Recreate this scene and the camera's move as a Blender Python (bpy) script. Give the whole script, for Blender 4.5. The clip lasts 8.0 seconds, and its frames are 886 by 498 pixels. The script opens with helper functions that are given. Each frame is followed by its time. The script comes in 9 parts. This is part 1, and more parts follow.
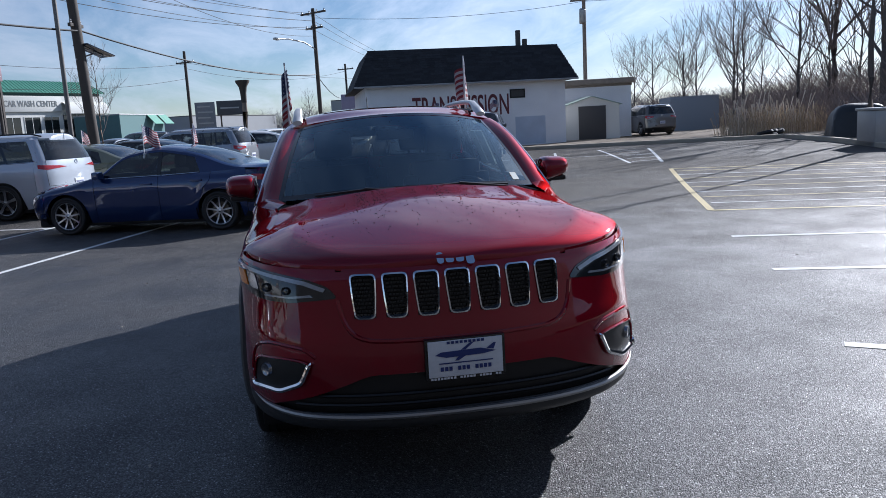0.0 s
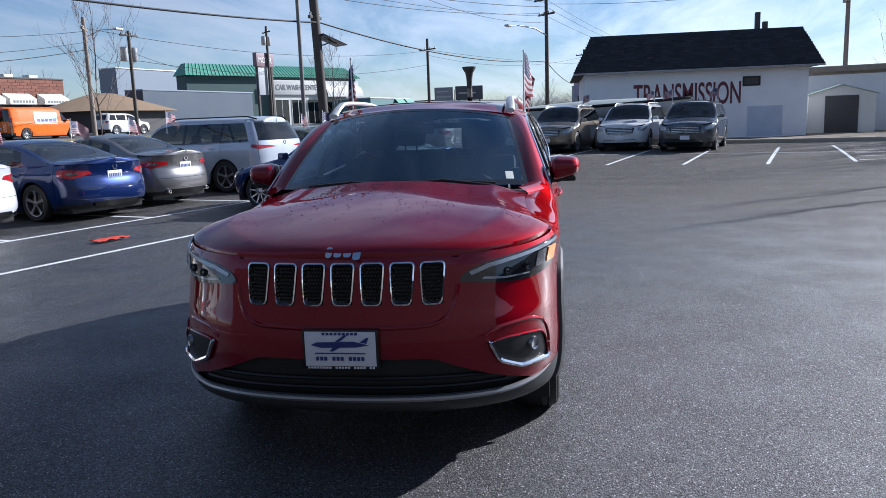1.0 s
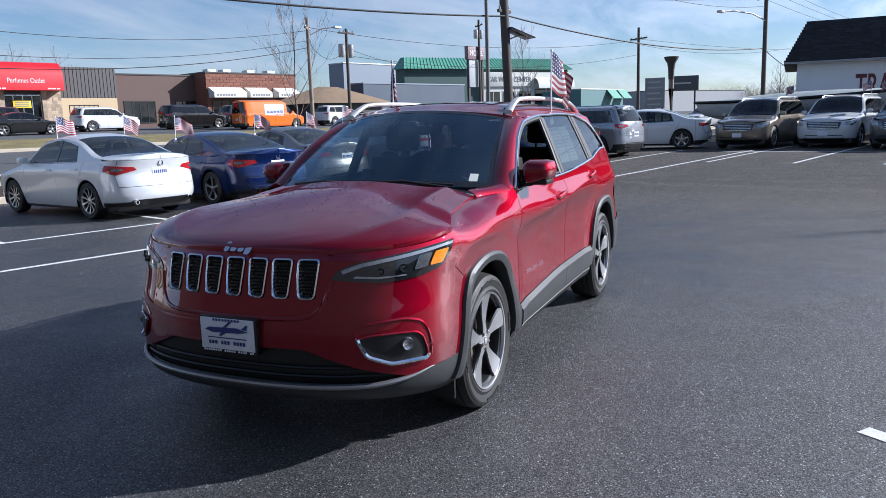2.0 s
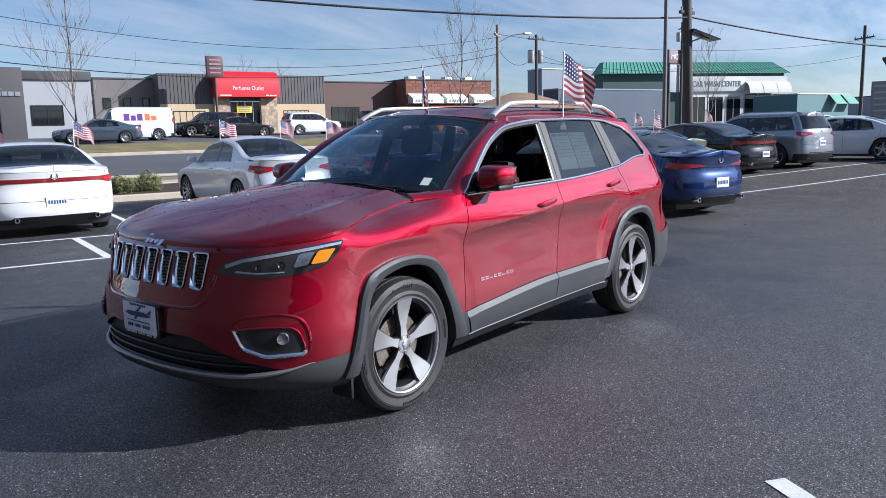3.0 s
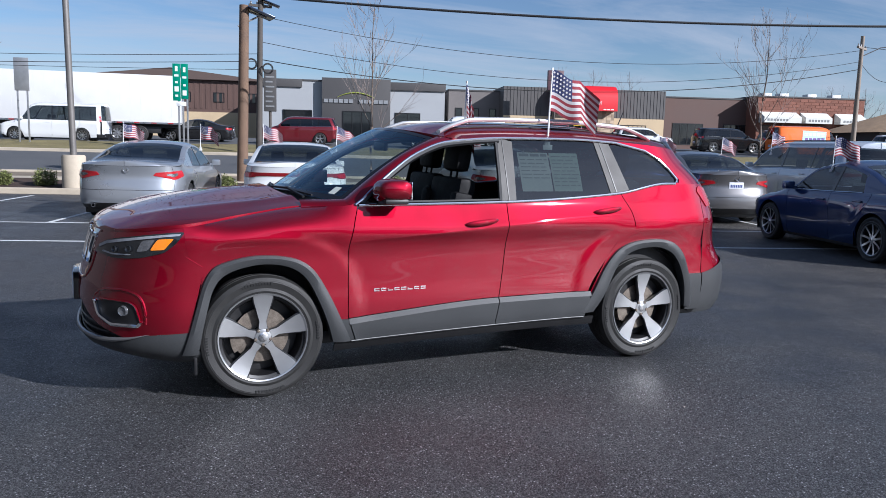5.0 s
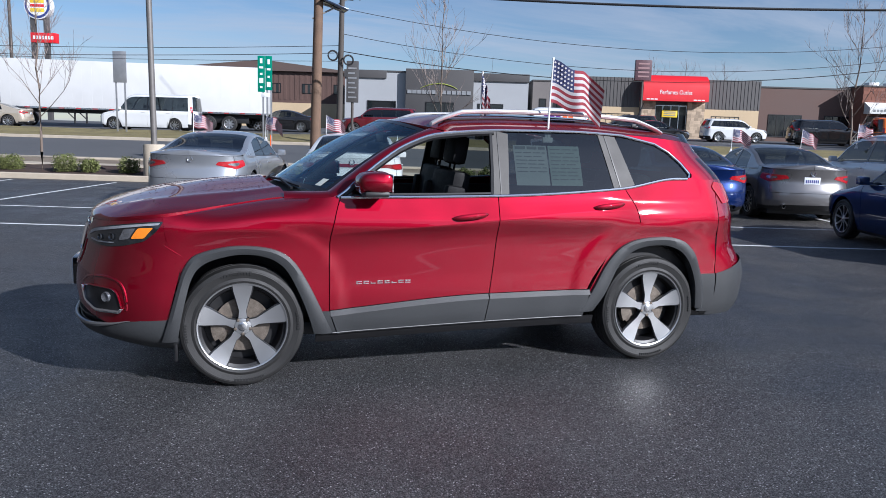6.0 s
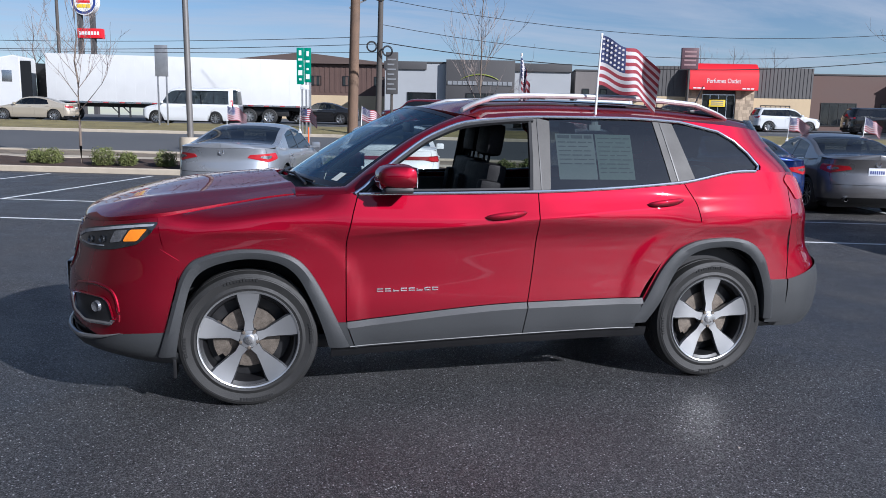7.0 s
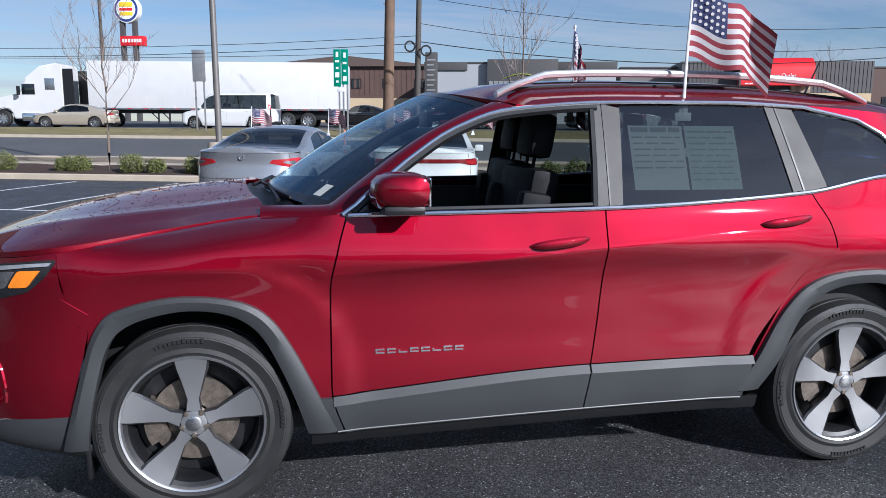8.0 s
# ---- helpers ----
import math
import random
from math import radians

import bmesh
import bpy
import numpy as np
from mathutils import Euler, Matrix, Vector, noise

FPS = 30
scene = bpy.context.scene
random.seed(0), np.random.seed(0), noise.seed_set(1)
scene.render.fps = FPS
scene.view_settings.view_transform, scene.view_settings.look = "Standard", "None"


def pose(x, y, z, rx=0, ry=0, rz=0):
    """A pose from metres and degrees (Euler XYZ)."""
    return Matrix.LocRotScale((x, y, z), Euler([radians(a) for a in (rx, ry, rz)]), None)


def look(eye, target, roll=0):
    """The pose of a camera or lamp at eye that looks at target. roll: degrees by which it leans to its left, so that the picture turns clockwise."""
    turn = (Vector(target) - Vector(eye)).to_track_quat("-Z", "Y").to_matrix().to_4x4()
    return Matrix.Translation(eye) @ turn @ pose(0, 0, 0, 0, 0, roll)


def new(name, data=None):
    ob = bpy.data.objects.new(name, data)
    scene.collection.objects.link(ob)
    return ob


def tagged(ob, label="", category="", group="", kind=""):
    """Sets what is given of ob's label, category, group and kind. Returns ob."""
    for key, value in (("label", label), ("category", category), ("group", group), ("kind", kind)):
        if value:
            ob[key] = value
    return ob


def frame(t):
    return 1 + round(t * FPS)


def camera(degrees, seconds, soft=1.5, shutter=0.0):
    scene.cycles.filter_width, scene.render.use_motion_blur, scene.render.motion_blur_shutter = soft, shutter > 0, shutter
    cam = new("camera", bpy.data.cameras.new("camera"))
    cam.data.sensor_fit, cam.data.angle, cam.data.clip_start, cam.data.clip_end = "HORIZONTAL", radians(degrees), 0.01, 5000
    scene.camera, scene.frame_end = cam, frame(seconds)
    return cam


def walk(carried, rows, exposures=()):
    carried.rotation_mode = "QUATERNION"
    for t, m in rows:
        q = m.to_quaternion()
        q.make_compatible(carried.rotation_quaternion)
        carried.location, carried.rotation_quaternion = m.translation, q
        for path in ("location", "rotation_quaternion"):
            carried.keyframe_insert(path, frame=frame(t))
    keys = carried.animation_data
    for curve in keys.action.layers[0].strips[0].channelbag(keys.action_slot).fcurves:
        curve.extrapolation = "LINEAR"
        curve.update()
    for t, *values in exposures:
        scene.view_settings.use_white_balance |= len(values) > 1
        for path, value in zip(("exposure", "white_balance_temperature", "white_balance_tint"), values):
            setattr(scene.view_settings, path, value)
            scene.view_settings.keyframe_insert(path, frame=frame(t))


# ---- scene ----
cam = camera(60.3, 8.0, soft=0.8)
PATH = [
    (0, (-5.254, 0.556, 1.515), (-3.307, 0.228, 1.194), -3.1),
    (0.5, (-5.349, -0.179, 1.529), (-3.375, -0.197, 1.206), -2.3),
    (1, (-5.338, -0.888, 1.517), (-3.387, -0.6, 1.187), -2.0),
    (1.5, (-5.225, -1.621, 1.514), (-3.337, -1.052, 1.179), -1.9),
    (1.7, (-5.166, -1.907, 1.538), (-3.313, -1.235, 1.202), -1.9),
    (2.8, (-4.458, -3.368, 1.513), (-2.875, -2.186, 1.2), -1.5),
    (3, (-4.261, -3.581, 1.485), (-2.741, -2.317, 1.18), -1.4),
    (3.5, (-3.719, -4.108, 1.492), (-2.371, -2.657, 1.213), -0.8),
    (4, (-3.178, -4.539, 1.486), (-2.018, -2.931, 1.223), -0.2),
    (4.5, (-2.628, -4.893, 1.492), (-1.653, -3.166, 1.235), 0.6),
    (4.7, (-2.433, -5.06, 1.487), (-1.53, -3.295, 1.226), 1.0),
    (6, (-1.545, -5.377, 1.514), (-0.954, -3.489, 1.215), 1.7),
    (6.5, (-1.435, -5.283, 1.517), (-0.899, -3.382, 1.203), 1.6),
    (7, (-1.332, -4.855, 1.491), (-0.845, -2.942, 1.169), 1.3),
    (7.5, (-1.127, -4.312, 1.46), (-0.697, -2.385, 1.136), 0.7),
    (8, (-0.968, -3.668, 1.447), (-0.591, -1.73, 1.129), 0.4),
]
walk(cam, [(t, look(eye, target, roll)) for t, eye, target, roll in PATH], [(0, 0.52, 5600, 13), (0.7, 0.68, 5600, 13), (1.3, 0.8, 5600, 13), (3, 0.75, 5600, 13), (4.5, 0.6, 5600, 13), (8, 0.5, 5600, 13)])

# ---- light ----
SUN_AZ = radians(-54)
SUN_EL = radians(27)
world = bpy.data.worlds.new("sky")
scene.world = world
world.use_nodes = True
wn = world.node_tree.nodes
wl = world.node_tree.links
wn.clear()
w_out = wn.new("ShaderNodeOutputWorld")
w_bg = wn.new("ShaderNodeBackground")
w_bg.inputs["Strength"].default_value = 0.061
w_sky = wn.new("ShaderNodeTexSky")
w_sky.sky_type = "NISHITA"
w_sky.sun_disc = False
w_sky.sun_elevation = SUN_EL
w_sky.sun_rotation = math.pi / 2 - SUN_AZ
w_sky.air_density = 0.9
w_sky.dust_density = 0.25
w_sky.ozone_density = 2.2
# thin cloud streaks, laid on a plane far above the place
w_tc = wn.new("ShaderNodeTexCoord")
w_sep = wn.new("ShaderNodeSeparateXYZ")
wl.new(w_tc.outputs["Generated"], w_sep.inputs[0])
w_h = wn.new("ShaderNodeMath")
w_h.operation = "MAXIMUM"
w_h.inputs[1].default_value = 0.0
wl.new(w_sep.outputs["Z"], w_h.inputs[0])
w_h2 = wn.new("ShaderNodeMath")
w_h2.operation = "ADD"
w_h2.inputs[1].default_value = 0.10
wl.new(w_h.outputs[0], w_h2.inputs[0])
w_inv = wn.new("ShaderNodeMath")
w_inv.operation = "DIVIDE"
w_inv.inputs[0].default_value = 1.0
wl.new(w_h2.outputs[0], w_inv.inputs[1])
w_sc = wn.new("ShaderNodeVectorMath")
w_sc.operation = "SCALE"
wl.new(w_tc.outputs["Generated"], w_sc.inputs[0])
wl.new(w_inv.outputs[0], w_sc.inputs["Scale"])
w_map = wn.new("ShaderNodeMapping")
w_map.inputs["Rotation"].default_value = (0, 0, radians(20))
w_map.inputs["Scale"].default_value = (0.45, 1.1, 0.3)
wl.new(w_sc.outputs[0], w_map.inputs[0])
w_n = wn.new("ShaderNodeTexNoise")
w_n.inputs["Scale"].default_value = 1.3
w_n.inputs["Detail"].default_value = 8
w_n.inputs["Roughness"].default_value = 0.62
w_n.inputs["Distortion"].default_value = 0.5
wl.new(w_map.outputs[0], w_n.inputs["Vector"])
w_r = wn.new("ShaderNodeValToRGB")
w_r.color_ramp.elements[0].position = 0.40
w_r.color_ramp.elements[0].color = (0, 0, 0, 1)
w_r.color_ramp.elements[1].position = 0.67
w_r.color_ramp.elements[1].color = (0.58, 0.58, 0.58, 1)
wl.new(w_n.outputs["Fac"], w_r.inputs[0])
w_mix = wn.new("ShaderNodeMixRGB")
# cloud is brighter towards the sun
w_dot = wn.new("ShaderNodeVectorMath")
w_dot.operation = "DOT_PRODUCT"
w_dot.inputs[1].default_value = (math.cos(SUN_AZ) * math.cos(SUN_EL), math.sin(SUN_AZ) * math.cos(SUN_EL), math.sin(SUN_EL))
wl.new(w_tc.outputs["Generated"], w_dot.inputs[0])
w_fwd = wn.new("ShaderNodeMapRange")
w_fwd.inputs["From Min"].default_value = 0.2
w_fwd.inputs["To Min"].default_value = 1.0
w_fwd.inputs["To Max"].default_value = 2.5
wl.new(w_dot.outputs["Value"], w_fwd.inputs["Value"])
w_col = wn.new("ShaderNodeVectorMath")
w_col.operation = "SCALE"
w_col.inputs[0].default_value = (6.0, 6.3, 6.8)
wl.new(w_fwd.outputs[0], w_col.inputs["Scale"])
wl.new(w_col.outputs[0], w_mix.inputs[2])
# the streaks thin out overhead, where the sky is clear and blue
w_thin = wn.new("ShaderNodeMapRange")
for w_key, w_val in (("From Min", 0.30), ("From Max", 0.75), ("To Min", 1.0), ("To Max", 0.30)):
    w_thin.inputs[w_key].default_value = w_val
wl.new(w_sep.outputs["Z"], w_thin.inputs["Value"])
w_fac = wn.new("ShaderNodeMath")
w_fac.operation = "MULTIPLY"
wl.new(w_r.outputs[0], w_fac.inputs[0])
wl.new(w_thin.outputs[0], w_fac.inputs[1])
wl.new(w_fac.outputs[0], w_mix.inputs[0])
wl.new(w_sky.outputs[0], w_mix.inputs[1])
wl.new(w_mix.outputs[0], w_bg.inputs["Color"])
wl.new(w_bg.outputs[0], w_out.inputs["Surface"])

sun = new("sun", bpy.data.lights.new("sun", "SUN"))
sun.data.energy = 5.0
sun.data.angle = radians(0.53)
sun.data.color = (1.0, 0.94, 0.86)
sun_to = Vector((math.cos(SUN_AZ) * math.cos(SUN_EL), math.sin(SUN_AZ) * math.cos(SUN_EL), math.sin(SUN_EL)))
sun.matrix_world = look(sun_to * 80, (0, 0, 0))

# ---- materials ----
def link(nt, a, b):
    nt.links.new(a, b)


def surf(name, color, rough=0.5, metal=0.0, var=0.12, scale=4.0, fine=60.0, bump=0.0, bscale=150.0, coat=0.0, rvar=0.1,
         spec=0.5, island=0.0, obj=0.0):
    """A principled surface whose colour and roughness wander at two scales, with fine relief."""
    m = bpy.data.materials.new(name)
    m.use_nodes = True
    nt = m.node_tree
    b = nt.nodes["Principled BSDF"]
    tc = nt.nodes.new("ShaderNodeTexCoord")
    n1 = nt.nodes.new("ShaderNodeTexNoise")
    n1.inputs["Scale"].default_value = scale
    n1.inputs["Detail"].default_value = 5
    n2 = nt.nodes.new("ShaderNodeTexNoise")
    n2.inputs["Scale"].default_value = fine
    n2.inputs["Detail"].default_value = 3
    link(nt, tc.outputs["Object"], n1.inputs["Vector"])
    link(nt, tc.outputs["Object"], n2.inputs["Vector"])
    add = nt.nodes.new("ShaderNodeMath")
    add.operation = "MULTIPLY_ADD"
    add.inputs[1].default_value = 0.5
    link(nt, n2.outputs["Fac"], add.inputs[0])
    half_ = nt.nodes.new("ShaderNodeMath")
    half_.operation = "MULTIPLY"
    half_.inputs[1].default_value = 0.5
    link(nt, n1.outputs["Fac"], half_.inputs[0])
    link(nt, half_.outputs[0], add.inputs[2])
    rng = nt.nodes.new("ShaderNodeMapRange")
    rng.inputs["From Min"].default_value = 0.3
    rng.inputs["From Max"].default_value = 0.7
    rng.inputs["To Min"].default_value = 1 - var
    rng.inputs["To Max"].default_value = 1 + var
    link(nt, add.outputs[0], rng.inputs["Value"])
    value = rng.outputs[0]
    if obj:
        info = nt.nodes.new("ShaderNodeObjectInfo")
        r2 = nt.nodes.new("ShaderNodeMapRange")
        r2.inputs["To Min"].default_value = 1 - obj
        r2.inputs["To Max"].default_value = 1 + obj
        link(nt, info.outputs["Random"], r2.inputs["Value"])
        mu = nt.nodes.new("ShaderNodeMath")
        mu.operation = "MULTIPLY"
        link(nt, value, mu.inputs[0])
        link(nt, r2.outputs[0], mu.inputs[1])
        value = mu.outputs[0]
    if island:
        geo = nt.nodes.new("ShaderNodeNewGeometry")
        r2 = nt.nodes.new("ShaderNodeMapRange")
        r2.inputs["To Min"].default_value = 1 - island
        r2.inputs["To Max"].default_value = 1 + island
        link(nt, geo.outputs["Random Per Island"], r2.inputs["Value"])
        mu = nt.nodes.new("ShaderNodeMath")
        mu.operation = "MULTIPLY"
        link(nt, value, mu.inputs[0])
        link(nt, r2.outputs[0], mu.inputs[1])
        value = mu.outputs[0]
    mix = nt.nodes.new("ShaderNodeVectorMath")
    mix.operation = "SCALE"
    mix.inputs[0].default_value = color
    link(nt, value, mix.inputs["Scale"])
    link(nt, mix.outputs[0], b.inputs["Base Color"])
    rr = nt.nodes.new("ShaderNodeMapRange")
    rr.inputs["From Min"].default_value = 0.3
    rr.inputs["From Max"].default_value = 0.7
    rr.inputs["To Min"].default_value = max(0.0, rough * (1 - rvar))
    rr.inputs["To Max"].default_value = min(1.0, rough * (1 + rvar))
    link(nt, n1.outputs["Fac"], rr.inputs["Value"])
    link(nt, rr.outputs[0], b.inputs["Roughness"])
    b.inputs["Metallic"].default_value = metal
    b.inputs["Specular IOR Level"].default_value = spec
    b.inputs["Coat Weight"].default_value = coat
    b.inputs["Coat Roughness"].default_value = 0.03
    if bump:
        n3 = nt.nodes.new("ShaderNodeTexNoise")
        n3.inputs["Scale"].default_value = bscale
        n3.inputs["Detail"].default_value = 4
        link(nt, tc.outputs["Object"], n3.inputs["Vector"])
        bp = nt.nodes.new("ShaderNodeBump")
        bp.inputs["Strength"].default_value = 1.0
        bp.inputs["Distance"].default_value = bump
        link(nt, n3.outputs["Fac"], bp.inputs["Height"])
        link(nt, bp.outputs[0], b.inputs["Normal"])
    return m


def glass_mat(name, tint, rough=0.0, ior=1.62, sheen=(1, 1, 1)):
    """A thin tinted pane: what is behind shows through, tinted, and the surface mirrors by its angle."""
    m = bpy.data.materials.new(name)
    m.use_nodes = True
    nt = m.node_tree
    nt.nodes.clear()
    out = nt.nodes.new("ShaderNodeOutputMaterial")
    tr = nt.nodes.new("ShaderNodeBsdfTransparent")
    tr.inputs["Color"].default_value = (*tint, 1)
    gl = nt.nodes.new("ShaderNodeBsdfGlossy")
    gl.inputs["Roughness"].default_value = rough
    gl.inputs["Color"].default_value = (*sheen, 1)
    lw = nt.nodes.new("ShaderNodeLayerWeight")
    lw.inputs["Blend"].default_value = 0.5
    pw = nt.nodes.new("ShaderNodeMath")
    pw.operation = "POWER"
    pw.inputs[1].default_value = 5.0
    link(nt, lw.outputs["Facing"], pw.inputs[0])
    f0 = ((ior - 1) / (ior + 1)) ** 2
    fr = nt.nodes.new("ShaderNodeMath")
    fr.operation = "MULTIPLY_ADD"
    fr.inputs[1].default_value = 1 - f0
    fr.inputs[2].default_value = f0
    link(nt, pw.outputs[0], fr.inputs[0])
    mx = nt.nodes.new("ShaderNodeMixShader")
    link(nt, fr.outputs[0], mx.inputs[0])
    link(nt, tr.outputs[0], mx.inputs[1])
    link(nt, gl.outputs[0], mx.inputs[2])
    link(nt, mx.outputs[0], out.inputs["Surface"])
    return m


def paint(name, color, flake=0.0, rough=0.35, metal=0.0):
    m = surf(name, color, rough=rough, metal=metal, var=0.05, scale=1.5, fine=900.0, coat=1.0, rvar=0.15, spec=0.1)
    m.node_tree.nodes["Principled BSDF"].inputs["Coat IOR"].default_value = 1.62
    return m


def asphalt_mat():
    m = bpy.data.materials.new("asphalt")
    m.use_nodes = True
    nt = m.node_tree
    b = nt.nodes["Principled BSDF"]
    tc = nt.nodes.new("ShaderNodeTexCoord")

    def noise_n(scale, detail=4, rough=0.5):
        n = nt.nodes.new("ShaderNodeTexNoise")
        n.inputs["Scale"].default_value = scale
        n.inputs["Detail"].default_value = detail
        n.inputs["Roughness"].default_value = rough
        link(nt, tc.outputs["Object"], n.inputs["Vector"])
        return n.outputs["Fac"]

    def rng(v, a, b_, c, d):
        r = nt.nodes.new("ShaderNodeMapRange")
        for k, val in (("From Min", a), ("From Max", b_), ("To Min", c), ("To Max", d)):
            r.inputs[k].default_value = val
        link(nt, v, r.inputs["Value"])
        return r.outputs[0]

    def op(kind, a, b_):
        n = nt.nodes.new("ShaderNodeMath")
        n.operation = kind
        if kind == "MULTIPLY_ADD":
            n.inputs[2].default_value = 0.28
        for i, v in enumerate((a, b_)):
            if isinstance(v, (int, float)):
                n.inputs[i].default_value = v
            else:
                link(nt, v, n.inputs[i])
        return n.outputs[0]

    patch_ = noise_n(0.16, 5)
    blot = noise_n(1.3, 6, 0.6)
    fine = noise_n(110, 3)
    vor = nt.nodes.new("ShaderNodeTexVoronoi")
    vor.inputs["Scale"].default_value = 155
    link(nt, tc.outputs["Object"], vor.inputs["Vector"])
    stone = rng(vor.outputs["Distance"], 0.0, 0.6, 1.0, 0.0)
    sep = nt.nodes.new("ShaderNodeSeparateColor")
    link(nt, vor.outputs["Color"], sep.inputs[0])
    chip = rng(sep.outputs[0], 0.70, 0.95, 0.0, 1.0)
    gleam = rng(sep.outputs[1], 0.25, 1.0, 0.05, 1.0)
    value = op("MULTIPLY", rng(patch_, 0.3, 0.7, 0.75, 1.35), rng(blot, 0.3, 0.7, 0.8, 1.2))
    value = op("MULTIPLY", value, rng(fine, 0.35, 0.65, 0.3, 1.7))
    value = op("ADD", value, op("MULTIPLY", op("MULTIPLY", chip, stone), 9.0))
    # sparse bright dots that put the sun's glints on damp stones into the colour
    glint_vor = nt.nodes.new("ShaderNodeTexVoronoi")
    glint_vor.inputs["Scale"].default_value = 62
    link(nt, tc.outputs["Object"], glint_vor.inputs["Vector"])
    gsep = nt.nodes.new("ShaderNodeSeparateColor")
    link(nt, glint_vor.outputs["Color"], gsep.inputs[0])
    glint = op("MULTIPLY", rng(gsep.outputs[2], 0.80, 0.97, 0.0, 1.0), rng(glint_vor.outputs["Distance"], 0.12, 0.30, 1.0, 0.0))
    value = op("ADD", value, op("MULTIPLY", glint, 16.0))
    # older, drier and browner asphalt towards the far stalls
    xyz = nt.nodes.new("ShaderNodeSeparateXYZ")
    link(nt, tc.outputs["Object"], xyz.inputs[0])
    dry = rng(op("ADD", xyz.outputs["X"], rng(blot, 0.2, 0.8, -1.5, 1.5)), 3.0, 11.0, 0.0, 1.0)
    worn = nt.nodes.new("ShaderNodeMixRGB")
    worn.inputs[1].default_value = (0.0256, 0.0258, 0.0268, 1)
    worn.inputs[2].default_value = (0.058, 0.053, 0.047, 1)
    link(nt, dry, worn.inputs[0])
    sc = nt.nodes.new("ShaderNodeVectorMath")
    sc.operation = "SCALE"
    link(nt, worn.outputs[0], sc.inputs[0])
    link(nt, value, sc.inputs["Scale"])
    link(nt, sc.outputs[0], b.inputs["Base Color"])
    wet = op("ADD", rng(patch_, 0.35, 0.65, 0.45, 0.62), rng(blot, 0.3, 0.7, -0.14, 0.10))
    link(nt, op("ADD", wet, op("MULTIPLY", dry, 0.22)), b.inputs["Roughness"])
    shine = op("MULTIPLY_ADD", op("MULTIPLY", gleam, gleam), 1.9)
    link(nt, op("MULTIPLY", shine, rng(dry, 0.0, 1.0, 1.0, 0.30)), b.inputs["Specular IOR Level"])
    bp = nt.nodes.new("ShaderNodeBump")
    bp.inputs["Strength"].default_value = 0.75
    bp.inputs["Distance"].default_value = 0.006
    link(nt, op("ADD", stone, op("MULTIPLY", fine, 0.8)), bp.inputs["Height"])
    link(nt, bp.outputs[0], b.inputs["Normal"])
    return m


ASPHALT = asphalt_mat()
ROAD = surf("road_asphalt", (0.085, 0.087, 0.09), 0.8, var=0.2, scale=0.4, fine=30, bump=0.003, bscale=120)
WHITE_LINE = surf("line_paint_white", (0.66, 0.67, 0.66), 0.6, var=0.25, scale=9, fine=90, bump=0.002, bscale=150)
YELLOW_LINE = surf("line_paint_yellow", (0.55, 0.45, 0.22), 0.6, var=0.3, scale=9, fine=90, bump=0.002, bscale=150)
CONCRETE = surf("concrete", (0.43, 0.37, 0.285), 0.85, var=0.2, scale=2.5, fine=60, bump=0.003, bscale=90)
MULCH = surf("mulch", (0.055, 0.032, 0.022), 0.95, var=0.6, scale=9, fine=45, bump=0.03, bscale=30)
GRASS = surf("grass", (0.20, 0.165, 0.068), 0.95, var=0.45, scale=0.8, fine=25, bump=0.03, bscale=40)
DIRT = surf("dirt", (0.20, 0.16, 0.115), 0.95, var=0.35, scale=0.9, fine=25, bump=0.02, bscale=30)
RED_PAINT = paint("car_paint_red", (0.235, 0.0022, 0.0150), rough=0.60, metal=0.93)


def wet_gloss(m, flat, steep):
    """A clear coat under a film of rain: it mirrors more at a slant."""
    nt = m.node_tree
    lw = nt.nodes.new("ShaderNodeLayerWeight")
    lw.inputs["Blend"].default_value = 0.5
    mr = nt.nodes.new("ShaderNodeMapRange")
    mr.inputs["From Min"].default_value = 0.28
    mr.inputs["From Max"].default_value = 0.66
    mr.inputs["To Min"].default_value = flat
    mr.inputs["To Max"].default_value = steep
    link(nt, lw.outputs["Facing"], mr.inputs["Value"])
    link(nt, mr.outputs[0], nt.nodes["Principled BSDF"].inputs["Coat IOR"])


wet_gloss(RED_PAINT, 1.52, 3.0)
RED_PAINT.node_tree.nodes["Principled BSDF"].inputs["Specular Tint"].default_value = (0.6, 0.06, 0.16, 1)
BLACK_TRIM = surf("black_plastic", (0.008, 0.008, 0.009), 0.45, var=0.2, scale=8, fine=200)
GLOSS_BLACK = surf("gloss_black", (0.008, 0.008, 0.009), 0.12, var=0.1, coat=0.5)
CLADDING = surf("grey_cladding", (0.034, 0.036, 0.038), 0.5, var=0.12, scale=3, fine=150, bump=0.0006, bscale=600)
CHROME = surf("chrome", (0.85, 0.86, 0.88), 0.06, 1.0, var=0.03)
SATIN = surf("satin_silver", (0.62, 0.62, 0.62), 0.28, 1.0, var=0.05)
ALLOY = surf("machined_alloy", (0.50, 0.505, 0.51), 0.30, 0.85, var=0.03, scale=3, fine=9)
ALLOY_DARK = surf("dark_alloy", (0.06, 0.062, 0.066), 0.4, 0.6, var=0.1, scale=12)
RUBBER = surf("tyre_rubber", (0.016, 0.0157, 0.0153), 0.62, var=0.25, scale=5, fine=120, bump=0.0006, bscale=300)
RUBBER_MARK = surf("tyre_mould_mark", (0.008, 0.008, 0.008), 0.7, var=0.1)
STEEL = surf("cast_steel", (0.20, 0.17, 0.14), 0.5, 0.8, var=0.35, scale=14)
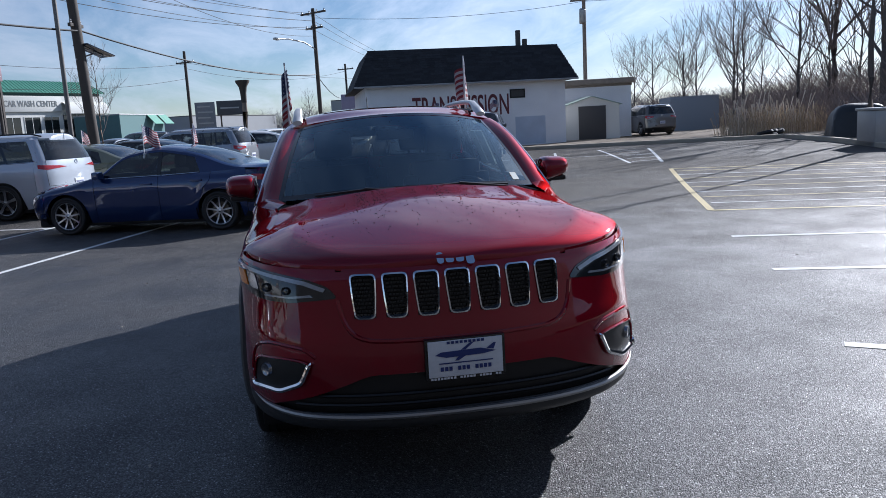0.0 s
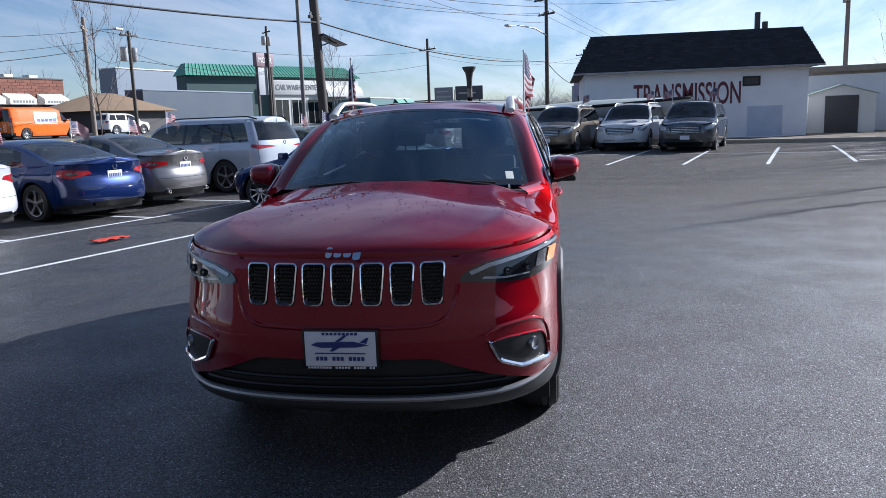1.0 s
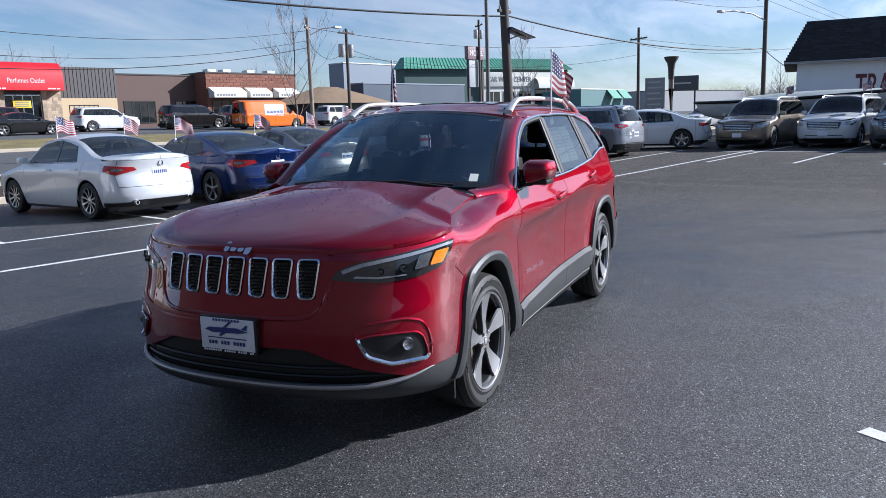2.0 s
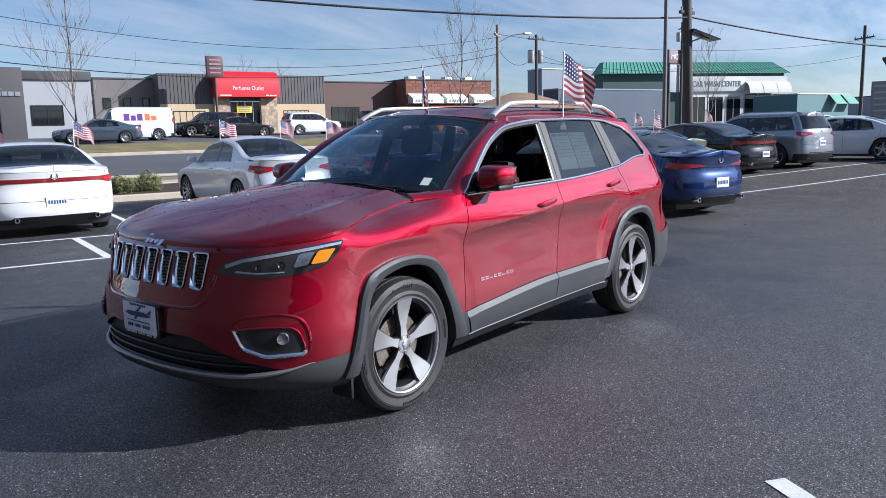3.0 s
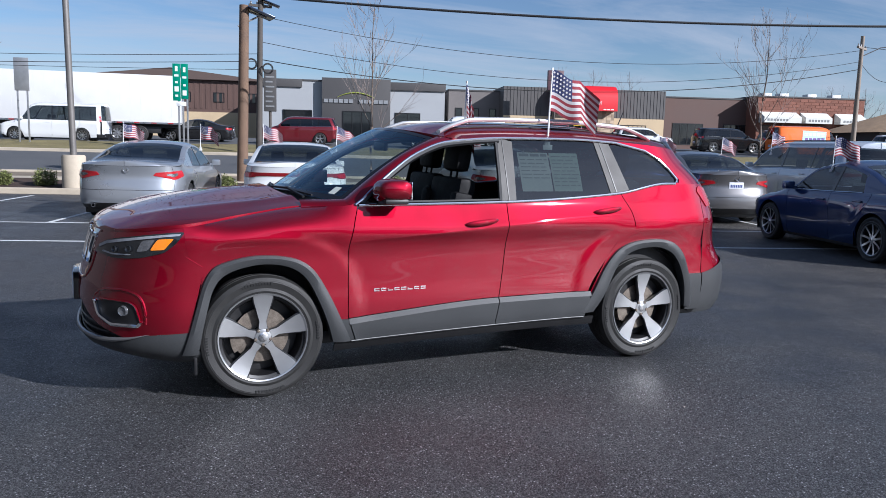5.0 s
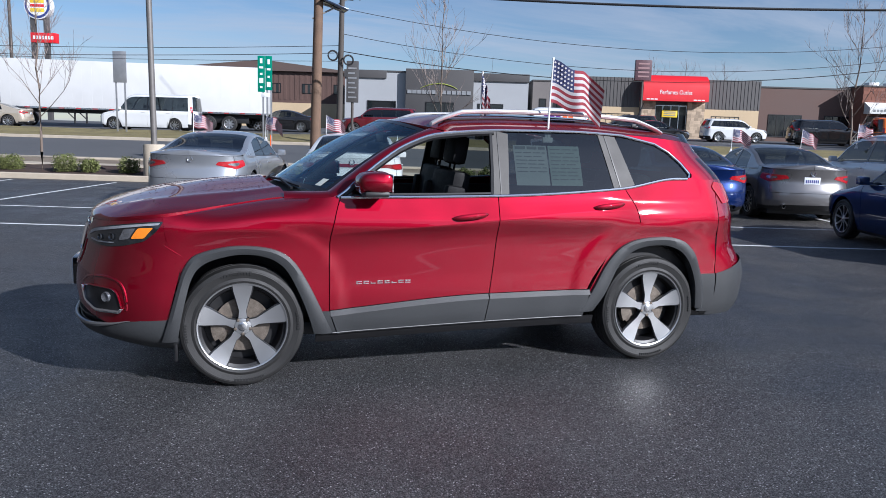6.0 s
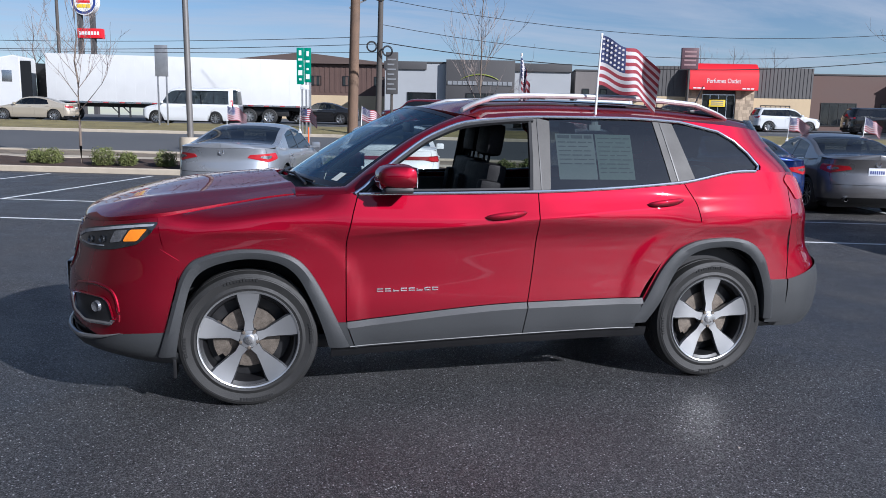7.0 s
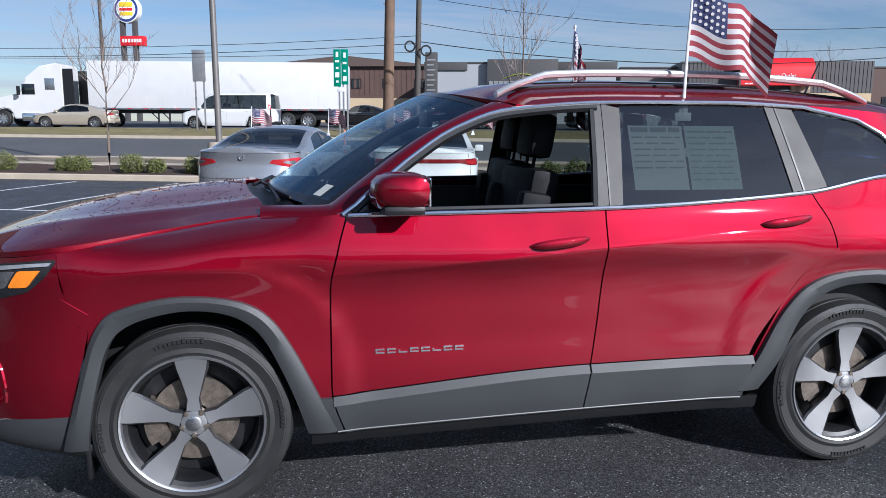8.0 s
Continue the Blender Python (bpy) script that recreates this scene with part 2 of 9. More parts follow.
DARK_LENS = surf("dark_red_lens", (0.22, 0.008, 0.012), 0.10, var=0.15, scale=20, coat=1.0)
AMBER = surf("amber_lens", (0.85, 0.24, 0.01), 0.12, var=0.1, scale=40, coat=1.0)
RED_LENS = surf("red_lens", (0.40, 0.012, 0.018), 0.12, var=0.12, scale=40, coat=1.0)
LAMP_INNER = surf("lamp_reflector", (0.30, 0.31, 0.33), 0.2, 0.8, var=0.4, scale=30, fine=120)
GLASS = glass_mat("window_glass", (0.68, 0.73, 0.72))
GLASS_TINT = glass_mat("tinted_glass", (0.29, 0.33, 0.33), ior=1.9)
WINDSHIELD = glass_mat("windshield_glass", (0.72, 0.80, 0.80), ior=2.4, sheen=(0.68, 0.88, 1.0))
BG_GLASS = glass_mat("privacy_glass", (0.22, 0.25, 0.26), ior=1.75)
LEATHER = surf("black_leather", (0.007, 0.007, 0.008), 0.6, var=0.2, scale=20, fine=250, bump=0.0008, bscale=400, spec=0.2)
CABIN = surf("cabin_plastic", (0.013, 0.013, 0.014), 0.6, var=0.15, scale=10)
PLATE_WHITE = surf("plate_white", (0.72, 0.74, 0.78), 0.35, var=0.06, scale=20)
PLATE_BLUE = surf("plate_blue", (0.03, 0.05, 0.20), 0.35, var=0.06)
PAPER = surf("paper", (0.46, 0.49, 0.46), 0.8, var=0.06, scale=12)
INK = surf("ink_grey", (0.20, 0.21, 0.21), 0.7, var=0.1)
FLAG_RED = surf("flag_red", (0.21, 0.022, 0.034), 0.8, var=0.12, scale=20)
FLAG_WHITE = surf("flag_white", (0.43, 0.41, 0.42), 0.8, var=0.08, scale=20)
FLAG_BLUE = surf("flag_blue", (0.026, 0.034, 0.10), 0.8, var=0.12, scale=20)
WHITE_PLASTIC = surf("white_plastic", (0.74, 0.74, 0.73), 0.4, var=0.05)
PILLAR = surf("satin_grey_film", (0.075, 0.072, 0.068), 0.55, 0.0, var=0.10, scale=6, spec=0.3)
RAIL = surf("brushed_rail", (0.66, 0.66, 0.65), 0.42, 0.6, var=0.05, scale=9)
LIGHT_GUIDE = surf("light_guide", (0.34, 0.36, 0.39), 0.22, 0.3, var=0.15, scale=30, coat=1.0)
SILL_STRIP = surf("worn_strip", (0.16, 0.16, 0.16), 0.55, 0.3, var=0.1)
DULL_SILVER = surf("dull_silver", (0.34, 0.34, 0.34), 0.4, 0.8, var=0.08)
HEADLIGHT = surf("headlight_shell", (0.02, 0.022, 0.025), 0.10, 0.3, var=0.35, scale=25, coat=1.0)
DROP = surf("water_drop", (0.03, 0.022, 0.03), 0.08, 0.0, var=0.1, spec=0.5)

# ---- shapes ----
def part(name, bm, material, parent=None, label="", smooth=True, m=None, fix=True):
    """Links a bmesh as one mesh object, under a thing or a part."""
    if fix:
        bmesh.ops.recalc_face_normals(bm, faces=bm.faces)
    me = bpy.data.meshes.new(name)
    bm.to_mesh(me)
    bm.free()
    for mt in (material if isinstance(material, (list, tuple)) else [material]):
        me.materials.append(mt)
    if smooth:
        me.shade_smooth()
        me.set_sharp_from_angle(angle=radians(38))
    ob = new(name, me)
    if parent:
        ob.parent = parent
    if m is not None:
        ob.matrix_basis = m
    if label:
        ob["label"] = label
    return ob


def thing(name, m=None, label="", category="", group="", kind=""):
    ob = new(name)
    ob.empty_display_size = 0.2
    if m is not None:
        ob.matrix_basis = m
    return tagged(ob, label, category, group, kind)


def twin(ob, parent, m):
    """Another object on the same mesh."""
    o = new(ob.name, ob.data)
    o.parent = parent
    o.matrix_basis = m
    return o


def box(bm, x0, x1, y0, y1, z0, z1, bevel=0.0, m=None, mi=0):
    vs = [bm.verts.new((x, y, z)) for x in (x0, x1) for y in (y0, y1) for z in (z0, z1)]
    fs = []
    for q in ((0, 1, 3, 2), (4, 6, 7, 5), (0, 4, 5, 1), (2, 3, 7, 6), (0, 2, 6, 4), (1, 5, 7, 3)):
        f = bm.faces.new([vs[i] for i in q])
        f.material_index = mi
        fs.append(f)
    if bevel:
        es = list({e for f in fs for e in f.edges})
        r = bmesh.ops.bevel(bm, geom=es, offset=bevel, segments=2, profile=0.6, affect="EDGES")
        vs = list({v for f in r["faces"] for v in f.verts} | {v for v in vs if v.is_valid})
    if m is not None:
        for v in vs:
            v.co = m @ v.co
    return vs


def lathe(bm, prof, n=32, axis="y", m=None, mi=0, close=False):
    """A profile of (radius, along) turned round an axis."""
    rings = []
    for r, a in prof:
        ring = []
        for i in range(n):
            t = 2 * math.pi * i / n
            c, s = r * math.cos(t), r * math.sin(t)
            p = Vector((c, a, s)) if axis == "y" else Vector((c, s, a)) if axis == "z" else Vector((a, c, s))
            ring.append(bm.verts.new(m @ p if m is not None else p))
        rings.append(ring)
    pairs = list(zip(rings, rings[1:])) + ([(rings[-1], rings[0])] if close else [])
    for a, b in pairs:
        for i in range(n):
            f = bm.faces.new((a[i], a[(i + 1) % n], b[(i + 1) % n], b[i]))
            f.material_index = mi
    if not close:
        for ring in (rings[0], rings[-1]):
            if (ring[0].co - ring[n // 2].co).length > 1e-4:
                f = bm.faces.new(ring)
                f.material_index = mi


def tube(bm, pts, r, n=8, mi=0, cap=True):
    """A round bar along points; r a number or one radius a point."""
    pts = [Vector(p) for p in pts]
    rings = []
    up = Vector((0, 0, 1))
    for i, p in enumerate(pts):
        d = (pts[min(i + 1, len(pts) - 1)] - pts[max(i - 1, 0)]).normalized()
        a = d.cross(up)
        if a.length < 1e-3:
            a = d.cross(Vector((1, 0, 0)))
        a.normalize()
        b = a.cross(d)
        rr = r[i] if isinstance(r, (list, tuple)) else r
        rings.append([bm.verts.new(p + (a * math.cos(2 * math.pi * k / n) + b * math.sin(2 * math.pi * k / n)) * rr) for k in range(n)])
    for a, b in zip(rings, rings[1:]):
        for k in range(n):
            f = bm.faces.new((a[k], a[(k + 1) % n], b[(k + 1) % n], b[k]))
            f.material_index = mi
    if cap and n > 2:
        for ring in (rings[0], rings[-1]):
            f = bm.faces.new(ring)
            f.material_index = mi


def curve(*tab):
    """A smooth monotone curve through (t, value) pairs."""
    xs = [p[0] for p in tab]
    ys = [p[1] for p in tab]
    n = len(xs)
    d = [(ys[i + 1] - ys[i]) / (xs[i + 1] - xs[i]) for i in range(n - 1)]
    g = [d[0]] + [0 if d[i - 1] * d[i] <= 0 else 2 * d[i - 1] * d[i] / (d[i - 1] + d[i]) for i in range(1, n - 1)] + [d[-1]] if n > 2 else [d[0], d[0]]

    def f(t):
        if t <= xs[0]:
            return ys[0]
        if t >= xs[-1]:
            return ys[-1]
        i = max(k for k in range(n - 1) if xs[k] <= t)
        h = xs[i + 1] - xs[i]
        s = (t - xs[i]) / h
        return ((1 + 2 * s) * (1 - s) ** 2 * ys[i] + s * (1 - s) ** 2 * h * g[i] + s * s * (3 - 2 * s) * ys[i + 1] + s * s * (s - 1) * h * g[i + 1])
    return f


def rounded(poly, r=0.02, n=3):
    """A polygon with its corners rounded."""
    out = []
    k = len(poly)
    for i in range(k):
        p = Vector(poly[i])
        a = Vector(poly[i - 1]) - p
        b = Vector(poly[(i + 1) % k]) - p
        q = min(r, a.length * 0.45, b.length * 0.45)
        a = p + a.normalized() * q
        b = p + b.normalized() * q
        for j in range(n + 1):
            t = j / n
            out.append(tuple(a * (1 - t) ** 2 + p * 2 * t * (1 - t) + b * t * t))
    return out


def normal_of(fn, a, b, h=0.004):
    p = fn(a, b)
    n = (fn(a + h, b) - p).cross(fn(a, b + h) - p)
    return n.normalized() if n.length > 1e-9 else Vector((0, 0, 1))


def patch(bm, poly, fn, out, off=0.0, depth=0.01, cell=0.05, mi=0, side_mi=None):
    """A polygon of (a, b) cut into cells and laid on the surface fn(a, b), off metres proud of it (out: +1 or -1, the normal's sense), with its rim folded back."""
    t = bmesh.new()
    t.faces.new([t.verts.new((a, b, 0)) for a, b in poly])
    for ax in (0, 1):
        lo = min(p[ax] for p in poly)
        hi = max(p[ax] for p in poly)
        n = max(1, int((hi - lo) / cell + 0.5))
        nv = Vector((1, 0, 0)) if ax == 0 else Vector((0, 1, 0))
        for i in range(1, n):
            bmesh.ops.bisect_plane(t, geom=t.verts[:] + t.edges[:] + t.faces[:], dist=1e-6, plane_co=nv * (lo + (hi - lo) * i / n), plane_no=nv)
    t.verts.index_update()
    front, back = [], []
    for v in t.verts:
        p = fn(v.co.x, v.co.y)
        nn = normal_of(fn, v.co.x, v.co.y) * out
        front.append(bm.verts.new(p + nn * off))
        back.append(p + nn * (off - depth))
    made = {}
    for f in t.faces:
        nf = bm.faces.new([front[v.index] for v in f.verts])
        nf.material_index = mi
    for e in t.edges:
        if len(e.link_faces) == 1:
            q = []
            for v in e.verts:
                if v.index not in made:
                    made[v.index] = bm.verts.new(back[v.index])
                q.append(v.index)
            nf = bm.faces.new((front[q[0]], front[q[1]], made[q[1]], made[q[0]]))
            nf.material_index = mi if side_mi is None else side_mi
    t.free()


def grid(bm, fn, us, vs, fold=0.0, inward=None, mi=0):
    """A sheet of quads, fn(u, v) -> point; its rim folded by fold metres along inward(point)."""
    rows = [[bm.verts.new(fn(u, v)) for v in vs] for u in us]
    for a, b in zip(rows, rows[1:]):
        for i in range(len(vs) - 1):
            f = bm.faces.new((a[i], a[i + 1], b[i + 1], b[i]))
            f.material_index = mi
    if fold:
        rim = [r[0] for r in rows] + rows[-1][1:] + [r[-1] for r in rows[-2::-1]] + rows[0][-2:0:-1]
        low = [bm.verts.new(v.co + inward(v.co) * fold) for v in rim]
        k = len(rim)
        for i in range(k):
            f = bm.faces.new((rim[i], rim[(i + 1) % k], low[(i + 1) % k], low[i]))
            f.material_index = mi
    return rows


def span(a, b, n, ease=0.0):
    out = []
    for i in range(n + 1):
        t = i / n
        out.append(a + (b - a) * ((1 - ease) * t + ease * t * t))
    return out


def words(name, text, size, material, parent, m, depth=0.004, sx=1.0, label="", bold=0.0):
    """Lettering as a mesh of its own."""
    cu = bpy.data.curves.new(name, "FONT")
    cu.body = text
    cu.size = size
    cu.extrude = depth
    cu.offset = bold
    cu.align_x = "CENTER"
    cu.align_y = "CENTER"
    tmp = bpy.data.objects.new(name, cu)
    scene.collection.objects.link(tmp)
    bpy.context.view_layer.update()
    me = bpy.data.meshes.new_from_object(tmp.evaluated_get(bpy.context.evaluated_depsgraph_get()))
    bpy.data.objects.remove(tmp)
    bpy.data.curves.remove(cu)
    me.materials.clear()
    me.materials.append(material)
    ob = new(name, me)
    if parent:
        ob.parent = parent
    ob.matrix_basis = m @ Matrix.Diagonal((sx, 1, 1, 1))
    if label:
        ob["label"] = label
    return ob


# the lot's own axes: u along the rows, v towards the road
LOT = pose(0, 0, 0, 0, 0, -17.5)


def step(t):
    t = min(1.0, max(0.0, t))
    return t * t * (3 - 2 * t)


def ground_z(u, v):
    rise = 0.22 * step((u - 9) / 16) if v < 16 else 0.22 * step((u - 9) / 16) * (1 - step((v - 16) / 6))
    return rise + 0.12 * step((v - 15) / 3.0) + 0.62 * step((v - 18.5) / 14) + 0.45 * step((v - 31) / 9) + 0.5 * step((v - 40) / 18)


def at(u, v, rz=0.0, dz=0.0):
    return LOT @ pose(u, v, ground_z(u, v) + dz, 0, 0, rz)

# ---- vehicles ----
# A vehicle's own axes: its nose points to -x, its left side to -y, wheels stand on z = 0.
class Form:
    """The outer surface of a car: sides by (x, z), nose and tail by (angle, z), top by (x, s)."""

    def __init__(self, xf, xr, wide, belt, edge, mid, lean, af, nf, ar, nr, wheels, radius, arch, sill, roll=(-1.1, -0.75, 0.12, 0.1), bow=0.12):
        self.xf, self.xr, self.wide, self.belt, self.edge, self.mid = xf, xr, wide, belt, edge, mid
        self.lean, self.af, self.nf, self.ar, self.nr = lean, af, nf, ar, nr
        self.wheels, self.radius, self.arch, self.sill, self.roll, self.bow = wheels, radius, arch, sill, roll, bow
        self.shift = const(0.0)
        self.fade = -1e6
        self.lip = 0.0
        self.brow = 0.0
        self.crease = None
        self.rims = ()
        self.turn = 0.0

    def half(self, x, z):
        zb = self.belt(x)
        w = self.wide(min(z, zb))
        if z > zb:
            w -= self.lean * (z - zb) + self.bow * (z - zb) ** 2
        w -= self.rolled(x, z)
        if self.crease and -1.0 < x < 1.3:
            dz = z - self.crease(x)
            k = step((x + 0.98) / 0.16) * (1 - step((x - 0.92) / 0.34)) * 0.014
            w += k * (math.exp(-dz / 0.075) if dz >= 0 else math.exp(dz / 0.06))
        if self.brow:
            for xc in self.wheels:
                d = (abs(x - xc) ** 3 + max(0.0, z - self.radius) ** 3) ** (1 / 3)
                w += self.brow * step((0.605 - d) / 0.045)
        f = self.xf(z) + self.af
        if x < f:
            w *= max(0.0, 1 - min(1.0, (f - x) / self.af) ** self.nf) ** (1 / self.nf)
        r = self.xr(z) - self.ar
        if x > r:
            w *= max(0.0, 1 - min(1.0, (x - r) / self.ar) ** self.nr) ** (1 / self.nr)
        return w

    def rolled(self, x, z):
        """How far the side turns in towards its upper edge ahead of the windscreen."""
        x0, x1, deep, amount = self.roll
        k = (1 - step((x - x0) / (x1 - x0))) * step((x - self.fade) / 0.45)
        t = (z - (self.edge(x) - deep)) / deep
        return k * amount * t * t if k > 0 and t > 0 else 0.0

    def left(self, x, z):
        return Vector((x, -self.half(x, z), z))

    def right(self, x, z):
        return Vector((x, self.half(x, z), z))

    def nose(self, a, z):
        """a from -1 (right side, +y) to 1 (left side, -y)."""
        t = a * math.pi / 2
        c = max(0.0, math.cos(t)) ** (2 / self.nf)
        s = abs(math.sin(t)) ** (2 / self.nf) * (1 if a > 0 else -1)
        x0 = self.xf(z) + self.af
        x = x0 - self.af * c
        w = self.half(x0 + 0.001, z) + self.rolled(x0 + 0.001, z) - self.rolled(x, z)
        return Vector((x, -s * w, z))

    def nose_a(self, y, z):
        w = self.half(self.xf(z) + self.af + 0.001, z)
        q = min(1.0, abs(y) / w) ** (self.nf / 2)
        return math.copysign(math.asin(q) * 2 / math.pi, -y)

    def nose_x(self, x, z):
        c = min(1.0, max(0.0, (self.xf(z) + self.af - x) / self.af)) ** (self.nf / 2)
        return math.acos(c) * 2 / math.pi

    def tail_x(self, x, z):
        c = min(1.0, max(0.0, (x - self.xr(z) + self.ar) / self.ar)) ** (self.nr / 2)
        return math.acos(c) * 2 / math.pi

    def tail(self, a, z):
        t = a * math.pi / 2
        c = max(0.0, math.cos(t)) ** (2 / self.nr)
        s = abs(math.sin(t)) ** (2 / self.nr) * (1 if a > 0 else -1)
        x0 = self.xr(z) - self.ar
        x = x0 + self.ar * c
        return Vector((x, -s * self.half(x0 - 0.001, z), z))

    def top(self, x, s):
        """s from -1 (left edge) to 1 (right edge)."""
        ze = self.edge(x)
        ye = self.half(x, ze)
        k = self.turn * (1 - step((x + 2.0) / 0.7))
        p = 2.0 + k if x < self.cowl else 2.6
        q = 1.0 - 0.45 * k if x < self.cowl else 0.62
        return Vector((x, s * ye, ze + (self.mid(x) - ze) * max(0.0, 1 - abs(s) ** p) ** q))

    def low(self, x):
        """The lower rim of the side: sill, or the wheel arch."""
        z = self.sill(x)
        for rim in self.rims:
            z = max(z, rim(x))
        for xc in () if self.rims else self.wheels:
            d = abs(x - xc - self.shift(xc))
            r = self.arch + self.lip
            if d < r:
                z = max(z, self.radius + math.sqrt(r * r - d * d) - 0.01)
        return z


def side_panel(bm, F, xa, xb, za, zb, nx=14, nz=10, gap=0.003, off=0.0, sides=(-1, 1), mi=0, ridge=None):
    """A panel of the side between two seams xa(z), xb(z) and two lines za(x), zb(x)."""
    for sd in sides:
        def fn(u, w):
            z = 0.7
            x = 0.0
            for _ in range(4):
                l, r = xa(z) + gap, xb(z) - gap
                x = l + (r - l) * u
                lo, hi = za(x), zb(x)
                z = lo + (hi - lo) * w
                if ridge:
                    mid = ridge(x)
                    z = lo + (mid - lo) * w / 0.7081 if w <= 0.7081 else mid + (hi - mid) * (w - 0.7081) / 0.2919
            p = F.left(x, z)
            if off:
                p = p + normal_of(F.left, x, z) * off * (1 if normal_of(F.left, x, z).y < 0 else -1)
            return Vector((p.x, p.y * -sd if sd > 0 else p.y, p.z)) if sd > 0 else p
        grid(bm, fn, span(0, 1, nx), nz if isinstance(nz, list) else span(0, 1, nz), 0.018, lambda c: Vector((0, -math.copysign(1, c.y), 0)), mi)


def const(v):
    return lambda t: v


WHEELS = {}


def wheel_meshes(style):
    """A road wheel of radius 1 wide 0.62, its face towards -y: rim with spokes, tyre, brake disc, hub cap and nuts."""
    if style in WHEELS:
        return WHEELS[style]
    R = {"big": 0.685, "ten": 0.66, "multi": 0.67, "five": 0.66, "truck": 0.60}[style]
    bm = bmesh.new()
    prof = [(0.80, -0.28), (0.90, -0.305), (0.965, -0.27), (0.99, -0.20), (0.995, -0.165), (0.97, -0.16), (0.97, -0.145), (0.998, -0.14), (1.0, -0.065), (0.972, -0.06), (0.972, -0.04), (1.0, -0.035), (1.0, 0.10), (0.99, 0.20), (0.965, 0.27), (0.90, 0.305), (0.72, 0.29), (R + 0.01, 0.25), (R + 0.01, -0.25), (R + 0.04, -0.285), (0.755, -0.298)]
    lathe(bm, prof, 56, close=True)
    tyre = bm
    bm = bmesh.new()
    for r in (0.93,):
        lathe(bm, [(r, -0.293), (r - 0.012, -0.299), (r - 0.024, -0.296), (r - 0.012, -0.285)], 56, close=True)
    rings = bm
    # raised mould marks round the sidewall, as plain blocks
    bm = bmesh.new()
    for mid_a in (96, 276, 10, 190):
        for k in range(11 if mid_a in (96, 276) else 7):
            a0 = math.radians(mid_a - 15 + k * 2.9)
            tall = 0.045 if k in (0, 4, 9) else 0.030
            q = [(r * math.cos(a0 + d), -0.313 + 0.05 * abs(r - 0.9), r * math.sin(a0 + d)) for r, d in ((0.862, 0), (0.862, 0.032), (0.862 + tall, 0.032), (0.862 + tall, 0))]
            v = [bm.verts.new(p) for p in q]
            w = [bm.verts.new((p[0], p[1] + 0.02, p[2])) for p in q]
            bm.faces.new(v)
            for i in range(4):
                bm.faces.new((v[i], v[(i + 1) % 4], w[(i + 1) % 4], w[i]))
    marks = bm
    # rim barrel and lip
    bm = bmesh.new()
    lathe(bm, [(R + 0.008, -0.287), (R + 0.028, -0.296), (R + 0.034, -0.27), (R + 0.02, -0.24), (R - 0.005, -0.22), (R + 0.002, -0.27)], 56, close=True)
    lip = bm
    bm = bmesh.new()
    lathe(bm, [(R + 0.0, -0.24), (R - 0.04, -0.15), (R - 0.08, 0.2), (R - 0.10, 0.2), (R - 0.075, -0.15), (R - 0.045, -0.22)], 56, close=True)
    barrel = bm
    bm = bmesh.new()
    cuts = {"big": 5, "ten": 10, "multi": 9, "five": 5, "truck": 8}[style]
    wide0, wide1 = {"big": (0.062, 0.165), "ten": (0.045, 0.06), "multi": (0.05, 0.05), "five": (0.07, 0.10), "truck": (0.12, 0.14)}[style]
    for k in range(1):
        st = []
        for r, w, d, th in ((0.13, wide0 * 1.3, -0.235, 0.10), (0.25, wide0, -0.225, 0.10), (0.42, (wide0 + wide1) * 0.5, -0.23, 0.09), (0.58, wide1, -0.25, 0.07), (R + 0.012, wide1 * 1.12, -0.280, 0.05)):
            st.append([(-w * 0.86, d), (w * 0.86, d), (w, d + 0.02), (w * 0.9, d + th), (-w * 0.9, d + th), (-w, d + 0.02)])
            st[-1] = [Vector((x, y, r)) for x, y in st[-1]]
        rr = [[bm.verts.new(p) for p in ring] for ring in st]
        for a, b in zip(rr, rr[1:]):
            for i in range(6):
                f = bm.faces.new((a[i], a[(i + 1) % 6], b[(i + 1) % 6], b[i]))
                f.material_index = 0 if i in (0,) else 1
    spokes = bm
    bm = bmesh.new()
    lathe(bm, [(0.0001, -0.25), (0.08, -0.25), (0.128, -0.238), (0.138, -0.20), (0.135, -0.10)], 30)
    hub = bm
    bm = bmesh.new()
    lathe(bm, [(0.0001, -0.272), (0.055, -0.27), (0.075, -0.262), (0.078, -0.245)], 24)
    cap = bm
    bm = bmesh.new()
    for k in range(1):
        t = math.pi * 0.3
        lathe(bm, [(0.0001, -0.252), (0.024, -0.25), (0.028, -0.235), (0.028, -0.20)], 8, m=Matrix.Translation((0.125 * math.cos(t), -0.005, 0.125 * math.sin(t))))
    nuts = bm
    bm = bmesh.new()
    lathe(bm, [(0.15, -0.09), (0.44, -0.09), (0.44, -0.06), (0.15, -0.06)], 40, close=True)
    disc = bm
    bm = bmesh.new()
    for k in range(6):
        t = math.radians(150 + 10 * k)
        u = math.radians(160 + 10 * k)
        q = [(r * math.cos(a), d, r * math.sin(a)) for r in (0.28, 0.50) for a in (t, u) for d in (-0.14, -0.02)]
        v = [bm.verts.new(p) for p in q]
        for i in ((0, 1, 3, 2), (4, 6, 7, 5), (0, 4, 5, 1), (2, 3, 7, 6), (0, 2, 6, 4), (1, 5, 7, 3)):
            bm.faces.new([v[j] for j in i])
    bmesh.ops.remove_doubles(bm, verts=bm.verts, dist=1e-4)
    caliper = bm
    bm = bmesh.new()
    lathe(bm, [(0.0001, 0.0), (R - 0.09, 0.0), (R - 0.09, 0.02), (0.0001, 0.02)], 32)
    shield = bm
    out = {}
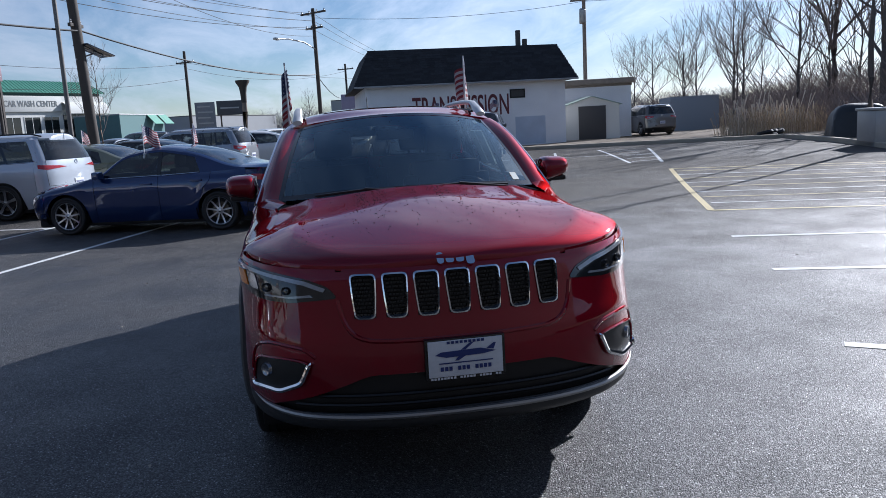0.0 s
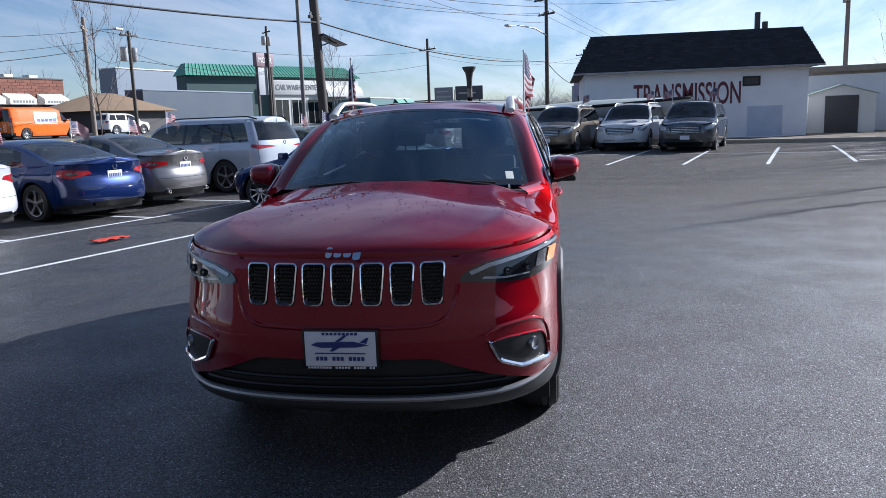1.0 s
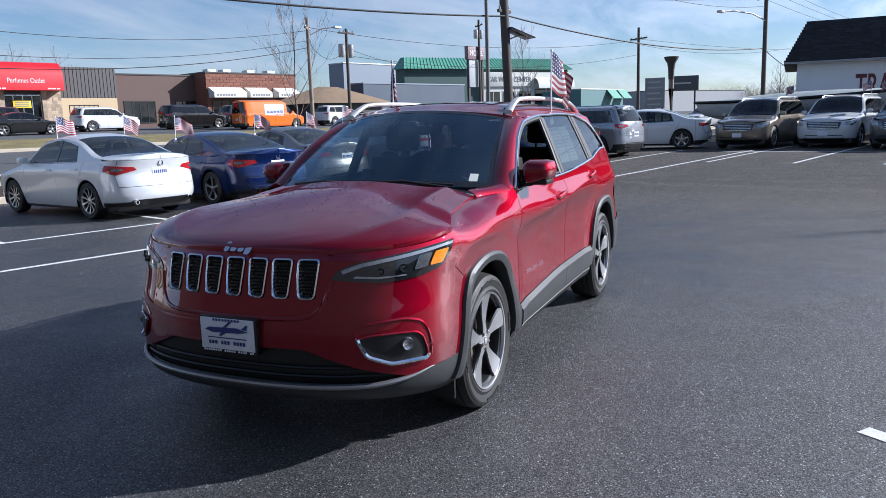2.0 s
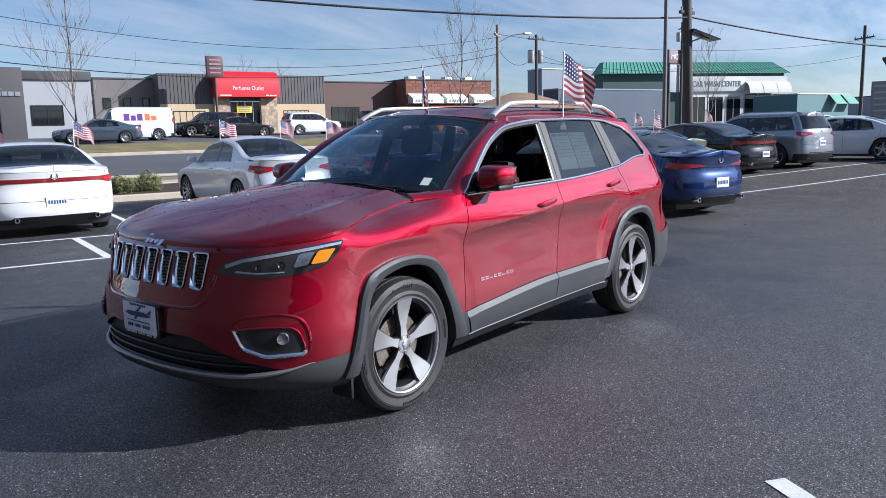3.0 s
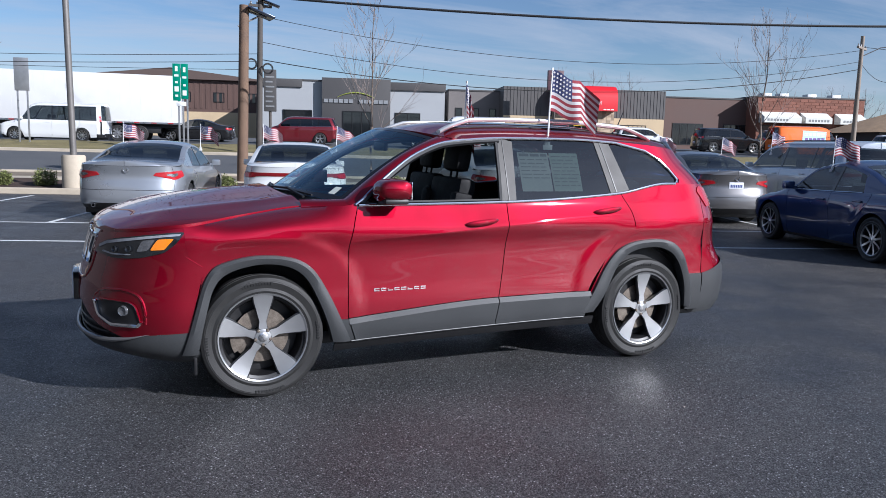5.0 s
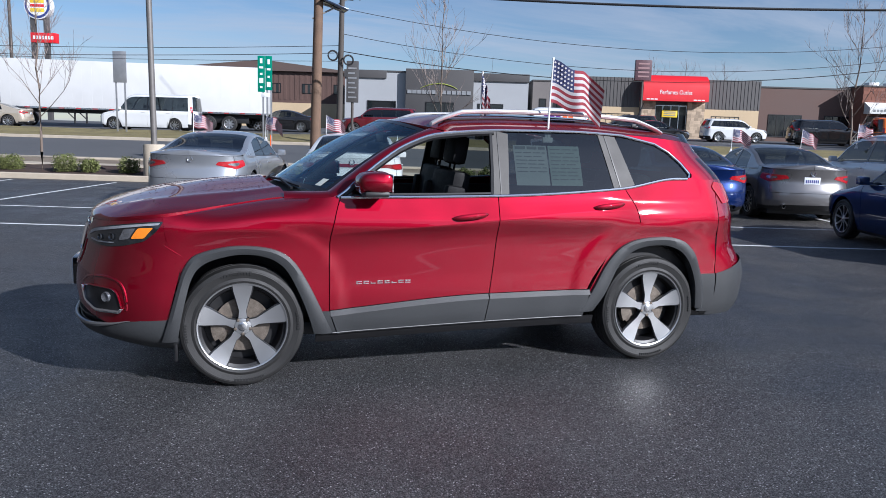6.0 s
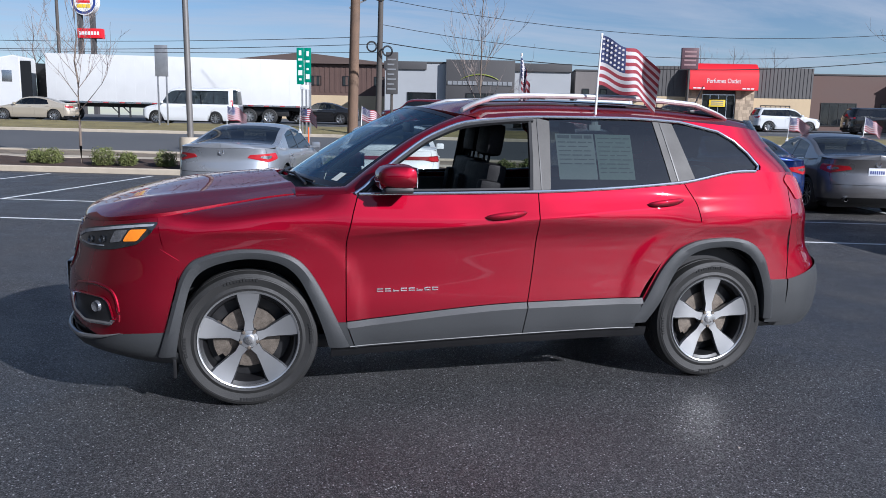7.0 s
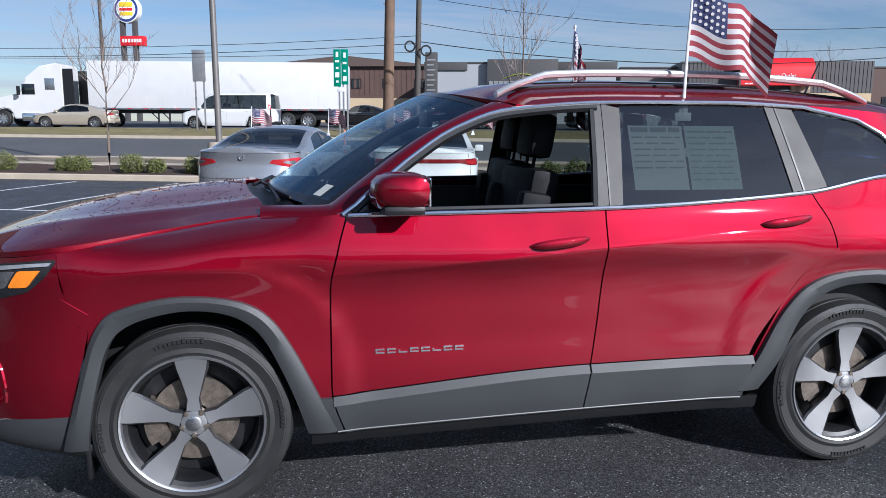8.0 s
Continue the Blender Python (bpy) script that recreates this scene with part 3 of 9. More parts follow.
    for nm, b, mt in (("rim", lip, ALLOY), ("spoke", spokes, (ALLOY, ALLOY_DARK)), ("hub", hub, ALLOY), ("rim_barrel", barrel, BLACK_TRIM), ("tyre", tyre, RUBBER), ("sidewall_ring", rings, RUBBER), ("sidewall_mark", marks, RUBBER_MARK), ("hub_cap", cap, SATIN), ("wheel_nut", nuts, STEEL), ("brake_disc", disc, STEEL), ("brake_caliper", caliper, STEEL), ("backing_plate", shield, BLACK_TRIM)):
        bmesh.ops.recalc_face_normals(b, faces=b.faces)
        me = bpy.data.meshes.new(nm)
        b.to_mesh(me)
        b.free()
        for x in (mt if isinstance(mt, tuple) else (mt,)):
            me.materials.append(x)
        me.shade_smooth()
        me.set_sharp_from_angle(angle=radians(35))
        out[nm] = me
    out["spokes"] = cuts
    WHEELS[style] = out
    return out


def add_wheel(parent, style, x, y, r, wide, right, name="wheel", simple=False, steer=0.0):
    ms = wheel_meshes(style)
    w = new(name, ms["rim"])
    w.parent = parent
    w.matrix_basis = pose(x, y, r, 0, 0, (180 if right else 0) + steer) @ Matrix.Diagonal((r, wide / 0.61, r, 1))
    for nm in ("tyre", "hub", "rim_barrel", "hub_cap", "brake_disc", "backing_plate") if simple else ("tyre", "sidewall_ring", "sidewall_mark", "hub", "rim_barrel", "hub_cap", "brake_disc", "brake_caliper", "backing_plate"):
        o = new(nm, ms[nm])
        o.parent = w
        if nm == "sidewall_mark":
            tagged(o, kind="stuff")
    for k in range(0 if simple else 5):
        o = new("wheel_nut", ms["wheel_nut"])
        o.parent = w
        o.matrix_basis = Matrix.Rotation(2 * math.pi * k / 5, 4, "Y")
    for k in range(ms["spokes"]):
        o = new("spoke", ms["spoke"])
        o.parent = w
        o.matrix_basis = Matrix.Rotation(2 * math.pi * k / ms["spokes"], 4, "Y")
    return w


def seat_mesh(bm, x, y, z, w=0.5, lean=0.16):
    """A car seat that faces -x: cushion, back, bolsters and headrest."""
    box(bm, x - 0.26, x + 0.24, y - w / 2, y + w / 2, z - 0.02, z + 0.13, 0.04)
    m = Matrix.Translation((x + 0.22, y, z + 0.08)) @ Matrix.Rotation(lean, 4, "Y")
    box(bm, -0.06, 0.07, -w / 2, w / 2, 0.0, 0.58, 0.045, m)
    for s in (-1, 1):
        box(bm, -0.10, 0.03, s * w / 2 - 0.05, s * w / 2 + 0.05, 0.05, 0.48, 0.03, m)
    box(bm, -0.05, 0.06, -0.13, 0.13, 0.62, 0.82, 0.045, m)
    for s in (-1, 1):
        tube(bm, [m @ Vector((0.0, s * 0.05, 0.55)), m @ Vector((0.0, s * 0.05, 0.66))], 0.008, 6)


def soften(pts, n=4):
    """More points along a smooth line through the given ones."""
    out = []
    for i in range(len(pts) - 1):
        p0, p1, p2, p3 = (Vector(pts[min(max(j, 0), len(pts) - 1)]) for j in (i - 1, i, i + 1, i + 2))
        for k in range(n):
            t = k / n
            out.append(tuple(0.5 * (2 * p1 + (p2 - p0) * t + (2 * p0 - 5 * p1 + 4 * p2 - p3) * t * t + (3 * p1 - p0 - 3 * p2 + p3) * t ** 3)))
    return out + [tuple(pts[-1])]


def hero_form():
    F = Form(
        xf=curve((0.18, -2.10), (0.26, -2.24), (0.33, -2.32), (0.42, -2.335), (0.55, -2.335), (0.66, -2.325), (0.75, -2.30), (0.90, -2.262), (0.96, -2.235), (1.0, -2.20), (1.1, -2.0)),
        xr=curve((0.2, 2.22), (0.4, 2.335), (0.58, 2.35), (0.68, 2.32), (0.8, 2.25), (1.1, 2.21), (1.25, 2.14), (1.45, 1.95), (1.6, 1.86)),
        wide=curve((0.18, 0.80), (0.30, 0.872), (0.40, 0.892), (0.52, 0.897), (0.66, 0.892), (0.80, 0.892), (0.90, 0.900), (0.955, 0.914), (0.98, 0.914), (1.03, 0.900), (1.12, 0.868), (1.3, 0.83)),
        belt=curve((-0.85, 1.115), (0.26, 1.13), (1.11, 1.18), (1.55, 1.25), (2.1, 1.25)),
        edge=curve((-2.23, 0.955), (-2.1, 0.965), (-1.78, 1.005), (-1.46, 1.055), (-1.11, 1.105), (-0.92, 1.115), (-0.82, 1.125), (-0.68, 1.225), (-0.55, 1.325), (-0.36, 1.445), (-0.14, 1.52), (0.3, 1.555), (0.79, 1.56), (1.16, 1.545), (1.5, 1.52), (1.9, 1.48)),
        mid=curve((-2.262, 0.953), (-2.245, 0.975), (-2.22, 0.994), (-2.18, 1.015), (-2.12, 1.038), (-1.8, 1.12), (-1.48, 1.17), (-1.2, 1.195), (-1.1, 1.215), (-0.8, 1.405), (-0.55, 1.535), (-0.36, 1.60), (0.0, 1.648), (0.4, 1.662), (0.9, 1.658), (1.4, 1.62), (1.85, 1.56)),
        lean=0.36, af=0.62, nf=2.5, ar=0.5, nr=2.6, wheels=(-1.3525, 1.3525), radius=0.363, arch=0.402,
        sill=curve((-2.3, 0.24), (-1.7, 0.24), (-0.9, 0.30), (0.9, 0.34), (1.7, 0.34), (2.3, 0.36)), roll=(-1.15, -0.78, 0.11, 0.13))
    F.cowl = -1.12
    F.fade = -1.85
    F.turn = 1.0
    F.lip = 0.03
    F.brow = 0.010
    F.crease = curve((-1.0, 0.895), (-0.84, 0.906), (-0.395, 0.937), (0.225, 0.986), (0.644, 1.026), (1.02, 1.045), (1.3, 1.05))
    F.clad = curve((-0.85, 0.445), (0.17, 0.515), (0.9, 0.52), (1.2, 0.52))
    F.shift = lambda xc: 0.022 if xc < 0 else -0.03
    # the outer and inner edges of the flares over the wheels
    F.flares = (
        ([(-1.80, 0.293), (-1.755, 0.443), (-1.708, 0.612), (-1.678, 0.705), (-1.632, 0.778), (-1.56, 0.812), (-1.46, 0.836), (-1.369, 0.844), (-1.25, 0.836), (-1.14, 0.806), (-1.057, 0.741), (-0.977, 0.613), (-0.895, 0.442), (-0.83, 0.303)],
         [(-1.715, 0.293), (-1.69, 0.44), (-1.655, 0.59), (-1.63, 0.665), (-1.592, 0.722), (-1.53, 0.760), (-1.44, 0.785), (-1.35, 0.795), (-1.25, 0.785), (-1.165, 0.752), (-1.095, 0.685), (-1.025, 0.548), (-0.975, 0.42), (-0.94, 0.303)]),
        ([(0.80, 0.37), (0.889, 0.487), (0.979, 0.652), (1.03, 0.725), (1.09, 0.787), (1.165, 0.829), (1.25, 0.852), (1.36, 0.862), (1.47, 0.86), (1.585, 0.83), (1.67, 0.755), (1.715, 0.66), (1.75, 0.54), (1.772, 0.36)],
         [(0.91, 0.37), (0.99, 0.483), (1.06, 0.625), (1.10, 0.69), (1.15, 0.745), (1.215, 0.782), (1.29, 0.802), (1.37, 0.808), (1.46, 0.803), (1.56, 0.765), (1.625, 0.70), (1.667, 0.617), (1.695, 0.51), (1.71, 0.36)]))
    F.rims = tuple(curve(*[((a[0] + b[0]) / 2, (a[1] + b[1]) / 2) for a, b in zip(*fl)]) for fl in F.flares)
    F.rims = tuple((lambda x, g=g, a=fl[0][0][0], b=fl[0][-1][0]: g(x) if a < x < b else -1.0) for g, fl in zip(F.rims, F.flares))
    return F


def hero_car():
    F = HERO
    car = thing("suv", pose(0, 0, 0), "dark red metallic compact SUV with grey cladding on damp asphalt", "car")
    # --- side panels
    seam1 = curve((0.3, -0.80), (0.47, -0.85), (0.84, -0.85), (1.0, -0.82), (1.13, -0.78))
    seam2 = curve((0.36, 0.15), (0.48, 0.17), (0.72, 0.20), (1.12, 0.225), (1.3, 0.23))
    seam3 = curve((0.36, 0.83), (0.52, 0.87), (0.70, 0.985), (0.83, 1.10), (0.93, 1.235), (1.05, 1.215), (1.20, 1.13), (1.3, 1.10))
    nose_end = curve((0.2, -1.745), (0.36, -1.765), (0.6, -1.72), (0.72, -1.69), (0.80, -1.72), (0.88, -1.765), (1.0, -1.78))
    tail_start = curve((0.3, 1.82), (0.45, 1.856), (0.6, 1.858), (0.9, 1.86), (1.3, 1.86))
    clad_top = F.clad
    rows_w = span(0, 0.66, 14) + [0.68, 0.6920, 0.7081, 0.714, 0.725, 0.74, 0.76, 0.79, 0.82, 0.86, 0.90, 0.95, 1.0]
    for sd, nm in ((-1, "left"), (1, "right")):
        side = F.left if sd < 0 else F.right
        bm = bmesh.new()
        tube(bm, [side(x, z) + Vector((0, sd * 0.0012, 0)) for x, z in zip(span(-1.80, -1.685, 10), span(0.868, 0.790, 10))], 0.0018, 6)
        part("fender_seam", bm, RED_PAINT, car)
        bm = bmesh.new()
        side_panel(bm, F, lambda z: nose_end(z) - 0.0025, seam1, F.low, F.edge, 44, 18, sides=(sd,))
        part("front_fender", bm, RED_PAINT, car)
        bm = bmesh.new()
        side_panel(bm, F, seam1, seam2, clad_top, F.belt, 30, rows_w, sides=(sd,), ridge=F.crease)
        fd = part("front_door", bm, RED_PAINT, car)
        bm = bmesh.new()
        side_panel(bm, F, seam2, seam3, clad_top, F.belt, 30, rows_w, sides=(sd,), ridge=F.crease)
        rd = part("rear_door", bm, RED_PAINT, car)
        bm = bmesh.new()
        side_panel(bm, F, seam3, tail_start, F.low, F.belt, 44, 18, sides=(sd,))
        # body side behind the last window, up to the roof
        fn = F.left if sd < 0 else F.right
        ot = 1 if normal_of(fn, 0.5, 0.8).y * sd > 0 else -1
        patch(bm, [(1.13, 1.172), (1.3, 1.20), (1.55, 1.245), (1.86, 1.245), (2.0, 1.25), (1.98, 1.36), (1.90, 1.48), (1.5, 1.52), (1.16, 1.545), (1.16, 1.535), (1.40, 1.49), (1.52, 1.43), (1.60, 1.36), (1.665, 1.285), (1.66, 1.262), (1.60, 1.255), (1.21, 1.19)], fn, ot, 0.0, 0.02, 0.05)
        part("quarter_panel", bm, RED_PAINT, car)
        # cladding on the doors
        bm = bmesh.new()
        side_panel(bm, F, seam1, seam2, F.sill, lambda x: clad_top(x) - 0.034, 16, 6, off=0.022, sides=(sd,))
        grid(bm, lambda x, w: Vector((x, sd * (F.half(x, clad_top(x)) + 0.003 + 0.019 * w), clad_top(x) - 0.004 - 0.031 * w)), span(seam1(0.45) + 0.004, seam2(0.5) - 0.004, 16), [0, 1])
        part("door_cladding", bm, CLADDING, fd, "grey plastic cladding")
        bm = bmesh.new()
        side_panel(bm, F, seam2, curve((0.3, 0.83), (0.52, 0.885)), F.sill, lambda x: clad_top(x) - 0.034, 12, 6, off=0.022, sides=(sd,))
        grid(bm, lambda x, w: Vector((x, sd * (F.half(x, clad_top(x)) + 0.003 + 0.019 * w), clad_top(x) - 0.004 - 0.031 * w)), span(seam2(0.5) + 0.004, 0.885, 12), [0, 1])
        part("door_cladding", bm, CLADDING, rd, "grey plastic cladding")
        bm = bmesh.new()
        side_panel(bm, F, const(-0.90), seam1, F.sill, const(0.442), 4, 5, off=0.016, sides=(sd,))
        part("fender_cladding", bm, CLADDING, car, "grey plastic cladding")
        # sill under the doors
        bm = bmesh.new()
        side_panel(bm, F, const(-0.93), const(0.93), lambda x: F.sill(x) - 0.06, lambda x: F.sill(x) - 0.003, 20, 3, off=0.004, sides=(sd,))
        part("sill", bm, BLACK_TRIM, car)
        bm = bmesh.new()
        tube(bm, [Vector((x, sd * (F.half(x, F.sill(x)) + 0.0265), F.sill(x) + 0.002)) for x in span(-0.83, 0.83, 24)], 0.003, 6)
        part("sill_trim", bm, SILL_STRIP, car, "thin bright sill strip")
        # wheel arch flares
        for xc, (rim_out, rim_in) in zip(F.wheels, F.flares):
            bm = bmesh.new()
            fine_out, fine_in = soften(rim_out), soften(rim_in)

            def flare(i, k):
                a, b = fine_out[i], fine_in[i]
                w = (-0.04, 0.0, 0.30, 0.75, 1.0, 1.0)[k]
                lift = (0.0, 0.018, 0.030, 0.026, 0.020, -0.05)[k]
                x, z = a[0] + (b[0] - a[0]) * w, a[1] + (b[1] - a[1]) * w
                return Vector((x, sd * (F.half(x, z) + lift), z))
            grid(bm, flare, range(len(fine_out)), range(6))
            part("arch_flare", bm, CLADDING, car, "grey plastic wheel arch flare")
            bm = bmesh.new()

            def liner(a, k):
                t = math.radians(a)
                return Vector((xc + F.shift(xc) - (F.arch + 0.045) * math.cos(t), sd * (0.60 if k else F.half(xc, 0.7) - 0.012), max(0.30, F.radius + (F.arch + 0.045) * math.sin(t))))
            grid(bm, liner, span(-6, 186, 32), [0, 1])
            v0 = [bm.verts.new((xc + F.shift(xc) - (F.arch + 0.045) * math.cos(math.radians(a)), sd * 0.60, max(0.30, F.radius + (F.arch + 0.045) * math.sin(math.radians(a))))) for a in span(-6, 186, 32)]
            bm.faces.new(v0)
            part("wheel_liner", bm, BLACK_TRIM, car)
        bm = bmesh.new()
        box(bm, -1.735, -1.717, min(sd * 0.72, sd * 0.86), max(sd * 0.72, sd * 0.86), 0.165, 0.29, 0.004)
        part("mud_flap", bm, BLACK_TRIM, car)
        # --- windows: chrome surround, glass, pillars
        yo = 1 if normal_of(fn, 0.5, 1.3).y * sd > 0 else -1

        def wpoint(x, z, o=0.0):
            return Vector((x, sd * (F.half(x, z) + o), z))
        top_pts = [(x, F.edge(x) - 0.008) for x in span(-0.80, 1.16, 40)] + [(1.40, 1.485), (1.50, 1.43), (1.58, 1.36), (1.64, 1.29), (1.635, 1.262)]
        bm = bmesh.new()
        tube(bm, [wpoint(x, z, 0.004) for x, z in top_pts], 0.0095, 8)
        part("window_trim", bm, CHROME, car, "chrome strip over the side windows")
        bm = bmesh.new()
        tube(bm, [wpoint(x, F.belt(x) + 0.006, 0.006) for x in span(-0.78, 1.62, 40)], 0.0095, 8)
        part("belt_trim", bm, CHROME, car, "chrome strip under the side windows")
        # black window frames
        front_top = [(x, F.edge(x) - 0.018) for x in span(0.235, -0.76, 22)]
        bm = bmesh.new()
        tube(bm, [wpoint(x, z - 0.010, -0.004) for x, z in front_top], 0.016, 6)
        tube(bm, [wpoint(0.185, 1.14, -0.006), wpoint(0.20, 1.3, -0.006), wpoint(0.215, 1.52, -0.006)], 0.014, 6)
        tube(bm, [wpoint(x, F.belt(x) + 0.018, -0.008) for x in span(-0.72, 0.19, 12)], 0.011, 6)
        part("window_frame", bm, BLACK_TRIM, fd, "black rubber frame of the open window")
        bm = bmesh.new()
        patch(bm, [(0.195, 1.137), (0.30, 1.14), (0.335, 1.525), (0.255, 1.54), (0.215, 1.54)], fn, yo, 0.0, 0.012, 0.05)
        part("centre_pillar", bm, PILLAR, car, "satin silver centre pillar cover")
        bm = bmesh.new()
        patch(bm, [(0.243, 1.13), (0.249, 1.13), (0.263, 1.545), (0.257, 1.545)], fn, yo, 0.003, 0.02, 0.05)
        part("door_gap", bm, BLACK_TRIM, car)
        bm = bmesh.new()
        patch(bm, [(1.055, 1.188), (1.215, 1.205), (1.11, 1.525), (0.985, 1.535)], fn, yo, 0.0, 0.012, 0.05)
        part("rear_pillar", bm, PILLAR, car, "satin silver rear pillar cover")
        bm = bmesh.new()
        patch(bm, [(1.10, 1.19), (1.108, 1.19), (1.035, 1.53), (1.027, 1.53)], fn, yo, 0.003, 0.02, 0.05)
        part("door_gap", bm, BLACK_TRIM, car)
        bm = bmesh.new()
        patch(bm, [(0.30, 1.14), (0.7, 1.158), (1.055, 1.188), (0.985, 1.535), (0.8, 1.548), (0.335, 1.54)], fn, yo, -0.005, 0.004, 0.07)
        part("rear_window", bm, GLASS_TINT, rd, "dark tinted rear door window")
        bm = bmesh.new()
        patch(bm, rounded([(1.215, 1.205), (1.6, 1.262), (1.645, 1.28), (1.57, 1.37), (1.49, 1.44), (1.40, 1.49), (1.11, 1.528)], 0.03), fn, yo, -0.003, 0.004, 0.07)
        part("quarter_window", bm, GLASS_TINT, car, "dark tinted rear side window")
        if sd > 0:
            bm = bmesh.new()
            patch(bm, [(-0.70, 1.125), (0.195, 1.137), (0.215, 1.53), (-0.1, 1.51), (-0.36, 1.43), (-0.55, 1.31)], fn, yo, -0.005, 0.004, 0.07)
            part("front_window", bm, GLASS, fd)
        # mirror
        bm = bmesh.new()
        prof = []
        for i in range(13):
            a = -1 + i / 6
            for_k = []
            for k in range(16):
                t = 2 * math.pi * k / 16
                rr = max(0.02, (1 - abs(a) ** 5)) ** 0.4
                yy = sd * (0.957 + 0.094 * a)
                cs = math.copysign(abs(math.cos(t)) ** 0.7, math.cos(t))
                xx = -0.572 + 0.130 * rr * cs * (1 if cs < 0 else 0.55) + 0.012 * a
                zz = 1.214 + 0.070 * rr * math.copysign(abs(math.sin(t)) ** 0.7, math.sin(t)) * (1 - 0.18 * a) + 0.008 * a
                for_k.append(bm.verts.new((xx, yy, zz)))
            prof.append(for_k)
        for a, b in zip(prof, prof[1:]):
            for k in range(16):
                bm.faces.new((a[k], a[(k + 1) % 16], b[(k + 1) % 16], b[k]))
        bm.faces.new(prof[0])
        bm.faces.new(prof[-1])
        mir = part("side_mirror", bm, RED_PAINT, car)
        bm = bmesh.new()
        box(bm, -0.66, -0.55, sd * 0.845, sd * 0.885, 1.12, 1.165, 0.01)
        box(bm, -0.66, -0.53, min(sd * 0.85, sd * 0.93), max(sd * 0.85, sd * 0.93), 1.128, 1.152, 0.01)
        part("mirror_foot", bm, BLACK_TRIM, mir)
        bm = bmesh.new()
        box(bm, -0.665, -0.515, min(sd * 0.875, sd * 1.025), max(sd * 0.875, sd * 1.025), 1.134, 1.168, 0.015)
        part("mirror_base", bm, BLACK_TRIM, mir, "black lower shell")
        bm = bmesh.new()
        box(bm, -0.505, -0.498, min(sd * 0.872, sd * 1.03), max(sd * 0.872, sd * 1.03), 1.165, 1.268, 0.002)
        part("mirror_glass", bm, CHROME, mir, "mirror glass")
        # small black triangle at the mirror
        bm = bmesh.new()
        patch(bm, [(-0.775, 1.122), (-0.62, 1.124), (-0.62, 1.24)], fn, yo, 0.002, 0.01, 0.05)
        part("mirror_sail", bm, GLOSS_BLACK, fd)
        # handles
        for x0, z0, par in ((0.025, 1.01, fd), (1.005, 1.075, rd)):
            bm = bmesh.new()
            for i, (s0, w0) in enumerate(((0, 0),)):
                ring = []
                for j in range(15):
                    t = -1 + j / 7
                    bul = math.sqrt(max(0.02, 1 - abs(t) ** 3))
                    x = x0 + 0.122 * t
                    z = z0 + 0.012 * t
                    row = []
                    for k in range(10):
                        a = 2 * math.pi * k / 10
                        row.append(bm.verts.new((x, sd * (F.half(x, z) + 0.026 * math.sqrt(max(0.02, 1 - t * t)) + 0.012 * bul * math.cos(a)), z + 0.019 * bul * math.sin(a))))
                    ring.append(row)
                for a, b in zip(ring, ring[1:]):
                    for k in range(10):
                        bm.faces.new((a[k], a[(k + 1) % 10], b[(k + 1) % 10], b[k]))
                bm.faces.new(ring[0])
                bm.faces.new(ring[-1])
            h = part("door_handle", bm, RED_PAINT, par)
            bm = bmesh.new()
            cup = [(x0 - 0.02 + 0.09 * math.cos(t), z0 - 0.006 + 0.036 * math.sin(t)) for t in span(0, 2 * math.pi * 15 / 16, 15)]
            patch(bm, cup, fn, yo, 0.0015, 0.004, 0.03)
            part("handle_cup", bm, RED_PAINT, h)
        # model badge as plain bars
        for i in range(8):
            bm = bmesh.new()
            x = -0.685 + i * 0.0435
            patch(bm, [(x, 0.598), (x + 0.034, 0.598), (x + 0.034, 0.604), (x, 0.604)], fn, yo, 0.004, 0.006, 0.05)
            if i % 3 != 2:
                patch(bm, [(x, 0.6105), (x + 0.034, 0.6105), (x + 0.034, 0.617), (x, 0.617)], fn, yo, 0.004, 0.006, 0.05)
            patch(bm, [(x, 0.6065), (x + 0.007, 0.6065), (x + 0.007, 0.6105), (x, 0.6105)], fn, yo, 0.004, 0.006, 0.05)
            part("door_badge", bm, CHROME, fd)
    # --- nose
    NA = F.nose_a

    bm = bmesh.new()
    N = F.nose
    ns = 1 if normal_of(N, 0.02, 0.6).x < 0 else -1
    amx = lambda z: F.nose_x(nose_end(z) - 0.0005, z)
    lowline = curve((0, 0.54), (0.2, 0.54), (0.3, 0.50), (0.42, 0.452), (0.55, 0.418), (0.66, 0.395), (0.75, 0.40), (0.85, 0.42), (1, 0.42))
    for k in (-1, 1):
        def wing(u, w):
            z = 0.6
            for _ in range(3):
                a0, a1 = 0.0, amx(z)
                a = a0 + (a1 - a0) * u
                lo, hi = lowline(a), 0.725
                z = lo + (hi - lo) * w
            return N(a * k, z)
        grid(bm, wing, span(0, 1, 36), span(0, 1, 18))

        def cheek(u, w):
            top_z = 0.955
            for _ in range(4):
                z = 0.725 + (top_z - 0.725) * w
                a0 = NA(-0.485 + 0.03 * (1 - w), min(z, 0.95))
                a1 = amx(z)
                q = N((a0 + (a1 - a0) * u) * k, z)
                top_z = max(0.955, F.edge(N((a0 + (a1 - a0) * u) * k, top_z).x)) + 0.002
            return q
        grid(bm, cheek, span(0, 1, 26), span(0, 1, 12))
    bumper = part("front_bumper", bm, RED_PAINT, car)
    bm = bmesh.new()
    for k in (-1, 1):
        grid(bm, lambda u, w: N(u * k, 0.948 + (0.012 + 0.0) * w), span(0, NA(-0.46, 0.95), 14), [0, 1])
    part("grille_header", bm, RED_PAINT, bumper)
    # recessed grille field and its seven openings with chrome frames
    bm = bmesh.new()
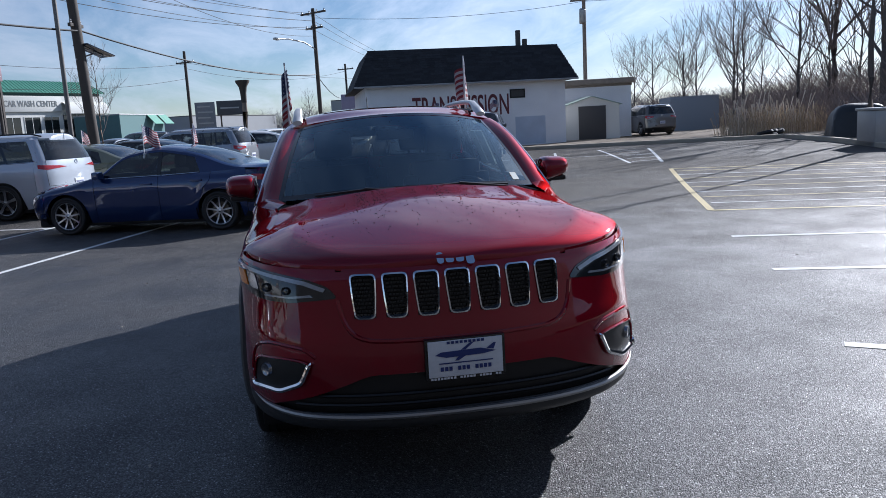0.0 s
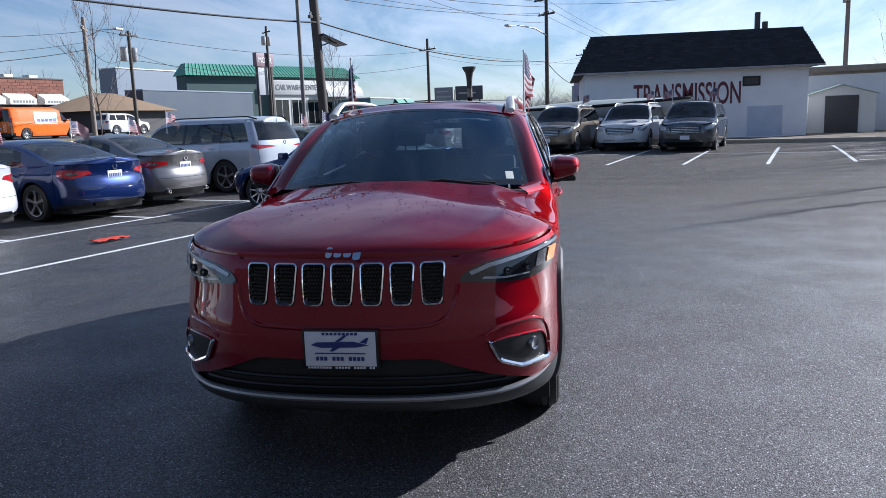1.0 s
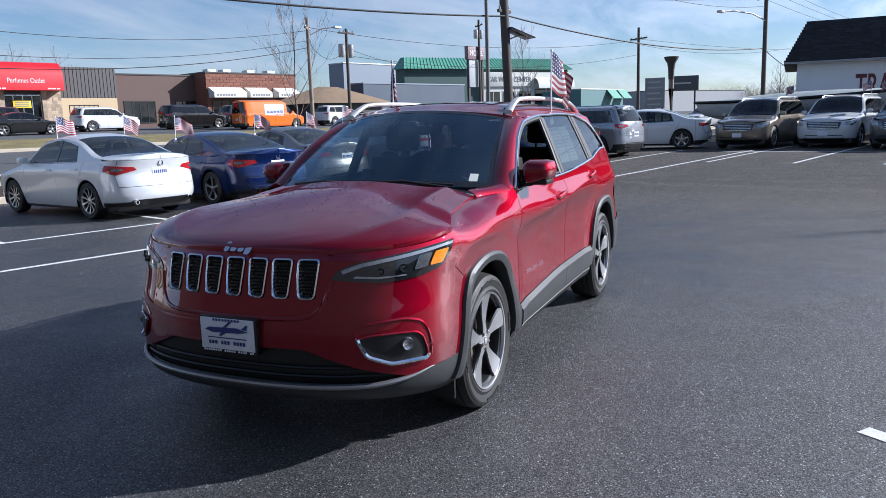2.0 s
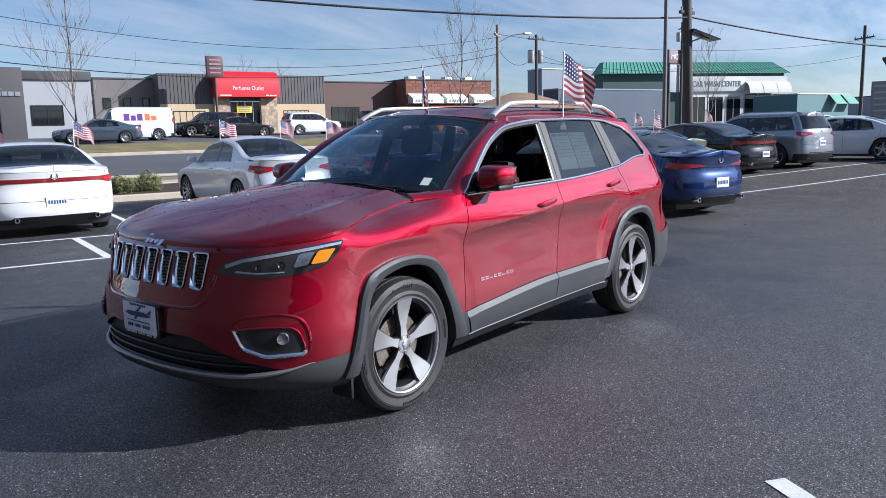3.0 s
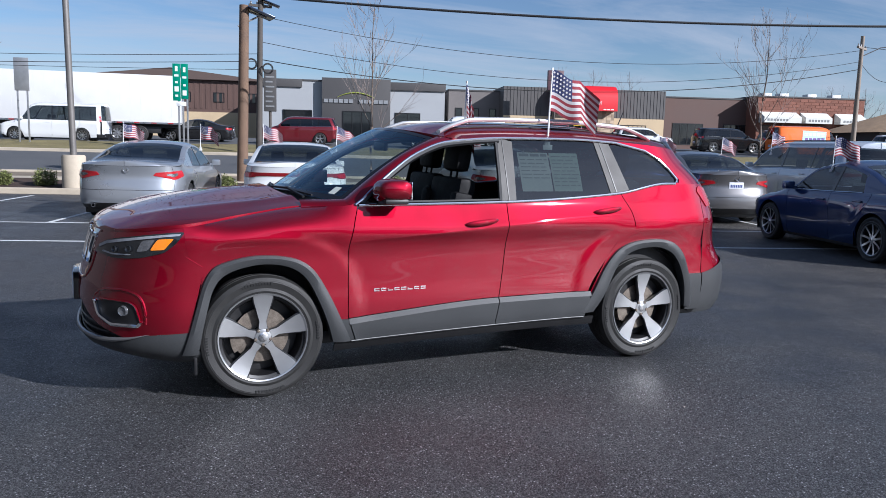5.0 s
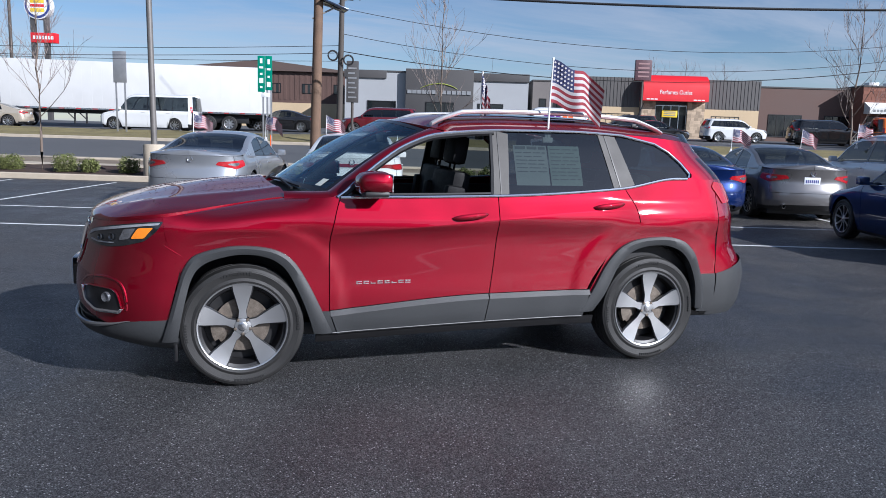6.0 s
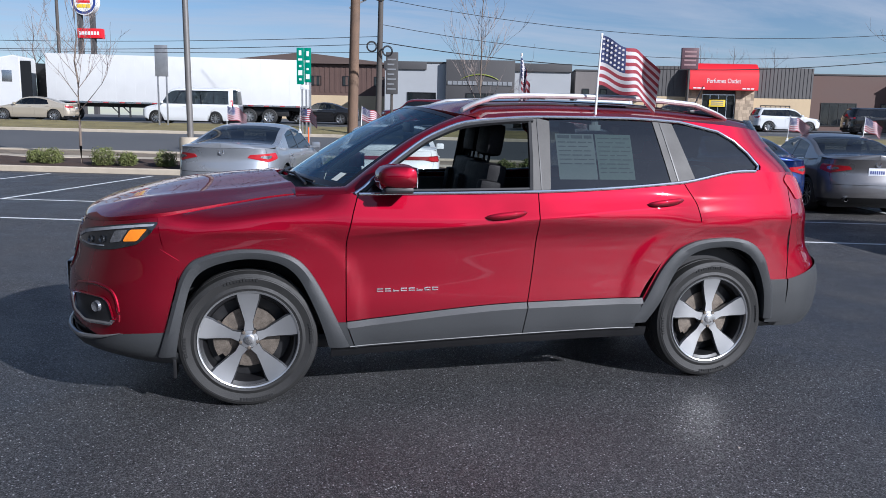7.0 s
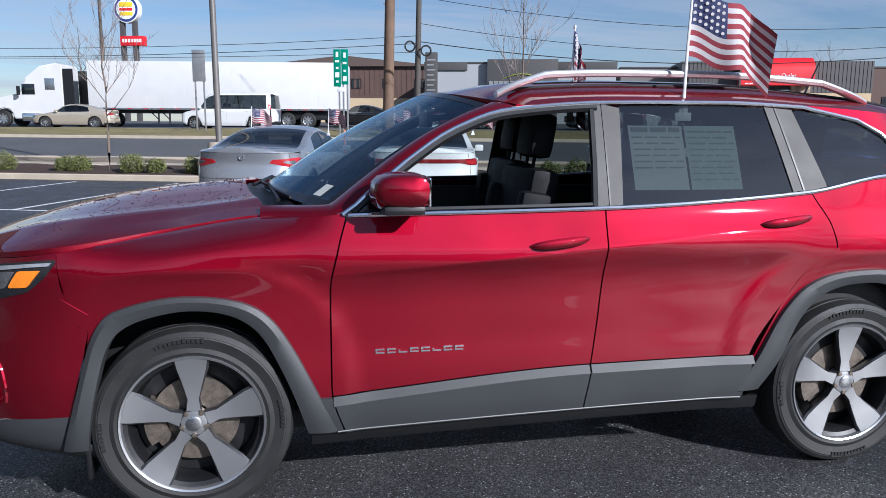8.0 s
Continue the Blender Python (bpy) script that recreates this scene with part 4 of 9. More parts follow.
    grid(bm, lambda u, w: N(u, w) + Vector((0.035, 0, 0)), span(-NA(-0.49, 0.8), NA(-0.49, 0.8), 24), span(0.715, 0.965, 6))
    part("grille_backing", bm, BLACK_TRIM, car)
    bm = bmesh.new()
    slots = [-0.3825, -0.255, -0.1275, 0.0, 0.1275, 0.255, 0.3825]
    edges_top, edges_bot = 0.0475, 0.044
    for i in range(len(slots) - 1):
        a, b = slots[i] + 0.044, slots[i + 1] - 0.044
        grid(bm, lambda u, w: N(NA(-(a + (b - a) * u), w), w), span(0, 1, 3), span(0.725, 0.95, 8))
    for a, b in ((-0.487, slots[0] - 0.044), (slots[-1] + 0.044, 0.487)):
        grid(bm, lambda u, w: N(NA(-(a + (b - a) * u), w), w), span(0, 1, 3), span(0.725, 0.95, 8))
    grid(bm, lambda u, w: N(NA(-u, w), w), span(-0.487, 0.487, 30), [0.725, 0.745, 0.766])
    grid(bm, lambda u, w: N(NA(-u, w), w), span(-0.487, 0.487, 30), [0.932, 0.941, 0.950])
    part("grille_surround", bm, RED_PAINT, bumper)
    # body-coloured ridge under the grille and above the fog lamps
    brow = [(0.40, 0.612), (0.43, 0.634), (0.47, 0.650), (0.59, 0.661), (0.66, 0.655), (0.72, 0.634), (0.755, 0.59), (0.768, 0.53), (0.766, 0.478)]
    under = [(0.305, 0.84), (0.297, 0.79), (0.284, 0.742), (0.262, 0.705), (0.23, 0.684), (0.175, 0.674), (0.0, 0.669)]
    for pts, thick in ((under + [(-a, z) for a, z in under[-2::-1]], 0.011), (brow, 0.009), ([(-a, z) for a, z in brow], 0.009)):
        bm = bmesh.new()
        tube(bm, [N(a, z) + Vector((0.004, 0, 0)) for a, z in soften(pts)], thick, 8)
        part("bumper_ridge", bm, RED_PAINT, bumper)
    for y in slots:
        ring = rounded([(y - 0.0535, 0.940), (y + 0.0535, 0.940), (y + 0.049, 0.850), (y + 0.0405, 0.763), (y - 0.0405, 0.763), (y - 0.049, 0.850)], 0.022, 4)
        bm = bmesh.new()
        pts = [N(NA(a, b), b) + Vector((-0.006, 0, 0)) for a, b in ring]
        k = len(pts)
        inner = [N(NA(y + (a - y) * 0.78, 0.8515 + (b - 0.8515) * 0.87), 0.8515 + (b - 0.8515) * 0.87) + Vector((0.004, 0, 0)) for a, b in ring]
        mid_ = [(p + q) / 2 + Vector((-0.008, 0, 0)) for p, q in zip(pts, inner)]
        back = [q + Vector((0.03, 0, 0)) for q in inner]
        rows = [[bm.verts.new(p) for p in r] for r in (pts, mid_, inner, back)]
        for a, b in zip(rows, rows[1:]):
            for i in range(k):
                bm.faces.new((a[i], a[(i + 1) % k], b[(i + 1) % k], b[i]))
        fr = part("grille_frame", bm, CHROME, car, "chrome grille ring")
        bm = bmesh.new()
        rnd = random.Random(5)
        for r in range(11):
            for c in range(5):
                zz = 0.775 + r * 0.0152
                yy = y - 0.030 + c * 0.014 + (0.007 if r % 2 else 0)
                if abs(yy - y) > 0.036:
                    continue
                p = N(NA(yy, zz), zz) + Vector((0.02, 0, 0))
                box(bm, p.x, p.x + 0.01, p.y - 0.0055, p.y + 0.0055, p.z - 0.0045, p.z + 0.0045)
        part("grille_mesh", bm, GLOSS_BLACK, fr)
    # nose badge: plain chrome strokes
    bm = bmesh.new()
    for a, b, c, d in ((-0.076, -0.048, 0.962, 1.002), (-0.040, -0.006, 0.964, 0.988), (0.002, 0.036, 0.964, 0.988), (0.044, 0.078, 0.954, 0.988)):
        q = rounded([(-b, c), (-a, c), (-a, d), (-b, d)], 0.012, 3)
        fr_ = [bm.verts.new(Vector((F.xf(0.955) - 0.026 + (z - 0.955) * 1.05, y, z))) for y, z in q]
        bk = [bm.verts.new(v.co + Vector((0.035, 0, 0))) for v in fr_]
        bm.faces.new(fr_)
        for i in range(len(q)):
            bm.faces.new((fr_[i], fr_[(i + 1) % len(q)], bk[(i + 1) % len(q)], bk[i]))
    part("nose_badge", bm, CHROME, car, "plain chrome badge on the bonnet edge")
    # lower intake, black, with cross bars, and the grey chin with a bright lip
    bm = bmesh.new()
    for k in (-1, 1):
        grid(bm, lambda u, w: N(u * k, 0.30 + (lowline(u) - 0.30) * w) + Vector((0.03, 0, 0)), span(0, 0.66, 22), span(0, 1, 8))
    intake = part("lower_intake", bm, BLACK_TRIM, car)
    for zz in (0.37, 0.41, 0.45):
        bm = bmesh.new()
        r_ = 0.56 - (zz - 0.37) * 1.5
        tube(bm, [N(u, zz) + Vector((0.018, 0, 0)) for u in span(-r_, r_, 28)], 0.007, 5)
        part("intake_bar", bm, BLACK_TRIM, intake)
    bm = bmesh.new()
    chin = curve((0, 0.356), (0.45, 0.362), (0.65, 0.388), (0.78, 0.414), (1, 0.425))
    for k in (-1, 1):
        grid(bm, lambda u, w: N(u * k, 0.232 + (chin(u) - 0.232) * w) + Vector((-0.012 * math.sin(w * 3.14) - 0.004 + 0.07 * (1 - w) ** 2, 0, 0)), span(0, 0.985, 34), span(0, 1, 8))
    part("chin", bm, CLADDING, bumper, "grey plastic chin")
    bm = bmesh.new()
    lip = curve((0, 0.36), (0.45, 0.365), (0.65, 0.386), (0.78, 0.412))
    for k in (-1, 1):
        tube(bm, [N(k * u, lip(u)) + Vector((-0.010, 0, 0.004)) for u in span(0, 0.80, 36)], [0.013 if i < 26 else 0.013 - 0.0012 * (i - 26) for i in range(36 + 1)], 8)
    part("chin_lip", bm, DULL_SILVER, bumper, "satin silver lip")
    bm = bmesh.new()
    box(bm, -1.85, 2.05, -0.70, 0.70, 0.24, 0.33, 0.03)
    part("underbody", bm, BLACK_TRIM, car)
    # headlights
    for k in (-1, 1):
        ol = [(k * a, z) for a, z in ((0.302, 0.848), (0.38, 0.840), (0.484, 0.829), (0.60, 0.832), (0.70, 0.843), (0.815, 0.872), (0.862, 0.925), (0.872, 0.985), (0.80, 0.981), (0.68, 0.966), (0.51, 0.941), (0.41, 0.923), (0.335, 0.894))]
        bm = bmesh.new()
        patch(bm, rounded(ol, 0.02), N, ns, 0.004, 0.02, 0.03)
        hl = part("headlight", bm, HEADLIGHT, car, "swept-back headlight with a clear lens")
        for a0, z0, rr in ((0.50, 0.876, 0.016), (0.60, 0.886, 0.018)):
            bm = bmesh.new()
            c = N(k * a0, z0) + normal_of(N, k * a0, z0) * ns * 0.006
            n_ = normal_of(N, k * a0, z0) * ns
            lathe(bm, [(0.0001, 0.004), (rr * 0.6, 0.003), (rr, 0.010), (rr * 1.06, 0.0)], 20, "y", Matrix.Translation(c) @ n_.to_track_quat("Y", "Z").to_matrix().to_4x4())
            part("projector", bm, HEADLIGHT, hl)
        bm = bmesh.new()
        strip = [(k * a, z) for a, z in ((0.34, 0.886), (0.41, 0.914), (0.51, 0.932), (0.68, 0.957), (0.80, 0.971), (0.858, 0.975), (0.856, 0.964), (0.80, 0.959), (0.68, 0.943), (0.51, 0.916), (0.42, 0.899), (0.35, 0.872))]
        patch(bm, strip, N, ns, 0.009, 0.008, 0.03)
        part("running_light", bm, LIGHT_GUIDE, hl, "pale light strip")
        bm = bmesh.new()
        patch(bm, rounded([(k * a, z) for a, z in ((0.735, 0.884), (0.812, 0.890), (0.838, 0.950), (0.755, 0.944))], 0.01), N, ns, 0.009, 0.008, 0.03)
        part("turn_signal", bm, AMBER, hl, "amber turn signal")
        bm = bmesh.new()
        patch(bm, rounded([(k * a, z) for a, z in ((0.655, 0.872), (0.722, 0.882), (0.740, 0.942), (0.668, 0.934))], 0.012), N, ns, 0.007, 0.008, 0.03)
        part("reflector", bm, LAMP_INNER, hl, "silvery reflector beside the amber lens")
        bm = bmesh.new()
        patch(bm, rounded([(k * a, z) for a, z in ((0.39, 0.853), (0.49, 0.846), (0.62, 0.852), (0.62, 0.858), (0.49, 0.854), (0.40, 0.862))], 0.004), N, ns, 0.007, 0.008, 0.03)
        part("lamp_lip", bm, LIGHT_GUIDE, hl)
        # fog lamp: chrome bracket, black well, round lamp
        fo = [(k * a, z) for a, z in ((0.415, 0.588), (0.49, 0.603), (0.685, 0.599), (0.72, 0.575), (0.745, 0.50), (0.738, 0.462), (0.56, 0.460), (0.455, 0.50))]
        bm = bmesh.new()
        patch(bm, rounded(fo, 0.03), N, ns, 0.004, 0.02, 0.03)
        well = part("fog_lamp_well", bm, BLACK_TRIM, car, "black fog lamp recess")
        bm = bmesh.new()
        fp = rounded([(k * a, z) for a, z in ((0.42, 0.592), (0.427, 0.578), (0.458, 0.508), (0.56, 0.468), (0.736, 0.470), (0.748, 0.49))], 0.02)
        tube(bm, [N(a, z) + normal_of(N, a, z) * ns * 0.012 for a, z in fp[1:-1]], 0.0105, 6)
        part("fog_lamp_bracket", bm, CHROME, well, "chrome bracket round the fog lamp")
        bm = bmesh.new()
        rim_ = rounded(fo, 0.03)
        tube(bm, [N(a, z) + normal_of(N, a, z) * ns * 0.008 for a, z in rim_ + rim_[:1]], 0.0055, 6)
        part("fog_lamp_rim", bm, RED_PAINT, well)
        bm = bmesh.new()
        c = N(k * 0.64, 0.548)
        n_ = normal_of(N, k * 0.64, 0.548) * ns
        lathe(bm, [(0.0001, 0.010), (0.017, 0.011), (0.026, 0.016), (0.031, 0.002)], 20, "y", Matrix.Translation(c) @ n_.to_track_quat("Y", "Z").to_matrix().to_4x4())
        part("fog_lamp", bm, LAMP_INNER, well, "round fog lamp")
    # dealer plate: dark frame, white plate, blue aircraft-like shape and plain bars
    bm = bmesh.new()
    px = F.xf(0.59) - 0.012
    box(bm, px - 0.012, px + 0.03, -0.165, 0.165, 0.505, 0.675, 0.006)
    pl = part("plate_holder", bm, GLOSS_BLACK, car, "black plate frame")
    bm = bmesh.new()
    box(bm, px - 0.018, px - 0.011, -0.152, 0.152, 0.520, 0.668, 0.002)
    plate = part("dealer_plate", bm, PLATE_WHITE, pl, "white dealer plate with blue shapes and bars")
    bm = bmesh.new()
    xs = px - 0.021

    def flat(bm, pts, x=xs):
        bm.faces.new([bm.verts.new((x, -y, z)) for y, z in pts])
    flat(bm, [(-0.125, 0.612), (-0.10, 0.624), (0.06, 0.628), (0.125, 0.612), (0.07, 0.603), (-0.08, 0.600)])
    flat(bm, [(-0.02, 0.627), (0.0, 0.627), (0.035, 0.655), (0.02, 0.655)])
    flat(bm, [(0.085, 0.624), (0.115, 0.619), (0.125, 0.645), (0.115, 0.645)])
    flat(bm, [(-0.03, 0.602), (0.0, 0.602), (-0.03, 0.585), (-0.045, 0.585)])
    for i in range(9):
        flat(bm, [(-0.075 + i * 0.0175, 0.655), (-0.063 + i * 0.0175, 0.655), (-0.063 + i * 0.0175, 0.666), (-0.075 + i * 0.0175, 0.666)])
    for i in range(12):
        if i not in (3, 7):
            flat(bm, [(-0.105 + i * 0.0177, 0.545), (-0.092 + i * 0.0177, 0.545), (-0.092 + i * 0.0177, 0.562), (-0.105 + i * 0.0177, 0.562)])
    flat(bm, [(-0.11, 0.574), (0.11, 0.574), (0.11, 0.579), (-0.11, 0.579)])
    part("plate_print", bm, PLATE_BLUE, plate, smooth=False)
    bm = bmesh.new()
    for i in range(22):
        if i not in (8, 14, 19):
            flat(bm, [(-0.145 + i * 0.0133, 0.508), (-0.135 + i * 0.0133, 0.508), (-0.135 + i * 0.0133, 0.517), (-0.145 + i * 0.0133, 0.517)], px - 0.0135)
    part("frame_print", bm, PLATE_WHITE, pl, smooth=False)
    # --- bonnet, cowl, windscreen, roof
    T = F.top
    bm = bmesh.new()
    hx = [F.xf(0.955) + 0.004 + d for d in (-0.006, -0.003, 0.0, 0.004, 0.01, 0.018, 0.03, 0.045, 0.065, 0.09, 0.12)] + span(-2.07, -1.14, 24)
    ss = [-1, -0.995, -0.985, -0.965, -0.94, -0.90, -0.86, -0.80, -0.77, -0.74, -0.70, -0.6, -0.45, -0.3, -0.15, 0, 0.15, 0.3, 0.45, 0.6, 0.70, 0.74, 0.77, 0.80, 0.86, 0.90, 0.94, 0.965, 0.985, 0.995, 1]

    def bonnet(x, s):
        lim = 0.985
        p = T(x, s * lim)
        k = step((x + 2.2) / 0.35)
        ridge = math.exp(-((abs(s) - 0.77) / 0.06) ** 2) * 0.010 - math.exp(-((abs(s) - 0.55) / 0.2) ** 2) * 0.006
        if x > -1.6:
            lastx = -1.06 - 0.13 * (1 - s * s)
            xx = -1.6 + (x + 1.6) / (-1.14 + 1.6) * (lastx + 1.6)
            p = T(min(xx, F.cowl - 0.001), s * lim)
            p.x = xx
        return p + Vector((0, 0, 0.001 + 0.003 * step((x + 2.24) / 0.04) + ridge * k))
    grid(bm, bonnet, hx, ss, 0.02, lambda c: Vector((0, 0, -1)))
    part("bonnet", bm, RED_PAINT, car)
    bm = bmesh.new()

    def cowl(u, s):
        a = -1.06 - 0.13 * (1 - s * s)
        b = -0.90 - 0.17 * (1 - s * s)
        x = a + (b - a) * u
        z = T(min(a, F.cowl - 0.001), s * 0.985).z - 0.018 - 0.02 * math.sin(u * 3.14) + (0.01 if u == 1 else 0)
        return Vector((x, s * F.half(-1.0, 1.09) * 0.94, z - 0.008))
    grid(bm, cowl, span(0, 1, 6), span(-0.9, 0.9, 24))
    part("cowl", bm, BLACK_TRIM, car, "black plastic cowl under the windscreen")

    def screen(u, s):
        """u from the cowl (0) to the roof (1)."""
        xb = -0.86 - 0.25 * (1 - abs(s) ** 2.2)
        xt = -0.20 - 0.16 * (1 - abs(s) ** 2)
        x = xb + (xt - xb) * u
        yb, yt = 0.745, 0.60
        zb = 1.135 + 0.035 * (1 - s * s)
        zt = 1.535 + 0.065 * (1 - abs(s) ** 2.2)
        return Vector((x, s * (yb + (yt - yb) * u), zb + (zt - zb) * u + 0.03 * math.sin(math.pi * u)))
    bm = bmesh.new()
    grid(bm, screen, span(0, 1, 14), span(-1, 1, 24))
    part("windscreen", bm, WINDSHIELD, car, "clear windscreen speckled with drops")
    bm = bmesh.new()
    for k in (-1, 1):
        grid(bm, lambda u, s: screen(u, s) + Vector((0.004, 0, 0.003)), span(0, 1, 14), sorted((k * 1.0, k * 0.965)))
    grid(bm, lambda u, s: screen(u, s) + Vector((0.004, 0, 0.003)), span(0.955, 1, 2), span(-1, 1, 24))
    grid(bm, lambda u, s: screen(u, s) + Vector((0.004, 0, 0.003)), span(0, 0.045, 2), span(-1, 1, 24))
    part("windscreen_border", bm, GLOSS_BLACK, car)
    # windscreen pillars
    for k in (-1, 1):
        bm = bmesh.new()

        def pillar(u, w):
            a = screen(u, k * 1.0)
            x = -0.83 + (-0.10 + 0.83) * u
            z = F.edge(x)
            b = Vector((x, k * (F.half(x, z) + 0.003), z))
            c = (a + b) / 2 + Vector((-0.03, k * 0.02, 0.028))
            return a * (1 - w) ** 2 + c * 2 * w * (1 - w) + b * w * w
        grid(bm, pillar, span(0, 1, 18), span(0, 1, 6))
        part("windscreen_pillar", bm, RED_PAINT, car)
        bm = bmesh.new()

        p0 = T(-1.10, k * 0.93) + Vector((0, 0, 0.002))
        p1 = screen(0.02, k * 1.0) + Vector((-0.01, 0, 0.004))

        def corner(u, w):
            a = p0 + (p1 - p0) * u
            x = -1.10 + 0.28 * u
            b = Vector((x, k * (F.half(x, F.edge(x)) + 0.001), F.edge(x)))
            q0, q1 = T(-1.10, k * 0.93), T(-1.10, k)
            bulge = T(-1.10, k * (0.93 + 0.07 * w)) - q0 - (q1 - q0) * w
            return a + (b - a) * w + bulge * (1 - u) + Vector((0, k * 0.010, 0.016)) * math.sin(math.pi * w) * u
        grid(bm, corner, span(0, 1, 12), span(0, 1, 12, -0.6))
        part("fender_corner", bm, RED_PAINT, car)
    bm = bmesh.new()
    sline = [(-1 + 2 * i / 28) for i in range(29)]

    def roof(u, s):
        xt = -0.10 - 0.26 * (1 - abs(s) ** 2)
        x = xt + (1.88 - xt) * u
        p = T(max(x, -0.10), s)
        if x < -0.02:
            q = screen(1.0, s * 1.0)
            q = Vector((x, p.y, q.z + (p.z - q.z) * step((x - xt) / (-0.02 - xt + 1e-4))))
            q.z = max(q.z, 0)
            return q
        return p
    grid(bm, roof, [0, 0.02, 0.05, 0.08, 0.12] + span(0.17, 1, 22), sline, 0.02, lambda c: Vector((0, 0, -1)))
    rf = part("roof", bm, RED_PAINT, car)
    bm = bmesh.new()
    grid(bm, lambda u, s: T(0.05 + 1.15 * u, s * 0.62) + Vector((0, 0, 0.004)), span(0, 1, 14), span(-1, 1, 14), 0.006, lambda c: Vector((0, 0, -1)))
    part("glass_roof", bm, GLOSS_BLACK, rf, "dark glass roof panel")
    for k in (-1, 1):
        bm = bmesh.new()
        pts = []
        for x in span(-0.16, 1.52, 40):
            t = (x + 0.16) / 1.68
            p = T(x, k * 0.86)
            up = 0.062 * min(1, (math.sin(math.pi * min(1, max(0, t))) * 2.6)) ** 0.8
            pts.append(p + Vector((0, 0, up)))
        n_ = 8
        rows = []
        for i, p in enumerate(pts):
            wv = 0.021 + 0.012 * abs(2 * i / 40 - 1) ** 4
            rows.append([bm.verts.new(p + Vector((0, wv * math.cos(2 * math.pi * j / n_), 0.016 * math.sin(2 * math.pi * j / n_)))) for j in range(n_)])
        for a, b in zip(rows, rows[1:]):
            for j in range(n_):
                bm.faces.new((a[j], a[(j + 1) % n_], b[(j + 1) % n_], b[j]))
        bm.faces.new(rows[0])
        bm.faces.new(rows[-1])
        part("roof_rail", bm, RAIL, car, "satin silver roof rail")
        bm = bmesh.new()
        tube(bm, [T(x, k * 0.80) + Vector((0, 0, 0.002)) for x in span(-0.1, 1.8, 24)], 0.008, 6)
        part("roof_gutter", bm, BLACK_TRIM, car)
    bm = bmesh.new()
    box(bm, 1.66, 1.70, -0.012, 0.012, 1.60, 1.63, 0.005)
    tube(bm, [(1.68, 0, 1.62), (1.76, 0, 1.80)], [0.006, 0.003], 6)
    part("aerial", bm, BLACK_TRIM, car)
    # --- tail
    TA = F.tail
    bm = bmesh.new()
    grid(bm, lambda a, z: TA(a * F.tail_x(tail_start(z) + 0.003, z), z), span(-1, 1, 48), span(0.60, 1.25, 14))
    part("tailgate", bm, RED_PAINT, car)
    bm = bmesh.new()
    grid(bm, lambda a, z: TA(a, z), span(-0.75, 0.75, 30), span(1.25, 1.56, 8))
    part("rear_screen", bm, GLASS_TINT, car, "dark tinted rear window")
    bm = bmesh.new()
    grid(bm, lambda a, w: TA(a * F.tail_x(tail_start(0.5), 0.5), 0.30 + (0.70 - 0.10 * abs(a) ** 3 - 0.30) * w) * 1.004 + Vector((0.006, 0, 0)), span(-1, 1, 48), span(0, 1, 10))
    part("rear_bumper", bm, CLADDING, car, "grey plastic rear bumper")
    for k in (-1, 1):
        bm = bmesh.new()
        ts = 1 if normal_of(TA, 0.0, 0.9).x > 0 else -1
        patch(bm, rounded([(k * 0.50, 1.10), (k * 0.80, 1.085), (k * 0.86, 1.20), (k * 0.80, 1.235), (k * 0.5, 1.20)], 0.02), TA, ts, 0.006, 0.03, 0.04)
        part("tail_light", bm, RED_LENS, car, "red tail light")
        bm = bmesh.new()
        grid(bm, lambda x, z: Vector((x, k * (F.half(x, z) + 0.006 + 0.02 * (x - 1.74)), z)), span(1.735, 1.86, 6), span(0.33, 0.60, 8), 0.02, lambda c: Vector((0, -math.copysign(1, c.y), 0)))
        part("bumper_corner", bm, CLADDING, car, "grey plastic bumper corner")
        bm = bmesh.new()
        grid(bm, lambda u, w: T(1.70 + 0.27 * u, k * (0.9 + 0.1 * w)) + Vector((0, 0, -0.012 * u)), span(0, 1, 4), span(0, 1, 3), 0.02, lambda c: Vector((0, 0, -1)))
        part("spoiler_end", bm, BLACK_TRIM, car)
    # --- cabin
    bm = bmesh.new()
    box(bm, -0.85, 1.95, -0.80, 0.80, 0.34, 0.42, 0.02)
    part("cabin_floor", bm, CABIN, car)
    bm = bmesh.new()
    box(bm, -0.95, -0.45, -0.78, 0.78, 0.75, 1.08, 0.06)
    box(bm, -0.62, -0.5, -0.62, -0.22, 1.06, 1.13, 0.03)
    box(bm, -0.60, 0.25, -0.13, 0.13, 0.42, 0.72, 0.04)
    part("dashboard", bm, CABIN, car)
    bm = bmesh.new()
    ringm = Matrix.Translation((-0.56, -0.38, 1.02)) @ Matrix.Rotation(radians(-24), 4, "Y")
    tube(bm, [ringm @ Vector((0, 0.185 * math.cos(t), 0.185 * math.sin(t))) for t in span(0, 2 * math.pi, 28)], 0.014, 8)
    for t in (0, math.pi, -math.pi / 2):
        tube(bm, [ringm @ Vector((0, 0, 0)), ringm @ Vector((0, 0.18 * math.cos(t), 0.18 * math.sin(t)))], 0.016, 6)
    tube(bm, [ringm @ Vector((0, 0, 0)), ringm @ Vector((-0.25, 0, 0))], 0.04, 8)
    part("steering_wheel", bm, LEATHER, car)
    for y in (-0.38, 0.38):
        bm = bmesh.new()
        seat_mesh(bm, -0.25 if y < 0 else -0.12, y, 0.62)
        part("front_seat", bm, LEATHER, car, "black leather front seat")
    for y in (-0.36, 0.36):
        bm = bmesh.new()
        seat_mesh(bm, 1.08, y, 0.62, 0.62)
        part("rear_seat", bm, LEATHER, car)
    bm = bmesh.new()
